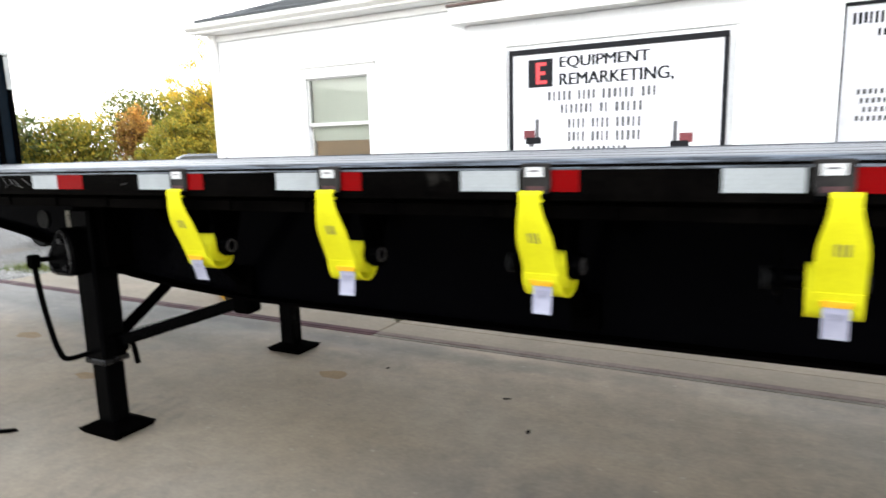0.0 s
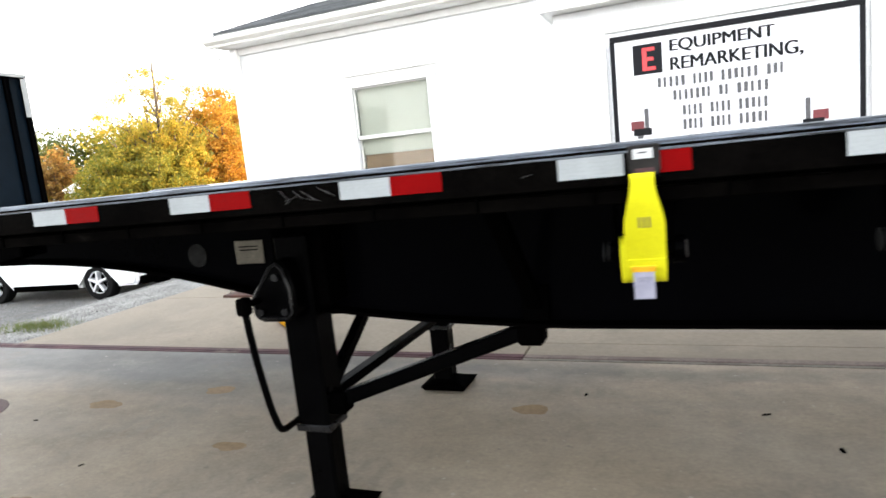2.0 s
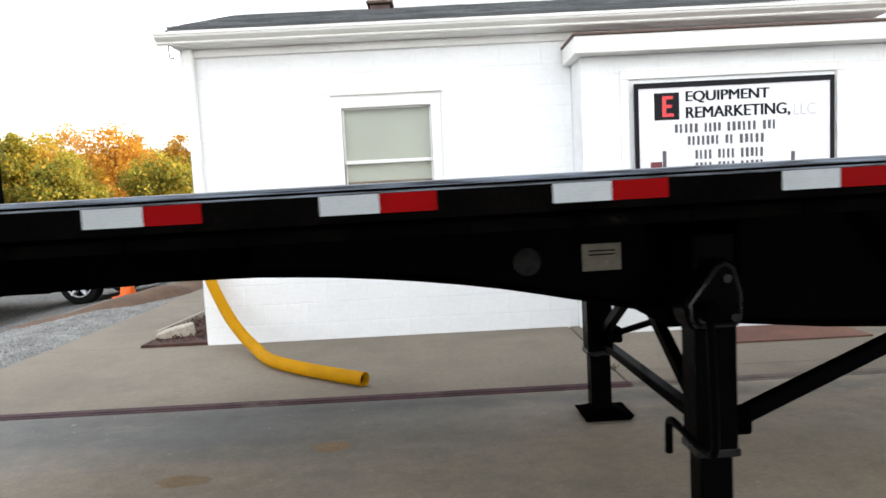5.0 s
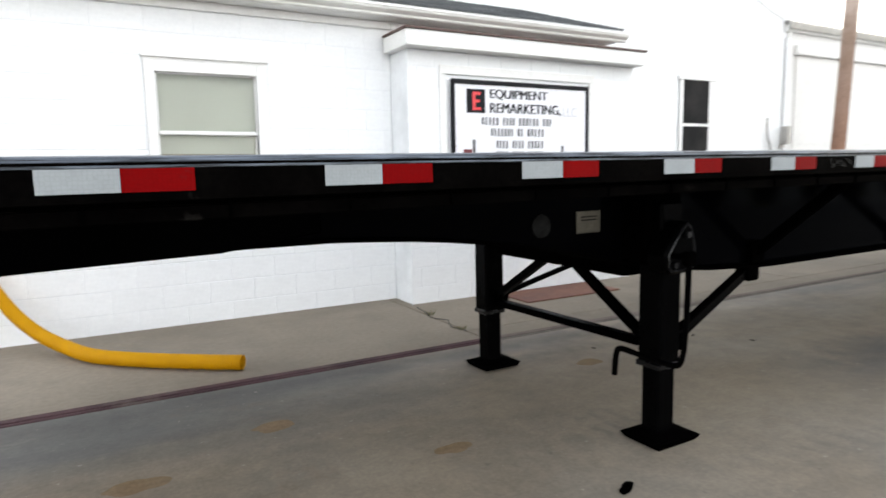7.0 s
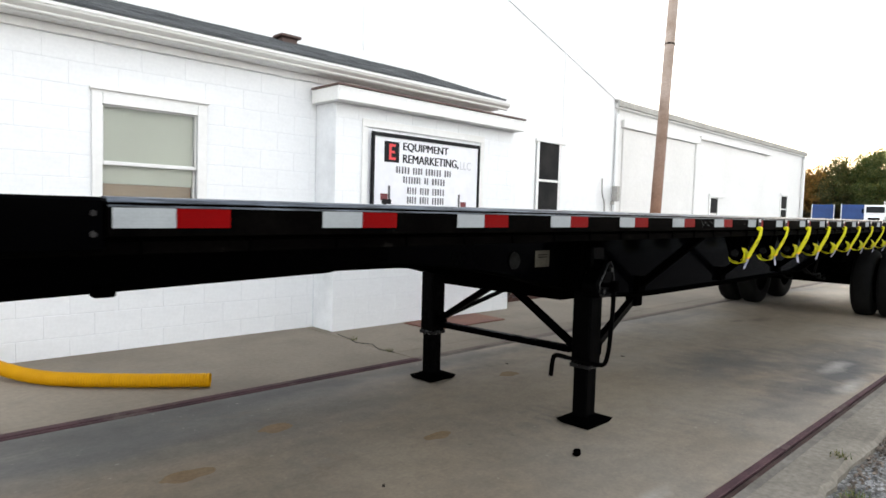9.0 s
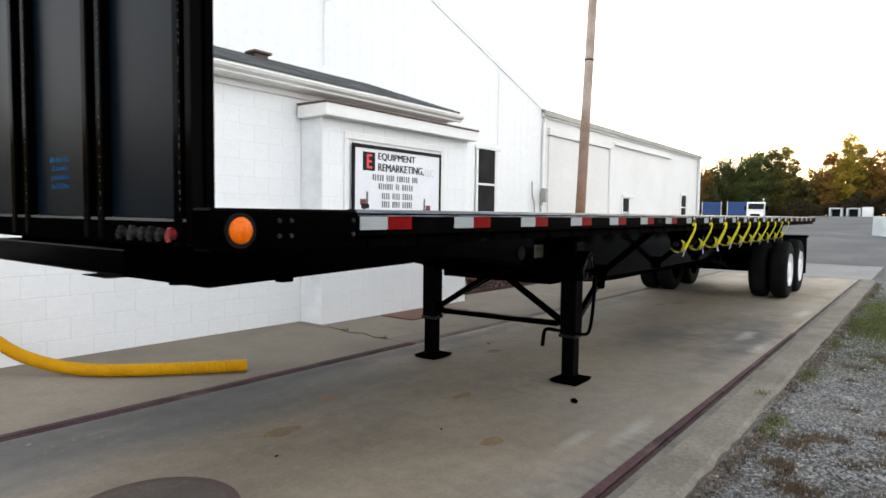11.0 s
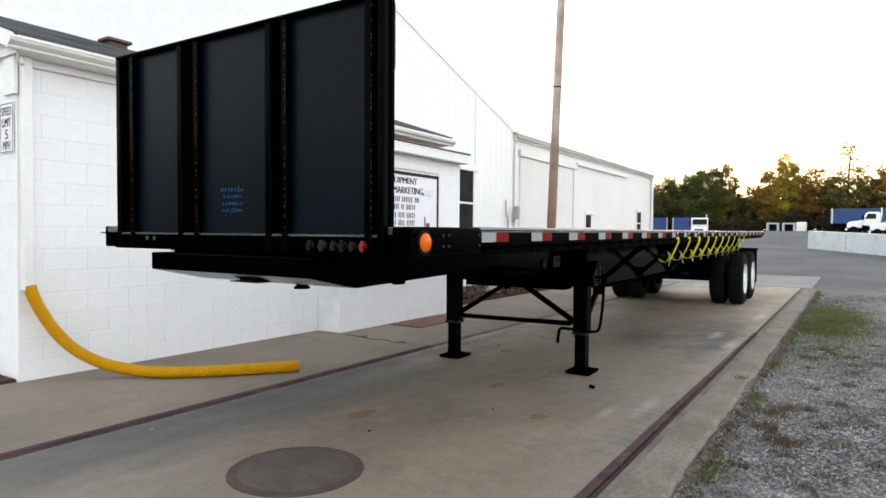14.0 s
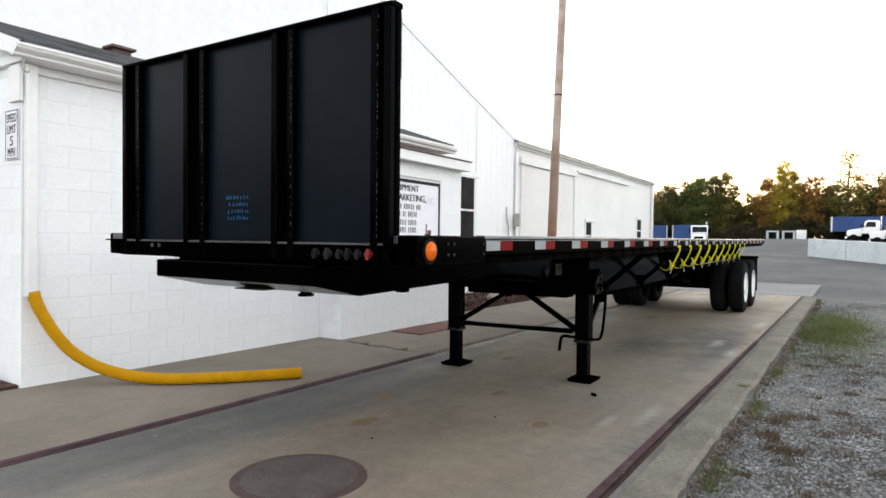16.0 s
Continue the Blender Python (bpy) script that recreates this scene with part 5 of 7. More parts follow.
for ax in (4.6, 5.85):
    axle = part("axle", rod((ax, 1.82, 0.51), (ax, across(1.82), 0.51), 0.065), M_BLACK2, trailer)
    for side in (0, 1):
        for ya, yb in ((1.53, 1.805), (1.865, 2.14)):
            y0, y1 = (ya, yb) if side == 0 else (across(yb), across(ya))
            wh = part("wheel", wheel_mesh(bmesh.new(), ax, y0, y1), M_RUBBER, axle, "black truck tyre on a white rim")
        s = 1 if side == 0 else -1
        yo = 1.53 if side == 0 else across(1.53)
        rim = bmesh.new()
        prof = ((0.292, 0.0), (0.292, 0.03), (0.26, 0.05), (0.25, 0.11), (0.17, 0.13), (0.13, 0.1), (0.13, 0.02), (0.1, 0.0), (0.0, 0.0))
        seg = 28
        rings = []
        for k in range(seg):
            a = 2 * math.pi * k / seg
            rings.append([rim.verts.new((ax + rr * math.cos(a), yo + s * yy, 0.51 + rr * math.sin(a))) for rr, yy in prof[:-1]])
        for k in range(seg):
            p, q = rings[k], rings[(k + 1) % seg]
            for i in range(len(prof) - 2):
                rim.faces.new((p[i], p[i + 1], q[i + 1], q[i]))
        rim.faces.new([r_[-1] for r_ in rings])
        part("rim", rim, M_RIM, axle, "white painted steel rim")
        hubb = bmesh.new()
        for k in range(10):
            a = 2 * math.pi * k / 10
            rod((ax + 0.15 * math.cos(a), yo + s * 0.115, 0.51 + 0.15 * math.sin(a)), (ax + 0.15 * math.cos(a), yo + s * 0.085, 0.51 + 0.15 * math.sin(a)), 0.014, seg=6, bm=hubb)
        part("wheel_nuts", hubb, M_STEEL, axle)
    for y in (NEARW + 0.04, FARW - 0.04):
        b = bmesh.new()
        for k in range(4):
            beam((ax - 0.5 + 0.06 * k, y, 0.64 + 0.03 * k), (ax + 0.5 - 0.06 * k, y, 0.64 + 0.03 * k), 0.07, 0.022, b)
        part("leaf_spring", b, M_BLACK2, axle)
for hx in (4.0, 5.22, 6.4):
    for y in (NEARW, FARW):
        part("spring_hanger", prism([(hx - 0.14, 1.03), (hx + 0.14, 1.03), (hx + 0.06, 0.6), (hx - 0.06, 0.6)], "y", y - 0.06, y + 0.06, bevel=0.006), M_BLACK2, trailer)
for y in (NEARW, FARW):
    part("slider_rail", box(3.6, 6.6, y - 0.07, y + 0.07, 0.8, 1.018, 0.008), M_BLACK2, trailer)
for sx in (3.75, 4.9, 5.5, 6.3):
    part("slider_cross_tube", box(sx, sx + 0.12, NEARW + 0.071, FARW - 0.071, 0.84, 0.98, 0.006), M_BLACK2, trailer)
# stiffened bulkheads between the rails, before and behind the axles
for sx in (4.02, 5.25, 6.5):
    part("bulkhead", prism([(NEARW + 0.075, 1.28), (FARW - 0.075, 1.28), (FARW - 0.075, 0.66), (FARW - 0.28, 0.56), (NEARW + 0.28, 0.56), (NEARW + 0.075, 0.66)], "x", sx, sx + 0.02), M_BLACK2, trailer)
    part("bulkhead_lip", box(sx - 0.05, sx + 0.07, NEARW + 0.3, FARW - 0.3, 0.545, 0.56, 0.003), M_BLACK2, trailer)
for sx in (4.25, 5.5):
    for y in (NEARW + 0.09, FARW - 0.09):
        part("torque_arm", rod((sx - 0.35, y, 0.66), (sx + 0.3, y, 0.55), 0.03), M_BLACK2, trailer)
    for y in (NEARW + 0.3, FARW - 0.3):
        part("brake_chamber", rod((sx - 0.12, y, 0.58), (sx + 0.1, y, 0.58), 0.085), M_BLACK2, trailer)
for y, dz in ((2.5, 0.0), (2.66, 0.05), (2.95, -0.03)):
    part("air_hose", sweep(curve_pts([(3.85, y, 0.82), (3.9, y + 0.05, 0.57 + dz), (4.05, y - 0.04, 0.5 + dz), (4.2, y, 0.55), (4.35, y + 0.05, 0.7)]), 0.016, 8), M_RUBBER, trailer)
part("air_tank", rod((3.1, 2.72, 0.82), (3.8, 2.72, 0.82), 0.13, seg=20), M_BLACK2, trailer)
part("tank_strap", box(3.3, 3.34, 2.58, 2.86, 0.69, 1.0), M_BLACK2, trailer)
part("air_hose", sweep(curve_pts([(3.45, 2.6, 0.72), (3.55, 2.5, 0.6), (3.75, 2.45, 0.6), (3.95, 2.5, 0.54), (4.15, 2.45, 0.6)]), 0.014, 8), M_RUBBER, trailer)
for y0, y1 in ((1.6, 2.2), (across(2.2), across(1.6))):
    fl = part("mud_flap", box(7.2, 7.212, y0, y1, 0.22, 0.98, 0.003), M_RUBBER, trailer, "black rubber mud flap")
    part("flap_bracket", box(7.17, 7.24, y0 - 0.02, y1 + 0.3, 0.981, 1.03, 0.005), M_BLACK2, fl)
part("rear_sill", box(TX1 - 0.05, TX1 + 0.03, TY0, TY1, DECK - 0.1, DECK, 0.006), M_BLACK2, trailer)
part("rear_bumper", beam((TX1 - 0.02, TY0 + 0.3, 0.55), (TX1 - 0.02, TY1 - 0.3, 0.55), 0.08, 0.1, up=(0, 0, 1)), M_BLACK2, trailer)
for y in (TY0 + 0.7, TY1 - 0.7):
    part("bumper_post", box(TX1 - 0.05, TX1, y, y + 0.08, 0.55, 1.27), M_BLACK2, trailer)

for ob in trailer.children:
    if ob.name.startswith("axle"):
        ob.location.z -= 0.046

# winches under the near rail
def rowx(k):
    return TAPE0 + k * STEP + 0.2
for k in range(7, 17):
    x = rowx(k) - 0.008
    cheek = [(TY0 + 0.06, DECK - 0.142), (TY0 + 0.21, DECK - 0.142), (TY0 + 0.165, 1.12), (TY0 + 0.12, 1.1), (TY0 + 0.09, 1.12)]
    wch = part("winch", prism(cheek, "x", x + 0.057, x + 0.066, bevel=0.002), M_BLACK, trailer, "black cargo winch under the rail")
    part("side_plate", prism(cheek, "x", x - 0.08, x - 0.071, bevel=0.002), M_BLACK, wch)
    part("drum", rod((x - 0.095, TY0 + 0.118, 1.14), (x + 0.075, TY0 + 0.118, 1.14), 0.022), M_BLACK, wch)
    part("drum_head", rod((x + 0.067, TY0 + 0.118, 1.14), (x + 0.09, TY0 + 0.118, 1.14), 0.036, seg=16), M_BLACK, wch)
    part("drum_pin", rod((x + 0.0905, TY0 + 0.118, 1.14), (x + 0.0945, TY0 + 0.118, 1.14), 0.012, seg=12), M_GLOSS, wch)
    part("drum_rim", sweep([(x + 0.093, TY0 + 0.118 + 0.02 * math.cos(a), 1.14 + 0.02 * math.sin(a)) for a in np.linspace(0, 2 * math.pi, 17)], 0.004, 6, cap=False), M_HOOK, wch)
    part("ratchet_disc", rod((x - 0.0705, TY0 + 0.118, 1.134), (x - 0.0665, TY0 + 0.118, 1.134), 0.055, seg=20), M_BLACK2, wch)
    for g in range(4):
        part("ratchet_ring", rod((x - 0.09 - g * 0.006, TY0 + 0.118, 1.14), (x - 0.087 - g * 0.006, TY0 + 0.118, 1.14), 0.027, seg=14), M_PORT if g % 2 else M_BLACK, wch)
    hk = part("rail_hook", prism([(x - 0.026, DECK - 0.004), (x + 0.046, DECK - 0.004), (x + 0.046, DECK - 0.062), (x + 0.038, DECK - 0.078), (x - 0.018, DECK - 0.078), (x - 0.026, DECK - 0.062)], "y", TY0 - 0.012, TY0 - 0.003, bevel=0.002), M_HOOK, wch, "dusty grey hook plate over the rail")
    # dark red bar drawn for the shadow in the hook's slot
    part("hook_slot", box(x - 0.012, x + 0.032, TY0 - 0.0135, TY0 - 0.0125, DECK - 0.07, DECK - 0.058), M_RAIL, hk)
    part("hook_label", box(x - 0.014, x + 0.03, TY0 - 0.0145, TY0 - 0.0125, DECK - 0.036, DECK - 0.013), M_LABEL, hk, "small white label")
    part("label_line", box(x - 0.004, x + 0.018, TY0 - 0.0152, TY0 - 0.0146, DECK - 0.024, DECK - 0.02), M_GREYINK, hk)
    part("strap_pin", rod((x - 0.022, TY0 - 0.017, DECK - 0.083), (x + 0.044, TY0 - 0.017, DECK - 0.083), 0.007, seg=10), M_BLACK, hk)

# yellow straps: one built, then set along the rail


def band(path, w0, w1, bm=None, t=0.004, x=0.0):
    """A webbing strip along a path in y and z, with width along x."""
    bm = bm or bmesh.new()
    pts = [Vector((0, p[0], p[1])) for p in path]
    rings = []
    for i, p in enumerate(pts):
        d = (pts[min(i + 1, len(pts) - 1)] - pts[max(i - 1, 0)]).normalized()
        nrm = Vector((0, -d.z, d.y)) * t / 2
        run = sum((b - a).length for a, b in zip(pts[:i], pts[1:i + 1]))
        e = min(1.0, run / 0.13)
        w = (w0 + (w1 - w0) * e * e * (3 - 2 * e)) / 2
        rings.append([bm.verts.new(q) for q in (p + nrm + Vector((x - w, 0, 0)), p + nrm + Vector((x + w, 0, 0)), p - nrm + Vector((x + w, 0, 0)), p - nrm + Vector((x - w, 0, 0)))])
    for a, b in zip(rings, rings[1:]):
        for k in range(4):
            bm.faces.new((a[k], b[k], b[(k + 1) % 4], a[(k + 1) % 4]))
    bm.faces.new(rings[0]), bm.faces.new(rings[-1][::-1])
    return bm


def make_strap(seed):
    rng = random.Random(seed)
    j = lambda a: rng.uniform(-a, a)
    st = thing("cargo_strap", (0, 0, 0), "bright yellow cargo strap hanging from the black rail", "strap", "yellow straps along the rail")
    # local: y inwards from the rail's face, z from the ground
    b = j(0.004)
    path = curve_pts([(0, -0.029, 1.334), (0, -0.027, 1.312), (0, -0.019 + b, 1.275), (0, 0.0 + b, 1.225), (0, 0.024 + b, 1.175), (0, 0.046, 1.128), (0, 0.056, 1.104)], 6)
    part("webbing", band([(p.y, p.z) for p in path], 0.052, 0.094, t=0.006), M_STRAP, st)
    part("loop", rod((-0.027, -0.017, 1.329), (0.027, -0.017, 1.329), 0.0145, seg=16), M_STRAP, st, "webbing sewn round the pin")
    # hem sewn across the free end, and faint print on the face
    part("hem", band([(0.041, 1.13), (0.051, 1.106)], 0.091, 0.091, t=0.003), M_STRAP, st)
    for u in (-0.011, 0.0, 0.011):
        part("print_mark", band([(-0.0115 + b, 1.24), (0.0015 + b, 1.213)], 0.006, 0.006, t=0.001, x=u), M_PRINT, st, "faint grey print on the webbing")
    ry, rz = 0.116, 1.132
    spiral = [(ry + (0.02 + 0.0058 * a / 6.28) * math.cos(a), rz + (0.02 + 0.0058 * a / 6.28) * math.sin(a)) for a in np.arange(0, 6.28 * 5.2, 0.3)]
    part("rolled_webbing", band(spiral, 0.11, 0.11, None, 0.0045, x=-0.006), M_STRAP, st)
    back = curve_pts([(0, 0.068, 1.15), (0, 0.064, 1.11), (0, 0.084, 1.07), (0, 0.122, 1.06), (0, 0.157, 1.072), (0, 0.176, 1.1)], 5)
    part("loose_turn", band([(p.y, p.z) for p in back], 0.108, 0.108, t=0.005, x=-0.006), M_STRAP, st)
    tx, lean = j(0.01), j(0.025)
    tail = [(0.054, 1.108), (0.057 + j(0.004), 1.083), (0.062 + lean * 0.4, 1.056), (0.068 + lean, 1.022)]
    for u in (-0.012, -0.004, 0.005, 0.013):
        part("tag_line", band([(tail[1][0] - 0.0022, 1.083), (tail[2][0] - 0.0022, 1.062)], 0.0028, 0.0028, t=0.001, x=tx + u), M_TAGINK, st, "unreadable printed line")
    part("tag", band(tail, 0.05, 0.05, t=0.002, x=tx), M_TAG, st, "pale fabric tag below the strap")
    part("seam", band([(0.048, 1.113), (0.0545, 1.098)], 0.056, 0.056, t=0.009, x=tx), M_ORANGE, st)
    return st


for k in range(7, 17):
    st = make_strap(k)
    st.matrix_world = TM @ Matrix.Translation((rowx(k) + (-0.006 if k < 10 else 0.025), TY0, 0.0)) @ Matrix.Rotation(radians(((k * 37) % 9 - 4) * 1.2), 4, "Z")
    st.location = (TM @ Matrix.Translation((rowx(k) + (-0.006 if k < 10 else 0.025), TY0, 0.0))).translation

# ---- signs ----
sg = thing("wall_sign", (-1.47, BY, 1.1), "white company sign board in a black frame, with red logo block", "sign")
SX0, SX1, SZ0, SZ1, SK = -2.387, -0.552, 1.097, 2.29, 0.978
SY = BY - 0.024
part("board", box(SX0 + 0.03, SX1 - 0.03, SY - 0.02, SY - 0.001, SZ0 + 0.03, SZ1 - 0.03), M_SIGN, sg)
part("frame", box(SX0, SX1, SY - 0.035, SY - 0.001, SZ1 - 0.036, SZ1 + 0.01, 0.003), M_INK, sg)
part("frame", box(SX0, SX1, SY - 0.035, SY - 0.001, SZ0, SZ0 + 0.036, 0.003), M_INK, sg)
part("frame", box(SX0, SX0 + 0.036, SY - 0.034, SY - 0.001, SZ0 + 0.037, SZ1 - 0.037, 0.003), M_INK, sg)
part("frame", box(SX1 - 0.036, SX1, SY - 0.034, SY - 0.001, SZ0 + 0.037, SZ1 - 0.037, 0.003), M_INK, sg)
FY = SY - 0.0205


def flat(name, u0, u1, v0, v1, material, parent, label="", proud=0.0015, fy=None, ox=SX0, oz=SZ1):
    y = FY if fy is None else fy
    k = SK if fy is None else 1.0
    return part(name, box(ox + u0 * k, ox + u1 * k, y - proud, y, oz - v1 * k, oz - v0 * k), material, parent, label)


def on_sign(u, v):
    return Matrix.Translation((SX0 + u * SK, FY - 0.0001, SZ1 - v * SK)) @ Matrix.Rotation(radians(90), 4, "X")


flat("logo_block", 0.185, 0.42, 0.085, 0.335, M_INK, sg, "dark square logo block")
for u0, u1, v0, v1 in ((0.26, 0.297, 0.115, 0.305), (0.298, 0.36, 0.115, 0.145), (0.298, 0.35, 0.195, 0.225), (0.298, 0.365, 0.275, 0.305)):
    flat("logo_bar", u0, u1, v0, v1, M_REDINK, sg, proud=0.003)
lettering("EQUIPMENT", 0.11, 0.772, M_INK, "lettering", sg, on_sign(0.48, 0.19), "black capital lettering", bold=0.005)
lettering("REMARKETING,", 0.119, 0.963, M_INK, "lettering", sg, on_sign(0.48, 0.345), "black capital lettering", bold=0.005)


def bars(row, v, h, u0, words, material, parent, ox=SX0, oz=SZ1, fy=None):
    u = u0
    for w in words:
        n = max(1, round(w / 0.047))
        cw = w / n
        for i in range(n):
            k = (i * 7 + row * 3 + n) % 5
            flat("text_bar", u + i * cw + cw * 0.1, u + (i + 1) * cw - cw * (0.3 + 0.08 * (k % 3)), v + h * 0.06, v + h * (1.0 if k else 0.94), material, parent, ox=ox, oz=oz, fy=fy)
        u += w + 0.045


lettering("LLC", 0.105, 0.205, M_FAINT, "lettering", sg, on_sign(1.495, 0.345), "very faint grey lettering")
bars(0, 0.372, 0.09, 0.37, (0.235, 0.17, 0.29, 0.14), M_GREYINK, sg)
bars(1, 0.49, 0.09, 0.49, (0.31, 0.09, 0.25), M_GREYINK, sg)
bars(2, 0.62, 0.092, 0.56, (0.17, 0.17, 0.23), M_GREYINK, sg)
bars(3, 0.737, 0.092, 0.56, (0.17, 0.17, 0.23), M_GREYINK, sg)
bars(4, 0.87, 0.06, 0.6, (0.5,), M_GREYINK, sg)
for u, v, red in ((0.14, 0.62, 0), (1.43, 0.68, 1)):
    mast = u + 0.115 if not red else u + 0.04
    flat("picture_mast", mast, mast + 0.035, v, v + 0.2, M_GREYINK, sg)
    flat("picture_body", u + (0.0 if not red else 0.09), u + (0.11 if not red else 0.2), v + 0.1, v + 0.18, M_MAROON, sg, "small lift-truck picture as plain shapes", 0.002)
    flat("picture_base", u + 0.02, u + 0.17, v + 0.165, v + 0.225, M_INK, sg, proud=0.0025)
    flat("picture_wheel", u + 0.05, u + 0.1, v + 0.22, v + 0.25, M_GREYINK, sg)

sg2 = thing("wall_sign", (1.26, WALLY, 1.3), "white framed sign board with dark lettering on the tall wall", "sign")
S2X, S2Z, S2Y = 0.33, 2.8, WALLY - 0.022
part("board", box(S2X + 0.03, S2X + 1.84, S2Y - 0.02, S2Y - 0.001, 1.3, S2Z - 0.03), M_SIGN, sg2)
part("frame", box(S2X, S2X + 1.87, S2Y - 0.035, S2Y - 0.001, S2Z - 0.036, S2Z, 0.003), M_INK, sg2)
part("frame", box(S2X, S2X + 1.87, S2Y - 0.035, S2Y - 0.001, 1.264, 1.3, 0.003), M_INK, sg2)
part("frame", box(S2X, S2X + 0.045, S2Y - 0.034, S2Y - 0.001, 1.301, S2Z - 0.037, 0.003), M_INK, sg2)
part("frame", box(S2X + 1.825, S2X + 1.87, S2Y - 0.034, S2Y - 0.001, 1.301, S2Z - 0.037, 0.003), M_INK, sg2)
kw = dict(ox=S2X, oz=S2Z, fy=S2Y - 0.0205)
bars(0, 0.1, 0.12, 0.1, (0.75, 0.6), M_INK, sg2, **kw)
bars(1, 0.27, 0.075, 0.32, (0.6, 0.5), M_INK, sg2, **kw)
flat("picture_body", 0.42, 0.62, 0.45, 0.72, M_MAROON, sg2, **kw)
flat("picture_mast", 0.5, 0.56, 0.38, 0.6, M_INK, sg2, proud=0.003, **kw)
for i, v in enumerate((0.86, 0.95, 1.04, 1.13)):
    bars(i, v, 0.055, 0.18 + 0.03 * (i % 3), (0.3, 0.35, 0.3), M_GREYINK, sg2, **kw)

spd = thing("speed_sign", (WX0, 6.21, 2.05), "small white speed limit sign with black border on the end wall", "sign")
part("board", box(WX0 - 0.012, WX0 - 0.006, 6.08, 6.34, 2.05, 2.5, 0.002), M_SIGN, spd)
for y0, y1, z0, z1 in ((6.09, 6.33, 2.485, 2.492), (6.09, 6.33, 2.058, 2.065), (6.09, 6.097, 2.066, 2.484), (6.323, 6.33, 2.066, 2.484)):
    part("border", box(WX0 - 0.0135, WX0 - 0.012, y0, y1, z0, z1), M_INK, spd)


def on_end(y, z):
    # text on a wall that faces -x reads towards -y
    return Matrix.Translation((WX0 - 0.0122, y, z)) @ Matrix.Rotation(radians(-90), 4, "Z") @ Matrix.Rotation(radians(90), 4, "X")


for txt, z, h, w in (("SPEED", 2.385, 0.075, 0.19), ("LIMIT", 2.285, 0.075, 0.17), ("5", 2.175, 0.085, 0.06), ("MPH", 2.08, 0.075, 0.14)):
    lettering(txt, h, w, M_INK, "lettering", spd, on_end(6.21 + w / 2, z))

# ---- yellow drain hose from the downspout ----
ctrl = [(-6.525, 5.992, 0.86), (-6.512, 5.972, 0.78), (-6.465, 5.93, 0.64), (-6.375, 5.885, 0.46), (-6.26, 5.8, 0.29), (-6.1, 5.65, 0.15), (-5.92, 5.43, 0.073), (-5.765, 5.165, 0.056), (-5.575, 4.94, 0.056), (-5.315, 4.715, 0.056), (-5.045, 4.51, 0.056), (-4.83, 4.36, 0.056)]
pts = curve_pts(ctrl, 30)
seg_len = [0.0]
for a, b in zip(pts, pts[1:]):
    seg_len.append(seg_len[-1] + (b - a).length)
fine, rad = [], []
i = 0
for n in range(int(seg_len[-1] / 0.0048)):
    d = n * 0.0048
    while seg_len[i + 1] < d:
        i += 1
    fine.append(pts[i].lerp(pts[i + 1], (d - seg_len[i]) / (seg_len[i + 1] - seg_len[i])))
    rad.append(0.0535 if n % 4 < 2 else 0.0485)
hose = thing("drain_hose", (-5.6, 5.2, 0), "yellow corrugated plastic drain hose curving onto the walk", "hose")
part("pipe", sweep(fine, rad, 18, cap=False), M_HOSE, hose)
inner = [fine[-1].lerp(fine[-12], k / 3) for k in range(4)]
part("bore", sweep(inner, [0.046, 0.046, 0.045, 0.044], 18, cap=False), M_HOSE, hose)
d = (fine[-1] - fine[-8]).normalized()
# added dark disc: stands for the shade deep in the bore
part("bore_end", rod(fine[-12] - d * 0.005, fine[-12], 0.047, seg=18), M_GAP, hose)

# ---- manhole cover, steel plate, small litter on the slab ----
mh = thing("manhole_cover", (-6.65, 2.488, 0), "round rust-brown cast iron cover set in the slab", "manhole cover")
part("ring", rod((-6.65, 2.488, -0.05), (-6.65, 2.488, 0.003), 0.385, seg=64), M_IRON, mh)
part("lid", rod((-6.65, 2.488, 0.0031), (-6.65, 2.488, 0.006), 0.328, seg=64), M_LID, mh)
for k in range(2):
    a = radians(40 + 180 * k)
    part("pick_hole", box(-6.65 + 0.3 * math.cos(a) - 0.02, -6.65 + 0.3 * math.cos(a) + 0.02, 2.488 + 0.3 * math.sin(a) - 0.01, 2.488 + 0.3 * math.sin(a) + 0.01, 0.0061, 0.0072), M_IRON, mh)
solid("steel_plate", box(-1.85, -0.58, 5.03, 5.59, 0.001, 0.016, 0.003), M_RUST, "rusty steel plate lying flat on the walk", "plate", at=(-1.2, 5.4, 0.001))
rng = random.Random(21)
for x, y, s, mt, lb in ((-3.78, 1.77, 0.06, M_BLACK2, "dark scrap of rubber on the slab"), (-4.91, 2.16, 0.018, M_BLACK2, "small dark chip on the slab"), (-5.87, 2.6, 0.018, M_BLACK2, "small dark chip on the slab"), (-1.5, 3.29, 0.026, M_BLACK2, "small dark chip on the slab"), (-1.24, 2.94, 0.026, M_BLACK2, "small dark chip on the slab"), (-2.42, 3.45, 0.02, M_BLACK2, "small dark chip on the slab"), (-5.5, 0.98, 0.018, M_ROCK, "pale pebble lying on the steel edge")):
    b = bmesh.new()
    bmesh.ops.create_icosphere(b, subdivisions=2, radius=1, matrix=Matrix.LocRotScale((x, y, s * 0.1), Euler((0, 0, rng.uniform(0, 3))), (s, s * 0.4, s * 0.14)))
    for v in b.verts:
        v.co += Vector((rng.uniform(-1, 1), rng.uniform(-1, 1), rng.uniform(-0.3, 0.3))) * s * 0.12
        v.co.z = max(v.co.z, 0.0005)
    solid("debris", b, mt, lb, "debris", at=(x, y, 0))

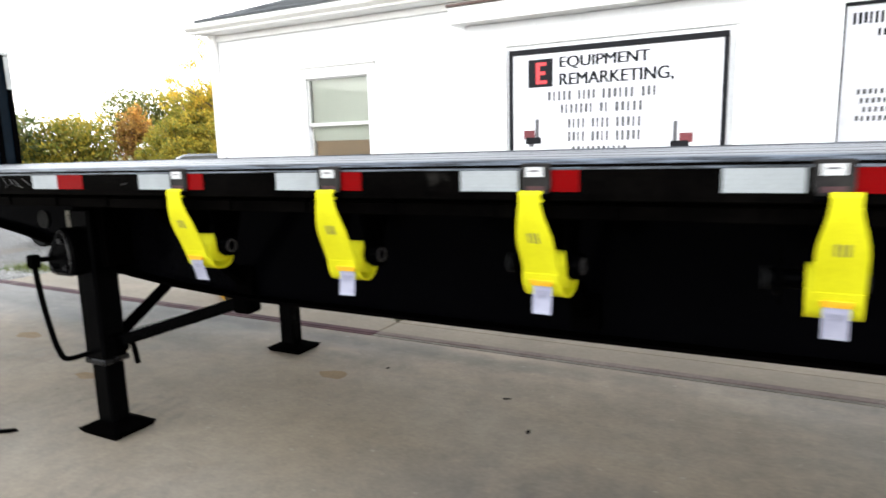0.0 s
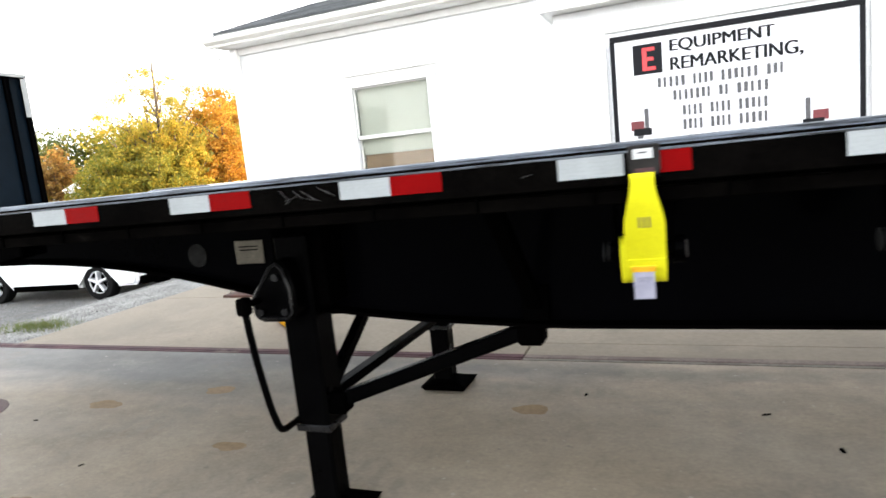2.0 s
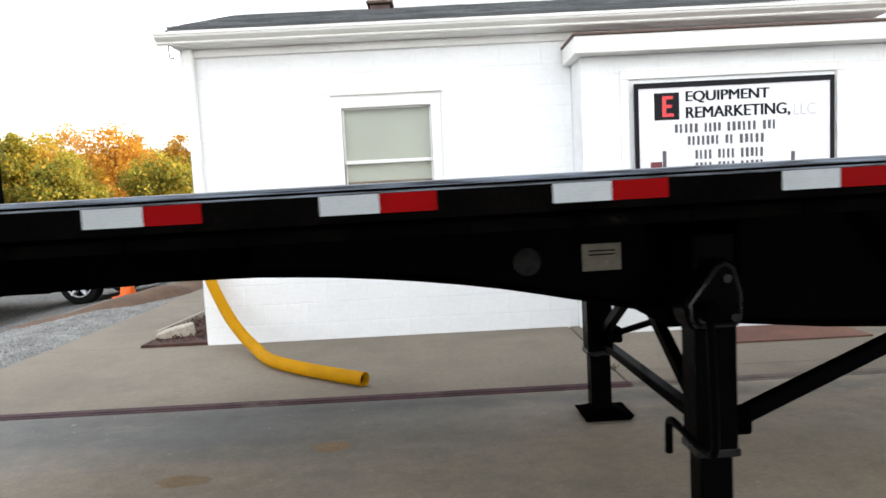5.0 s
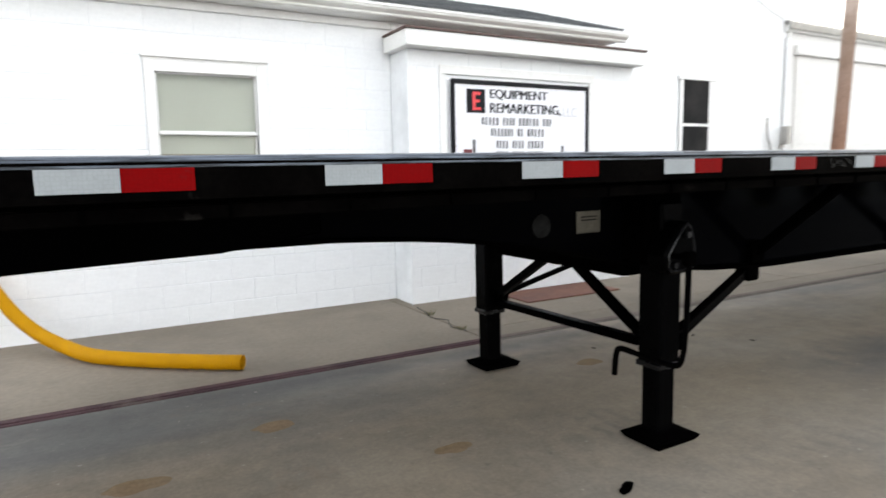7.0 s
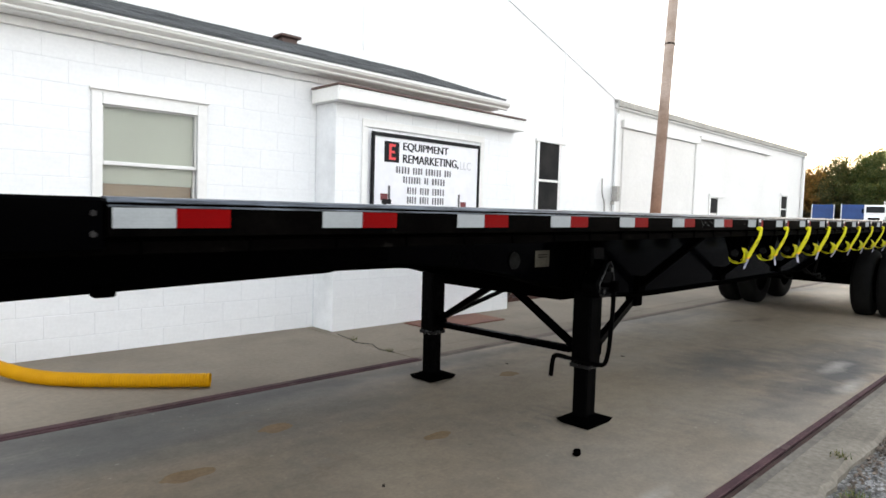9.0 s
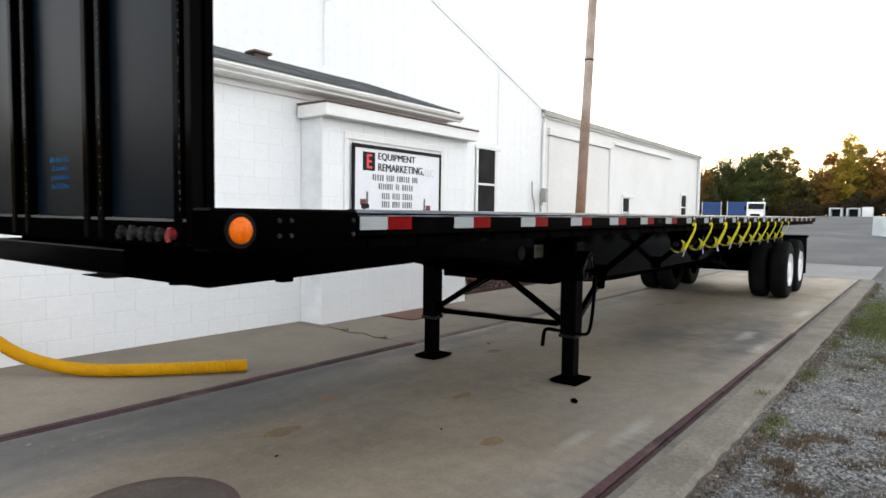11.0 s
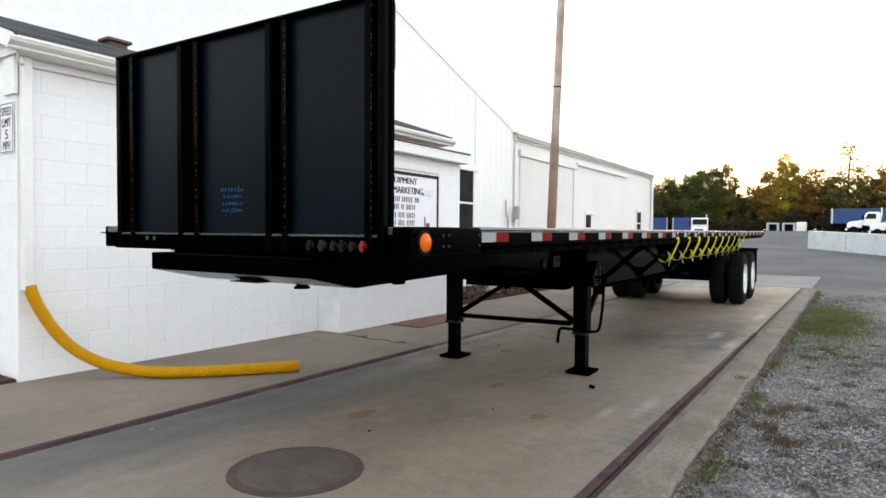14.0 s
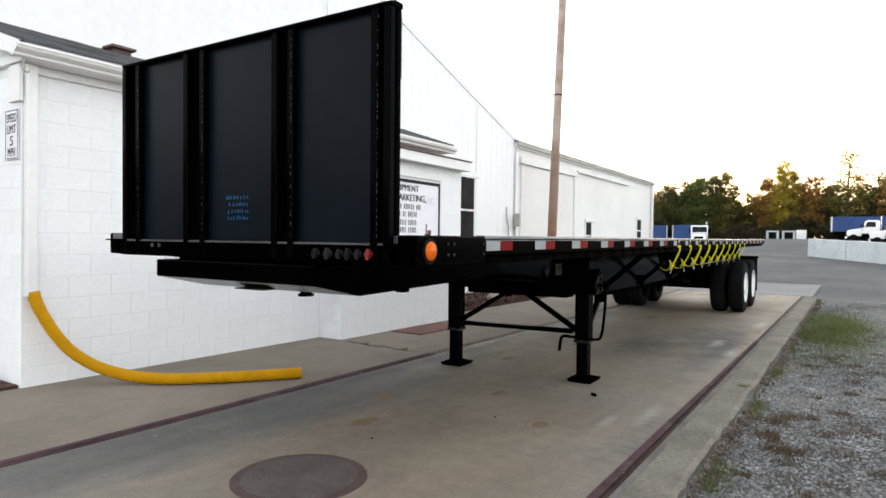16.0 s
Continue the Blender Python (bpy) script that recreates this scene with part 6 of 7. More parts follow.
# cracks with weeds in the walk
b = sweep([(-2.89, 5.5, 0.001), (-2.93, 5.2, 0.001), (-2.99, 5.02, 0.001), (-2.9, 4.85, 0.001), (-3.0, 4.62, 0.001), (-2.96, 4.43, 0.001)], 0.005, 5)
solid("crack", b, M_GAP, "dark crack across the concrete walk", kind="structure")

# ---- vehicles by the path ----
def wheel_parts(parent, x, y, r, w, out, zc):
    """A road wheel: tyre ring, spoked rim. out: +1 or -1, the side its face looks to."""
    prof = ((0.62, 0.0), (0.7, -0.03), (0.93, -0.02), (1.0, 0.12), (1.0, 0.88), (0.93, 1.02), (0.7, 1.03), (0.62, 1.0))
    t = bmesh.new()
    seg = 28
    rings = []
    for k in range(seg):
        a = 2 * math.pi * k / seg
        rings.append([t.verts.new((x + q * r * math.cos(a), y - out * w / 2 + out * w * v, zc + q * r * math.sin(a))) for q, v in prof])
    for k in range(seg):
        p, q = rings[k], rings[(k + 1) % seg]
        for i in range(len(prof) - 1):
            t.faces.new((p[i], p[i + 1], q[i + 1], q[i]))
    tyre = part("tyre", t, M_RUBBER, parent)
    face = y + out * w * 0.42
    rm = rod((x, face - out * 0.09, zc), (x, face - out * 0.06, zc), r * 0.64, seg=28)
    part("rim_back", rm, M_BLACK2, tyre)
    sp = bmesh.new()
    for k in range(5):
        a = 2 * math.pi * k / 5 + 0.3
        beam((x, face, zc), (x + r * 0.62 * math.cos(a), face, zc + r * 0.62 * math.sin(a)), 0.05, 0.115, sp, up=(0, 1, 0), bevel=0.012)
    rod((x, face - out * 0.03, zc), (x, face + out * 0.02, zc), r * 0.16, seg=14, bm=sp)
    ring = sweep([(x + r * 0.62 * math.cos(a), face, zc + r * 0.62 * math.sin(a)) for a in np.linspace(0, 2 * math.pi, 25)], r * 0.045, 6, sp, cap=False)
    part("rim", sp, M_ALLOY, tyre, "bright five-spoke alloy rim")
    return tyre


def suv(name, nose, yc, paint, label, zg, turn=0.0):
    """A car that faces +x with its nose at that x; yc is its middle line."""
    car = thing(name, (nose - 2.3, yc, zg), label, "car", turn=turn)
    L, hw = 4.75, 0.94
    P = lambda pts: [(nose + a, zg + b) for a, b in pts]
    lower = bmesh.new()
    out = P([(-L, 0.42), (-L, 0.9), (-L + 0.06, 1.08), (-1.35, 1.06), (-0.55, 0.98), (-0.12, 0.9), (-0.02, 0.78), (-0.03, 0.36), (-0.1, 0.28), (-0.52, 0.27), (-0.58, 0.5), (-0.74, 0.68), (-0.98, 0.74), (-1.22, 0.68), (-1.38, 0.5), (-1.44, 0.27), (-3.28, 0.27), (-3.34, 0.5), (-3.5, 0.68), (-3.74, 0.74), (-3.98, 0.68), (-4.14, 0.5), (-4.2, 0.27), (-L + 0.1, 0.3)])
    prism(out, "y", yc - hw, yc + hw, lower)
    bmesh.ops.bevel(lower, geom=[e for e in lower.edges if abs(e.verts[0].co.y - e.verts[1].co.y) < 1e-4], offset=0.05, segments=3, affect="EDGES")
    body = part("body", lower, paint, car)
    cab = bmesh.new()
    prism(P([(-L + 0.05, 1.06), (-L + 0.4, 1.62), (-L + 0.8, 1.72), (-2.3, 1.72), (-1.95, 1.64), (-1.2, 1.06)]), "y", yc - hw + 0.12, yc + hw - 0.12, cab, 0.05)
    part("cabin", cab, paint, car)
    for s in (-1, 1):
        y0 = yc + s * (hw - 0.119)
        g = prism(P([(-L + 0.45, 1.12), (-L + 0.65, 1.56), (-2.95, 1.6), (-2.95, 1.12)]), "y", min(y0, y0 + s * 0.004), max(y0, y0 + s * 0.004))
        part("side_window", g, M_CARGLASS, car)
        g = prism(P([(-2.87, 1.12), (-2.87, 1.6), (-2.2, 1.6), (-1.5, 1.12)]), "y", min(y0, y0 + s * 0.004), max(y0, y0 + s * 0.004))
        part("side_window", g, M_CARGLASS, car)
        part("sill", box(nose - 3.2, nose - 1.5, min(yc + s * (hw - 0.02), yc + s * (hw + 0.015)), max(yc + s * (hw - 0.02), yc + s * (hw + 0.015)), zg + 0.24, zg + 0.36, 0.01), M_BLACK2, car)
        part("headlight", box(nose - 0.36, nose - 0.03, min(yc + s * 0.6, yc + s * 0.9), max(yc + s * 0.6, yc + s * 0.9), zg + 0.72, zg + 0.84, 0.03), M_CHROME, car)
        part("mirror", box(nose - 1.62, nose - 1.45, min(yc + s * (hw - 0.02), yc + s * (hw + 0.16)), max(yc + s * (hw - 0.02), yc + s * (hw + 0.16)), zg + 1.1, zg + 1.26, 0.03), paint, car)
        for wx in (-0.98, -3.74):
            wheel_parts(car, nose + wx, yc + s * (hw - 0.13), 0.37, 0.24, s, zg + 0.37)
        part("handle", box(nose - 2.75, nose - 2.55, min(yc + s * hw, yc + s * (hw + 0.02)), max(yc + s * hw, yc + s * (hw + 0.02)), zg + 0.92, zg + 0.95, 0.006), M_CHROME, car)
    part("windscreen", prism(P([(-1.93, 1.6), (-1.9, 1.61), (-1.23, 1.1), (-1.26, 1.09)]), "y", yc - 0.72, yc + 0.72), M_CARGLASS, car)
    part("grille", box(nose - 0.05, nose + 0.005, yc - 0.66, yc + 0.66, zg + 0.42, zg + 0.84, 0.02), M_BLACK, car, "black grille")
    for k in range(4):
        part("grille_bar", box(nose + 0.0, nose + 0.02, yc - 0.64, yc + 0.64, zg + 0.47 + k * 0.09, zg + 0.505 + k * 0.09, 0.006), M_CHROME, car)
    part("lower_bumper", box(nose - 0.3, nose + 0.03, yc - 0.86, yc + 0.86, zg + 0.26, zg + 0.44, 0.04), M_BLACK2, car)
    return car


suv("parked_car", -11.95, 9.72, M_CARWHITE, "white car parked beside the gravel path", ground_z(-13.5, 9.0), 5)
suv("parked_car", -9.98, 12.45, M_CARDARK, "dark car parked beyond the gravel path", ground_z(-11.2, 12.7))

# traffic cone
zc = ground_z(-9.9, 11.2)
cone = thing("traffic_cone", (-9.9, 11.2, zc), "orange plastic traffic cone beside the parked cars", "traffic cone")
part("base", box(-10.1, -9.7, 11.0, 11.4, zc, zc + 0.03, 0.01), M_CONE, cone)
part("body", rod((-9.9, 11.2, zc + 0.03), (-9.9, 11.2, zc + 0.7), 0.14, 0.03, 20), M_CONE, cone)
part("collar", rod((-9.9, 11.2, zc + 0.4), (-9.9, 11.2, zc + 0.5), 0.087, 0.071, 20), M_TAPEW, cone)

# soil berm between path gravel and the cars, with stones
rng = random.Random(31)
bm = bmesh.new()
rows = []
for i in range(50):
    y = 8.6 + i * 0.14
    xc = float(np.interp(y, (7.2, 8.7, 9.3, 10.3, 12.1, 16), (-10.25, -9.72, -9.27, -8.83, -8.55, -8.4))) + 0.08 * noise.noise((y * 0.7, 1, 2))
    rows.append([bm.verts.new((xc + u, y, ground_z(xc, y) - 0.04 + min(1, i / 8) * (0.2 + 0.07 * noise.noise((y * 2, u, 5))) * max(0, 1 - (u / 0.5) ** 2))) for u in np.linspace(-0.6, 0.6, 9)])
for a, b in zip(rows, rows[1:]):
    for k in range(8):
        bm.faces.new((a[k], a[k + 1], b[k + 1], b[k]))
solid("soil_berm", bm, M_SOIL, "low brown soil berm along the gravel path", "soil", kind="structure")
# mulch bed at the building's corner
bed = thing("mulch_bed", (-6.95, 7.0, 0), "small bed of red-brown bark mulch at the corner", "mulch bed")
part("soil", prism([(-7.28, 6.08), (-6.61, 6.08), (-6.61, 9.8), (-7.1, 9.8)], "z", -0.06, 0.03), M_MULCH, bed)
bm = bmesh.new()
for k in range(500):
    x, y = rng.uniform(-7.25, -6.66), rng.uniform(6.14, 9.6)
    beam((x, y, 0.035), (x + rng.uniform(-0.05, 0.05), y + rng.uniform(-0.05, 0.05), 0.045 + rng.uniform(0, 0.03)), 0.012, 0.006, bm)
part("bark_litter", bm, M_MULCH, bed)["kind"] = "stuff"
part("edging", beam((-7.3, 6.5, 0.035), (-7.12, 9.8, 0.035), 0.03, 0.1), M_ROCK, bed)
st = prism([(-0.2, 0.0), (-0.2, 0.055), (-0.13, 0.09), (0.18, 0.15), (0.2, 0.0)], "y", -0.085, 0.085, bevel=0.018)
bmesh.ops.triangulate(st, faces=st.faces)
bmesh.ops.subdivide_edges(st, edges=st.edges, cuts=1)
bmesh.ops.transform(st, verts=st.verts, matrix=Matrix.Translation((-7.08, 6.46, 0.012)) @ Matrix.Rotation(0.3, 4, "Z"))
for v in st.verts:
    v.co += Vector((noise.noise(v.co * 11), noise.noise(v.co * 11 + Vector((5, 0, 0))), noise.noise(v.co * 11 + Vector((0, 7, 0))))) * 0.012
solid("edging_stone", st, M_ROCK, "pale rough stone lying in the mulch", "stone", at=(-7.08, 6.46, 0.01))
# planting strip beyond the bay
bed2 = thing("mulch_bed", (3.5, 6.9, 0), "long dark mulch bed with fallen leaves under the tall wall", "mulch bed")
part("soil", prism([(0.6, 6.12), (9.5, 6.12), (9.5, 7.9), (0.6, 7.9)], "z", -0.05, 0.05), M_MULCH, bed2)
bm = bmesh.new()
for k in range(1500):
    x, y = rng.uniform(0.65, 9.4), 6.14 + 1.7 * rng.random() ** 1.5
    beam((x, y, 0.05), (x + rng.uniform(-0.07, 0.07), y + rng.uniform(-0.07, 0.07), 0.06 + rng.uniform(0, 0.06)), 0.03, 0.008, bm)
part("leaf_litter", bm, M_MULCH, bed2)["kind"] = "stuff"
for k in range(5):
    x, y = 1.2 + k * 0.9, 6.5 + 0.3 * (k % 2)
    s_ = bmesh.new()
    bmesh.ops.create_icosphere(s_, subdivisions=2, radius=1, matrix=Matrix.LocRotScale((x, y, 0.12), Euler((0, 0, k)), (0.17, 0.12, 0.1)))
    for v in s_.verts:
        v.co += v.normal * 0.03 * noise.noise(v.co * 7)
    solid("garden_stone", s_, M_RUST if k % 2 else M_ROCK, "rough garden stone in the mulch bed", "stone", "stones in the mulch bed", at=(x, y, 0.04))

# ---- loose gravel, grass ----
def chips(name, n, draw, size, seed, material, label):
    r = np.random.RandomState(seed)
    c = draw(r, n)
    n = len(c)
    s = r.uniform(size[0], size[1], (n, 1, 1))
    base = np.array([[1, 0, 0], [-1, 0, 0], [0, 1, 0], [0, -1, 0], [0, 0, 0.8], [0, 0, -0.8]], float)
    v = base[None] * r.uniform(0.6, 1.3, (n, 6, 3)) * s
    a = r.uniform(0, 6.28, n)
    ca, sa = np.cos(a)[:, None], np.sin(a)[:, None]
    v = np.stack([v[:, :, 0] * ca - v[:, :, 1] * sa, v[:, :, 0] * sa + v[:, :, 1] * ca, v[:, :, 2]], 2)
    v += c[:, None, :]
    f = np.array([[0, 2, 4], [2, 1, 4], [1, 3, 4], [3, 0, 4], [2, 0, 5], [1, 2, 5], [3, 1, 5], [0, 3, 5]])
    f = (f[None] + 6 * np.arange(n)[:, None, None]).reshape(-1, 3)
    me = bpy.data.meshes.new(name)
    me.from_pydata(v.reshape(-1, 3), [], f)
    me.materials.append(material)
    return tagged(new(name, me), label, "gravel", kind="stuff")


def near_bed(r, n):
    x = -6.8 + 16 * r.rand(n) ** 1.7
    y = 0.57 - 5.5 * r.rand(n) ** 1.3
    keep = r.rand(n) < 0.55 + 0.6 * np.sin(x * 2.1 + y) * np.sin(y * 2.7)
    x, y = x[keep], y[keep]
    return np.stack([x, y, np.full(len(x), -0.046)], 1)


def path_bed(r, n):
    x, y = -8.28 - 2.1 * r.rand(n) ** 1.3, 4.2 + 9.5 * r.rand(n)
    return np.stack([x, y, [ground_z(a, b) + 0.008 for a, b in zip(x, y)]], 1)


def kerb_litter(r, n):
    x = -7.5 + 17 * r.rand(n)
    y = 0.6 - np.abs(r.randn(n)) * 0.05 + 0.015 * np.sin(x * 2.3)
    keep = r.rand(n) < 0.65 + 0.5 * np.sin(x * 1.7) * np.sin(x * 0.63)
    x, y = x[keep], y[keep]
    return np.stack([x, y, np.full(len(x), -0.03) + 0.02 * r.rand(len(x))], 1)


chips("kerb_crumbs", 7000, kerb_litter, (0.005, 0.016), 9, M_EDGE, "brown crumbs of dirt and broken concrete along the kerb edge")
chips("gravel", 120000, near_bed, (0.005, 0.016), 5, M_STONE, "loose pale limestone gravel beside the kerb")
chips("gravel", 34000, path_bed, (0.009, 0.022), 6, M_PATHSTONE, "loose pale gravel between path and cars")


def blades(name, n, draw, length, seed, material, label, category="grass"):
    r = np.random.RandomState(seed)
    c = draw(r, n)
    n = len(c)
    a = r.uniform(0, 6.28, n)
    ln = r.uniform(length[0], length[1], n)
    w = 0.0035
    d = np.stack([np.cos(a), np.sin(a)], 1)
    lean = r.uniform(0.2, 0.9, n)[:, None] * ln[:, None]
    up = ln * r.uniform(0.5, 1.0, n)
    p0 = c + np.concatenate([-d[:, ::-1] * [w, -w], np.zeros((n, 1))], 1)
    p1 = c + np.concatenate([d[:, ::-1] * [w, -w], np.zeros((n, 1))], 1)
    p2 = c + np.concatenate([d * lean, up[:, None]], 1)
    v = np.stack([p0, p1, p2], 1).reshape(-1, 3)
    me = bpy.data.meshes.new(name)
    me.from_pydata(v, [], np.arange(3 * n).reshape(-1, 3))
    me.materials.append(material)
    return tagged(new(name, me), label, category, kind="stuff")


def patch(cx, cy, sx, sy):
    def draw(r, n):
        x, y = cx + sx * r.randn(n), cy + sy * r.randn(n)
        k = y < 0.57
        return np.stack([x[k], y[k], np.full(k.sum(), -0.05)], 1)
    return draw


def clumps(cx, cy, sx, sy, many):
    """Blades gathered in low separate tufts."""
    def draw(r, n):
        k = r.randint(0, many, n)
        ox, oy, sp = cx + sx * r.randn(many), cy + sy * r.randn(many), r.uniform(0.02, 0.07, many)
        x, y = ox[k] + sp[k] * r.randn(n), oy[k] + sp[k] * r.randn(n)
        on = y < 0.57
        return np.stack([x[on], y[on], np.full(on.sum(), -0.05)], 1)
    return draw


def edge(r, n):
    x = r.uniform(-6, 9, n)
    x = x[np.sin(x * 3.3) + 0.6 * np.sin(x * 7.1) > 0.1 + 0.6 * r.rand(len(x))]
    return np.stack([x, 0.57 - np.abs(r.randn(len(x))) * 0.06, np.full(len(x), -0.05)], 1)


blades("grass", 46000, patch(3.0, 0.14, 1.6, 0.3), (0.014, 0.042), 1, M_GRASS, "short green grass patch between kerb and gravel")
blades("grass", 9000, edge, (0.03, 0.1), 2, M_GRASS, "grass tufts along the broken kerb edge")
for i, (cx, cy, s) in enumerate(((-3.2, 0.1, 0.35), (-1.6, -0.3, 0.4), (-4.4, 0.2, 0.3), (-0.2, -0.1, 0.5), (-3.0, -0.9, 0.3), (1.0, -0.8, 0.5), (-1.9, -1.6, 0.4), (-3.9, 0.35, 0.2), (-4.0, -0.3, 0.35))):
    blades("dry_weeds", 1150, clumps(cx, cy, s * 1.3, s * 0.9, 10), (0.018, 0.05), 10 + i, M_DRY, "flattened dry brown weeds in the gravel", "weeds")
blades("grass", 900, lambda r, n: np.stack([-8.95 + 0.25 * r.randn(n), 4.85 + 0.12 * r.randn(n), np.full(n, -0.04)], 1), (0.05, 0.12), 30, M_GRASS, "weeds growing at the edge of the walk")
for x, y in ((-2.93, 5.15), (-2.97, 4.5), (-2.6, 0.72)):
    blades("weed", 34, lambda r, n: np.stack([x + 0.03 * r.randn(n), y + 0.03 * r.randn(n), np.full(n, 0.0)], 1), (0.02, 0.065), 40, M_LEAF_DARK, "small weed growing from a crack", "weed")

# stains of rust and old paint on the slab
rng = random.Random(8)
for i, (x, y, s) in enumerate(((-2.68, 3.2, 0.11), (-4.885, 1.79, 0.1), (-4.9, 3.25, 0.12), (-5.6, 2.9, 0.13), (-4.2, 2.5, 0.1))):
    b = bmesh.new()
    vs = [b.verts.new((x + s * (1 + 0.35 * noise.noise((math.cos(a) * 1.5, math.sin(a) * 1.5, i * 3.1))) * math.cos(a), y + s * 0.55 * (1 + 0.35 * noise.noise((math.cos(a) * 1.5, math.sin(a) * 1.5, i * 3.1))) * math.sin(a), 0.0006)) for a in np.linspace(0, 6.2, 26)]
    b.faces.new(vs)
    solid("rust_stain", b, M_OXIDE, "faint orange rust stain on the concrete", kind="structure")

# ---- yard beyond: barrier, trucks, box trailers ----
bar = thing("concrete_barrier", (34, -1, ground_z(34, 0)), "long low pale concrete barrier wall in the yard", "barrier")
for k in range(9):
    y1 = 2.1 - k * 2.0
    x1 = 35.0 - k * 3.4
    z = ground_z(x1, y1)
    part("barrier_panel", beam((x1, y1, z + 0.52), (x1 - 3.36, y1 - 1.98, ground_z(x1 - 3.4, 0) + 0.5), 0.3, 1.12, bevel=0.03), M_BARRIER, bar)


def truck(x, y, heading, label, scale=0.86):
    z = ground_z(x, y)
    e = thing("truck", (x, y, z), label, "truck", "white trucks in the yard", turn=heading)
    T = lambda bm: (bmesh.ops.translate(bm, vec=(x, y, z), verts=bm.verts), bm)[1]
    part("cab", T(prism([(-3.2, 1.1), (-3.2, 2.85), (-2.9, 2.95), (-1.75, 2.95), (-1.5, 2.75), (-1.2, 1.95), (-1.15, 1.1)], "y", -1.1, 1.1, bevel=0.05)), M_CARWHITE, e)
    part("hood", T(prism([(-1.149, 0.75), (-1.149, 1.85), (0.35, 1.6), (0.55, 1.4), (0.6, 0.75)], "y", -0.95, 0.95, bevel=0.08)), M_CARWHITE, e)
    part("windscreen", T(prism([(-1.47, 2.72), (-1.43, 2.74), (-1.14, 1.98), (-1.18, 1.96)], "y", -0.95, 0.95)), M_CARGLASS, e)
    for s in (-1, 1):
        part("side_window", T(prism([(-2.7, 2.0), (-2.7, 2.7), (-1.75, 2.7), (-1.45, 2.0)], "y", min(s * 1.1, s * 1.108), max(s * 1.1, s * 1.108))), M_CARGLASS, e)
        part("mirror", T(box(-1.35, -1.2, min(s * 1.15, s * 1.4), max(s * 1.15, s * 1.4), 1.9, 2.4, 0.03)), M_BLACK2, e)
        for wx in (-0.2, -4.2, -5.4):
            part("tyre", T(rod((wx, s * 0.8, 0.5), (wx, s * 1.1, 0.5), 0.5, seg=20)), M_RUBBER, e)
    part("grille", T(box(0.58, 0.62, -0.6, 0.6, 0.8, 1.35, 0.02)), M_BLACK2, e)
    part("bumper", T(box(0.5, 0.8, -1.15, 1.15, 0.4, 0.72, 0.05)), M_CHROME, e)
    part("frame", T(box(-6.2, -1.0, -0.45, 0.45, 0.6, 1.0)), M_BLACK2, e)
    e.scale = (scale,) * 3
    part("stack", T(rod((-3.35, 0.8, 1.0), (-3.35, 0.8, 3.5), 0.08)), M_CHROME, e)
    return e


truck(84, 18.1, 188, "white tractor truck parked far across the yard", 1.0)
truck(80, 0.2, 95, "white day-cab truck parked beside a blue trailer")
truck(78, -2.0, 98, "white day-cab truck parked beside a blue trailer")
truck(76, -7.5, 97, "white day-cab truck parked beside a blue trailer")


def box_trailer(x, y, heading, length, label):
    z = ground_z(x, y)
    e = thing("box_trailer", (x, y, z), label, "trailer", "blue box trailers in the yard", turn=heading)
    T = lambda bm: (bmesh.ops.translate(bm, vec=(x, y, z), verts=bm.verts), bm)[1]
    part("body", T(box(0, length, -1.25, 1.25, 1.05, 2.95, 0.05)), M_BLUEBOX, e)
    for k in range(int(length / 1.2)):
        for s in (-1, 1):
            part("panel_rib", T(box(0.5 + k * 1.2, 0.56 + k * 1.2, min(s * 1.25, s * 1.27), max(s * 1.25, s * 1.27), 1.1, 2.9)), M_BLUEBOX, e)
    part("front_cap", T(box(-0.06, 0.0, -1.22, 1.22, 1.1, 2.9, 0.02)), M_BLUEBOX, e)
    for s in (-1, 1):
        part("corner_post", T(box(-0.08, 0.06, min(s * 1.19, s * 1.28), max(s * 1.19, s * 1.28), 1.05, 2.97, 0.01)), M_TRIM, e, "pale corner post")
    for wx in (length - 1.2, length - 2.5):
        part("axle_wheels", T(rod((wx, -1.2, 0.5), (wx, 1.2, 0.5), 0.5, seg=18)), M_RUBBER, e)
    part("landing_leg", T(box(2.2, 2.35, -0.6, -0.45, 0.0, 1.05)), M_BLACK2, e)
    part("landing_leg", T(box(2.2, 2.35, 0.45, 0.6, 0.0, 1.05)), M_BLACK2, e)
    return e


box_trailer(87, 2.4, -86, 14, "long blue box trailer parked before the trees")
box_trailer(86, 24.2, 12, 12, "blue box trailer parked before the trees")
box_trailer(85, 20.6, 8, 12, "blue box trailer parked before the trees")
for i, (y, w) in enumerate(((9.1, 1.45), (7.2, 1.5))):
    z = ground_z(86, y)
    e = thing("concrete_box", (86, y, z), "square pale concrete box section standing on end", "culvert", "concrete boxes in the yard")
    part("side", box(85.5, 87, y - w / 2, y - w / 2 + 0.22, z, z + 0.98, 0.02), M_BARRIER, e)
    part("side", box(85.5, 87, y + w / 2 - 0.22, y + w / 2, z, z + 0.98, 0.02), M_BARRIER, e)
    part("top", box(85.5, 87, y - w / 2, y + w / 2, z + 0.981, z + 1.16, 0.02), M_BARRIER, e)
    # added dark sheet: stands for the shade in the box's opening
    part("back", box(86.9, 86.98, y - w / 2 + 0.22, y + w / 2 - 0.22, z, z + 0.98), M_GAP, e)
solid("white_tank", box(85.4, 86.8, 5.15, 6.3, ground_z(86, 5), ground_z(86, 5) + 1.25, 0.08, seg=2), M_SHEDWALL, "white box-shaped tank in the yard", "tank", at=(86, 5.7, ground_z(86, 5)))

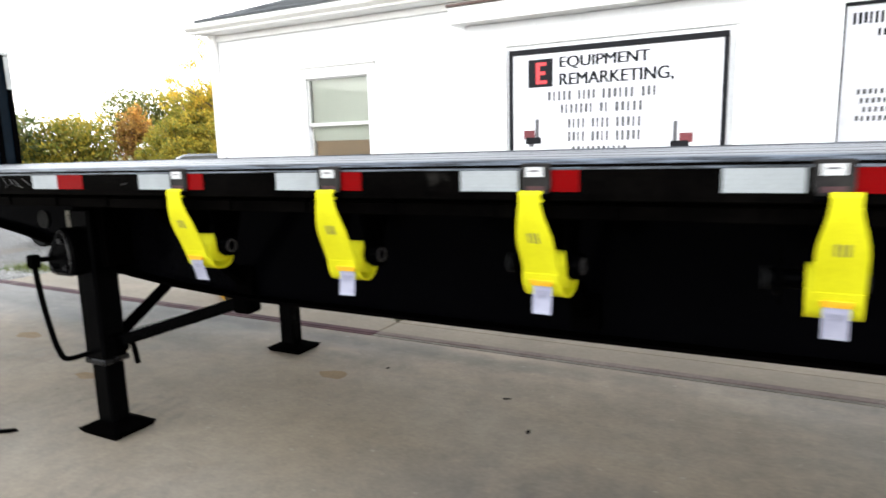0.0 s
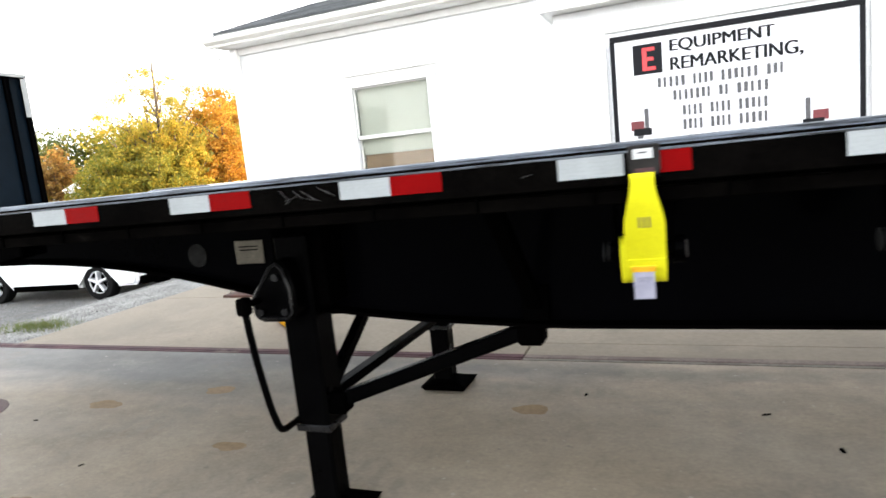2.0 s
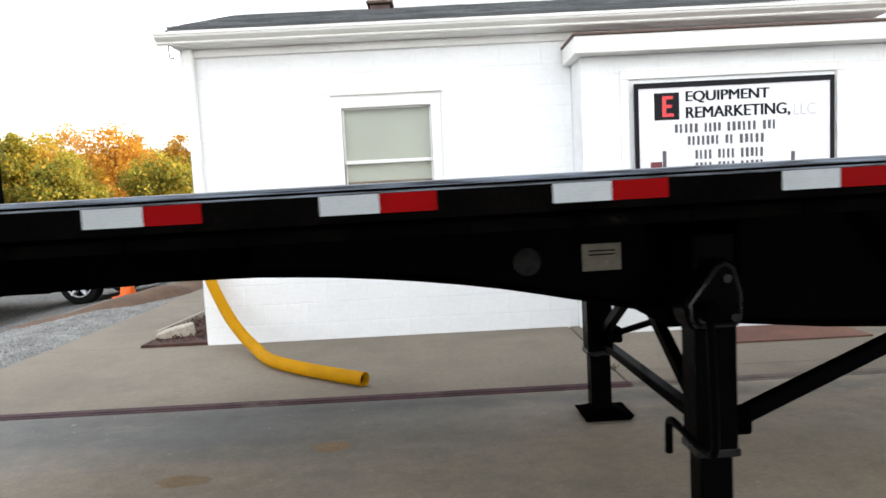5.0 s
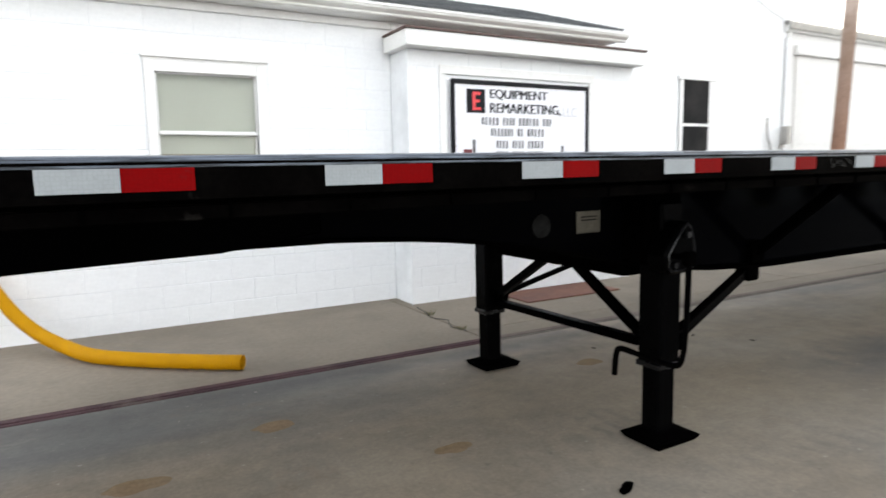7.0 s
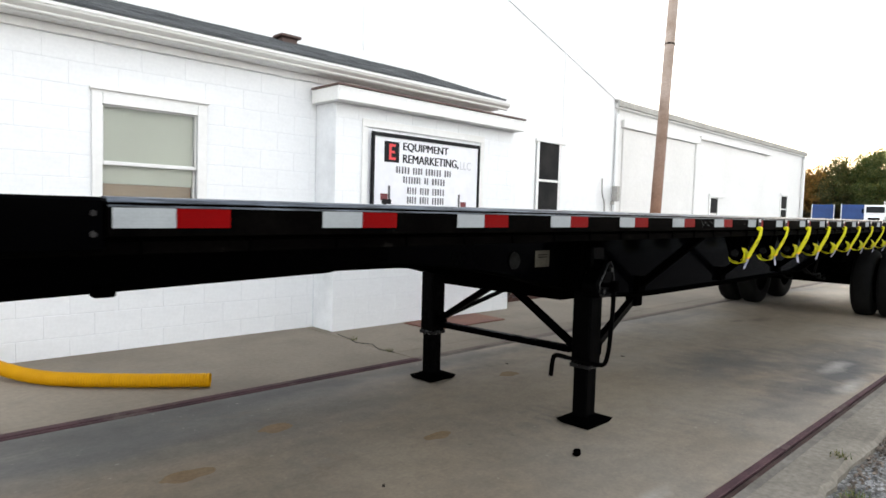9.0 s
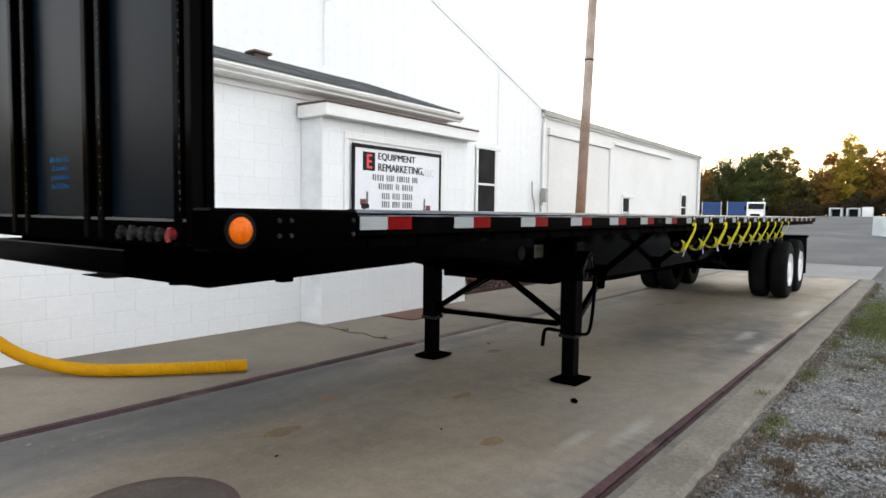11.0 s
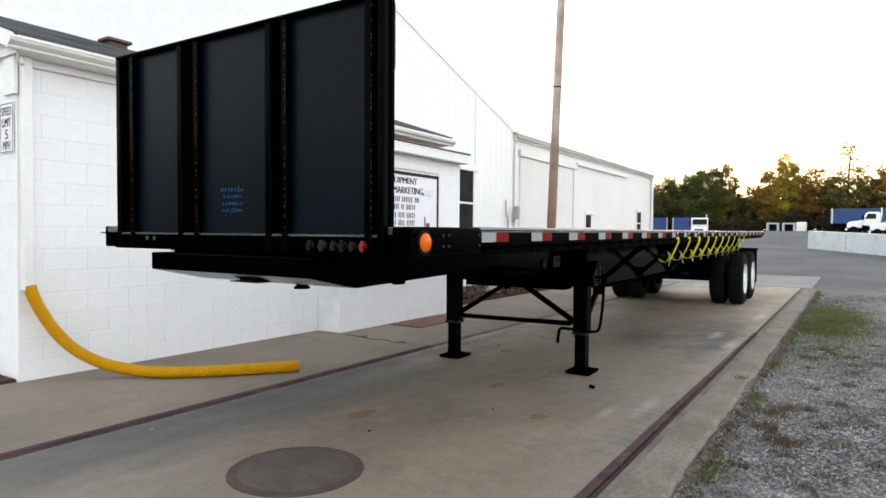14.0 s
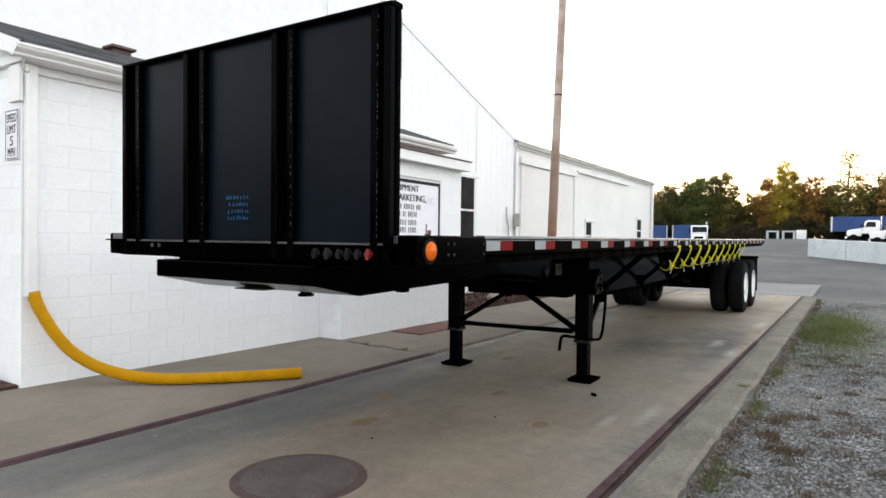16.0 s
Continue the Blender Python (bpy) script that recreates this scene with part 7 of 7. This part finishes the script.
# distant white building to the left, behind the first trees
fh = thing("far_building", (-41, 34, ground_z(-41, 34)), "low white building seen among the trees", "building")
z0 = ground_z(-41, 34)
part("wall", box(-42.6, -39.2, 32, 36, z0 - 0.1, 2.0), M_SHEDWALL, fh)
part("roof", prism([(31.7, 1.95), (34, 2.95), (36.3, 1.95)], "x", -42.9, -38.9), M_TRIM, fh)


# ---- trees ----
def tree(x, y, h, spread, material, seed, n=2200, leaf=0.3, base=0.22, limbs=8, label="", lump=0.22, body=150):
    z0 = ground_z(x, y) - 0.1
    h += 0.6 if x > 80 else 0.0
    r = random.Random(seed)
    q = np.random.RandomState(seed)
    e = thing("tree", (x, y, z0), label, "tree", "trees round the yard")
    lean = (r.uniform(-0.05, 0.05) * h, r.uniform(-0.05, 0.05) * h)
    tr = (0.018 * h + 0.05) * (0.75 if body < 100 else 1.0)
    trunk = curve_pts([(x, y, z0), (x + lean[0] * 0.3, y + lean[1] * 0.3, z0 + h * 0.35), (x + lean[0], y + lean[1], z0 + h * 0.82)], 5)
    b = sweep(trunk, [tr * (1.25 if i == 0 else 1 - 0.8 * i / len(trunk)) for i in range(len(trunk))], 9)
    tips = []
    for k in range(limbs):
        t = r.uniform(0.28, 0.8)
        s = trunk[int(t * (len(trunk) - 1))]
        a = k * 2.4 + r.uniform(-0.4, 0.4)
        ln = spread * r.uniform(0.55, 0.95) * (1.1 - 0.5 * t)
        mid = s + Vector((math.cos(a) * ln * 0.5, math.sin(a) * ln * 0.5, ln * r.uniform(0.25, 0.5)))
        tip = mid + Vector((math.cos(a + 0.3) * ln * 0.5, math.sin(a + 0.3) * ln * 0.5, ln * r.uniform(0.3, 0.7)))
        sweep(curve_pts([s, mid, tip], 3), [tr * 0.42 * (1 - 0.8 * i / 6) for i in range(7)], 6, b)
        tips += [mid, tip]
        for j in range(2):
            w = mid.lerp(tip, r.random())
            o = w + Vector((r.uniform(-1, 1), r.uniform(-1, 1), r.uniform(0.2, 1))) * ln * 0.35
            sweep([w, w.lerp(o, 0.5) + Vector((0, 0, 0.05 * ln)), o], [tr * 0.16, tr * 0.1, tr * 0.04], 5, b)
            tips.append(o)
    part("trunk", b, M_BARK, e)
    # crown: lumps round the limb tips and through an uneven body
    zc, hz = z0 + h * (base + 1) / 2, h * (1 - base) / 2
    cents = [np.array(t) for t in tips]
    while len(cents) < body:
        u = q.randn(3)
        u *= q.rand() ** 0.36 / np.linalg.norm(u)
        wid = spread * (0.95 - 0.35 * max(0, u[2]))
        cents.append(np.array([x + lean[0] * 0.6 + u[0] * wid, y + lean[1] * 0.6 + u[1] * wid, zc + u[2] * hz]))
    cents = np.array(cents)
    idx = q.randint(0, len(cents), n)
    rad = q.uniform(0.6, 1.5, len(cents)) * lump * spread
    d = q.randn(n, 3)
    d *= (q.rand(n, 1) ** 0.45) / np.linalg.norm(d, axis=1, keepdims=True)
    c = cents[idx] + d * rad[idx, None] * np.array([1, 1, 0.75])
    c = c[c[:, 2] > z0 + h * base * 0.5]
    m = len(c)
    a1, a2 = q.randn(m, 3), q.randn(m, 3)
    a1 /= np.linalg.norm(a1, axis=1, keepdims=True)
    a2 -= a1 * (a1 * a2).sum(1, keepdims=True)
    a2 /= np.linalg.norm(a2, axis=1, keepdims=True)
    s = q.uniform(0.5, 1.2, (m, 1)) * leaf
    v = np.stack([c - a1 * s, c - a2 * s * 0.6, c + a1 * s, c + a2 * s * 0.6], 1).reshape(-1, 3) - np.array([x, y, z0])
    me = bpy.data.meshes.new("crown")
    me.from_pydata(v, [], np.arange(4 * m).reshape(-1, 4))
    me.materials.append(material)
    cr = new("crown", me)
    cr.parent = e
    return e


G, O, Y, D, A = M_LEAF_GREEN, M_LEAF_ORANGE, M_LEAF_LIME, M_LEAF_DARK, M_LEAF_GOLD
GL, OL, YL, DL, AL = "tall green tree at the edge of the yard", "tree in orange autumn leaf", "broadleaf tree turning from green to yellow", "dark broadleaf tree in shade", "tree in golden autumn leaf"
R, V = M_LEAF_RUSSET, M_LEAF_OLIVE
RL, VL = "tree in dull russet autumn leaf", "tall olive-brown tree against the low sun"


def grove(rows, seed, n, leaf, base, lump, limbs=9, body=150):
    for i, (x, y, h, s, m, k) in enumerate(rows):
        lb = {G: GL, O: OL, Y: YL, D: DL, A: AL, R: RL, V: VL}[m]
        tree(x, y, h, s, m, seed + i, int(n * k), leaf, base, limbs, lb, lump, body)


# beyond the yard, against the low sun
grove(((92, 31, 9.6, 4.2, D, 1), (92, 28.2, 9, 3.2, R, 0.9), (92, 26.2, 8.6, 2.3, R, 0.7), (91, 24.2, 9.2, 2.6, D, 1), (92, 21.9, 9.9, 3.0, G, 1.2), (91, 19.5, 10, 2.8, G, 1.2), (92, 17.5, 10.2, 2.4, D, 1.1), (92.5, 16.0, 10.9, 1.7, V, 0.8), (93, 14.6, 8.4, 1.5, D, 0.5)), 100, 17000, 0.13, 0.04, 0.34)
grove(((93, 13.2, 7.8, 1.3, V, 0.2), (94, 11.8, 6.8, 1.4, D, 0.35), (92, 10.2, 9.2, 2.0, R, 0.8), (91.5, 8.5, 10.9, 2.1, A, 0.8), (92, 7.0, 9.4, 1.7, V, 0.6), (92, 5.4, 9, 1.9, R, 0.4), (93, 4.0, 9.5, 1.8, R, 0.35), (93, 2.4, 7.6, 2.0, D, 0.8), (91, 0.9, 12.2, 2.6, V, 0.4), (92, -0.8, 8.4, 1.9, V, 0.5), (92, -2.9, 9.4, 2.3, D, 1.1)), 120, 17000, 0.13, 0.06, 0.33, 9)
grove(((90, -5.4, 12, 3.6, R, 1), (92, -9, 12, 4, D, 1), (91, -14, 11, 4.5, G, 1), (93, -20, 12, 4.5, V, 1), (92, -27, 11, 5, D, 1), (95, 37, 11, 5, G, 1), (97, 40, 11, 5, D, 1)), 140, 10000, 0.16, 0.04, 0.27)
for i, y in enumerate(np.arange(-26, 40, 2.6)):
    tree(96 + (i % 3), y + 0.7 * math.sin(i * 2.2), 5.4 + 1.1 * math.sin(i * 1.7), 2.3, D if i % 3 else G, 200 + i, 5000, 0.19, 0.0, 4, "dense dark undergrowth tree below the wood's edge")
for i, y in enumerate(np.arange(-12, 33, 1.7)):
    tree(90.2 + 1.1 * math.sin(i * 2.7), y + 0.5 * math.sin(i * 1.9), 2.0 + 0.7 * math.sin(i * 1.3), 1.6, M_LEAF_BROWN, 400 + i, 3200, 0.15, 0.0, 5, "low brown tangled undergrowth at the wood's edge", 0.3)
# left of the building, lit by the low sun
grove(((-32, 30.4, 11.6, 3.8, A, 1.1), (-34.2, 31.5, 8.6, 2.8, A, 0.8)), 380, 11000, 0.075, 0.2, 0.14, 22, 75)
grove(((-33, 29.4, 5.6, 2.5, Y, 1), (-30.3, 30.2, 6.0, 2.0, A, 0.8), (-29.4, 33, 8.2, 2.3, O, 1), (-36.2, 30, 4.6, 2.0, Y, 0.8), (-33.2, 28, 3.8, 2.8, Y, 0.9), (-30.6, 28.5, 4.2, 2.2, Y, 0.7)), 386, 20000, 0.085, 0.03, 0.22, 12)
grove(((-44, 50, 8.9, 4, Y, 1), (-46.5, 54.5, 9.6, 3.8, A, 1), (-53.5, 55.5, 9.2, 4.2, Y, 1), (-49.5, 58.5, 12, 4.2, A, 1), (-46.2, 61.2, 10.2, 4.4, A, 1), (-50, 80, 13, 6, O, 1.1), (-34, 51.3, 6.6, 3.2, Y, 0.8), (-40.5, 55.5, 9, 3, Y, 1), (-38.8, 56.5, 8, 2.4, O, 0.9)), 300, 13500, 0.17, 0.03, 0.27)
grove(((-45.4, 88, 12.4, 4.6, O, 1), (-41.6, 92, 12, 5, A, 1), (-39, 89, 12.6, 4.6, O, 1), (-36.4, 88, 12.4, 3.4, O, 1), (-32, 90.6, 13.2, 4.8, O, 1), (-30.5, 86, 12, 4, A, 1), (-27.5, 91.5, 13.2, 5, O, 1), (-22, 93, 12, 6, O, 1), (-48.5, 90, 12, 4.5, A, 1)), 320, 12500, 0.2, 0.03, 0.27)
grove(((-51, 32, 4.9, 3.4, Y, 1), (-49, 36.2, 6.0, 2.0, R, 0.5), (-54, 28, 5.2, 4, G, 1), (-58, 22, 6, 4, Y, 1), (-37, 36, 5.5, 3.5, G, 1), (-39, 42, 6, 4, Y, 1), (-60, 45, 9, 5, G, 1)), 340, 8000, 0.17, 0.03, 0.3)
grove(((-62, 62, 12, 6, A, 1), (-58, 70, 13, 6, O, 1), (-30, 60, 7.5, 4, Y, 1), (-40, 58, 9, 5, A, 1), (-38, 68, 11, 5, O, 1), (-54, 47, 9, 5, Y, 1)), 360, 9000, 0.2, 0.03, 0.28)

# ---- painted blocks of the office walls ----
BLOCKS = {}


def block_mesh(w, h, axis):
    key = (round(w, 3), round(h, 3), axis)
    if key not in BLOCKS:
        v = [(0, 0, 0), (w, 0, 0), (w, 0, h), (0, 0, h), (0.003, -0.0027, 0.003), (w - 0.003, -0.0027, 0.003), (w - 0.003, -0.0027, h - 0.003), (0.003, -0.0027, h - 0.003)]
        if axis == "x":
            v = [(b, -a, c) for a, b, c in v]
        BLOCKS[key] = sheet(v, [(4, 5, 6, 7), (0, 1, 5, 4), (1, 2, 6, 5), (2, 3, 7, 6), (3, 0, 4, 7)], "block", M_BLOCK)
    return BLOCKS[key]


def lay(parent, a0, a1, z0, z1, plane, axis="y", hole=None, shift=0.0):
    """Running-bond blocks on a wall face from a0 to a1 along the wall; hole: (a0, a1, z0, z1) left open."""
    L, H, J, V = 0.4064, 0.2032, 0.0042, 0.002
    row = 0
    z = z0
    while z < z1 - 0.02:
        h = min(H, z1 - z)
        a = a0 - (L / 2 if row % 2 else 0.0) - shift
        while a < a1:
            spans = [(max(a, a0), min(a + L, a1))]
            if hole and z + h > hole[2] + 0.01 and z < hole[3] - 0.01:
                spans = [s for s in ((spans[0][0], min(spans[0][1], hole[0])), (max(spans[0][0], hole[1]), spans[0][1])) if s[1] > s[0]]
            for s0, s1 in spans:
                if s1 - s0 > 0.03:
                    w = s1 - s0 - V
                    at = (s0 + V / 2, plane, z + J / 2) if axis == "y" else (plane, s1 - V / 2, z + J / 2)
                    piece("block", block_mesh(w, h - J, axis), parent, at)
            a += L
        z += H
        row += 1


lay(wall_front, WX0, BX0 - 0.001, -0.03, WTOP - 0.002, WY + 0.005, hole=(-5.2, -4.15, 1.02, 2.413))
lay(bay, BX0, BX1, -0.03, 2.57, BY + 0.005, shift=0.1)
lay(wall_end, WY, WALLY, -0.03, 3.0, WX0 + 0.005, "x")
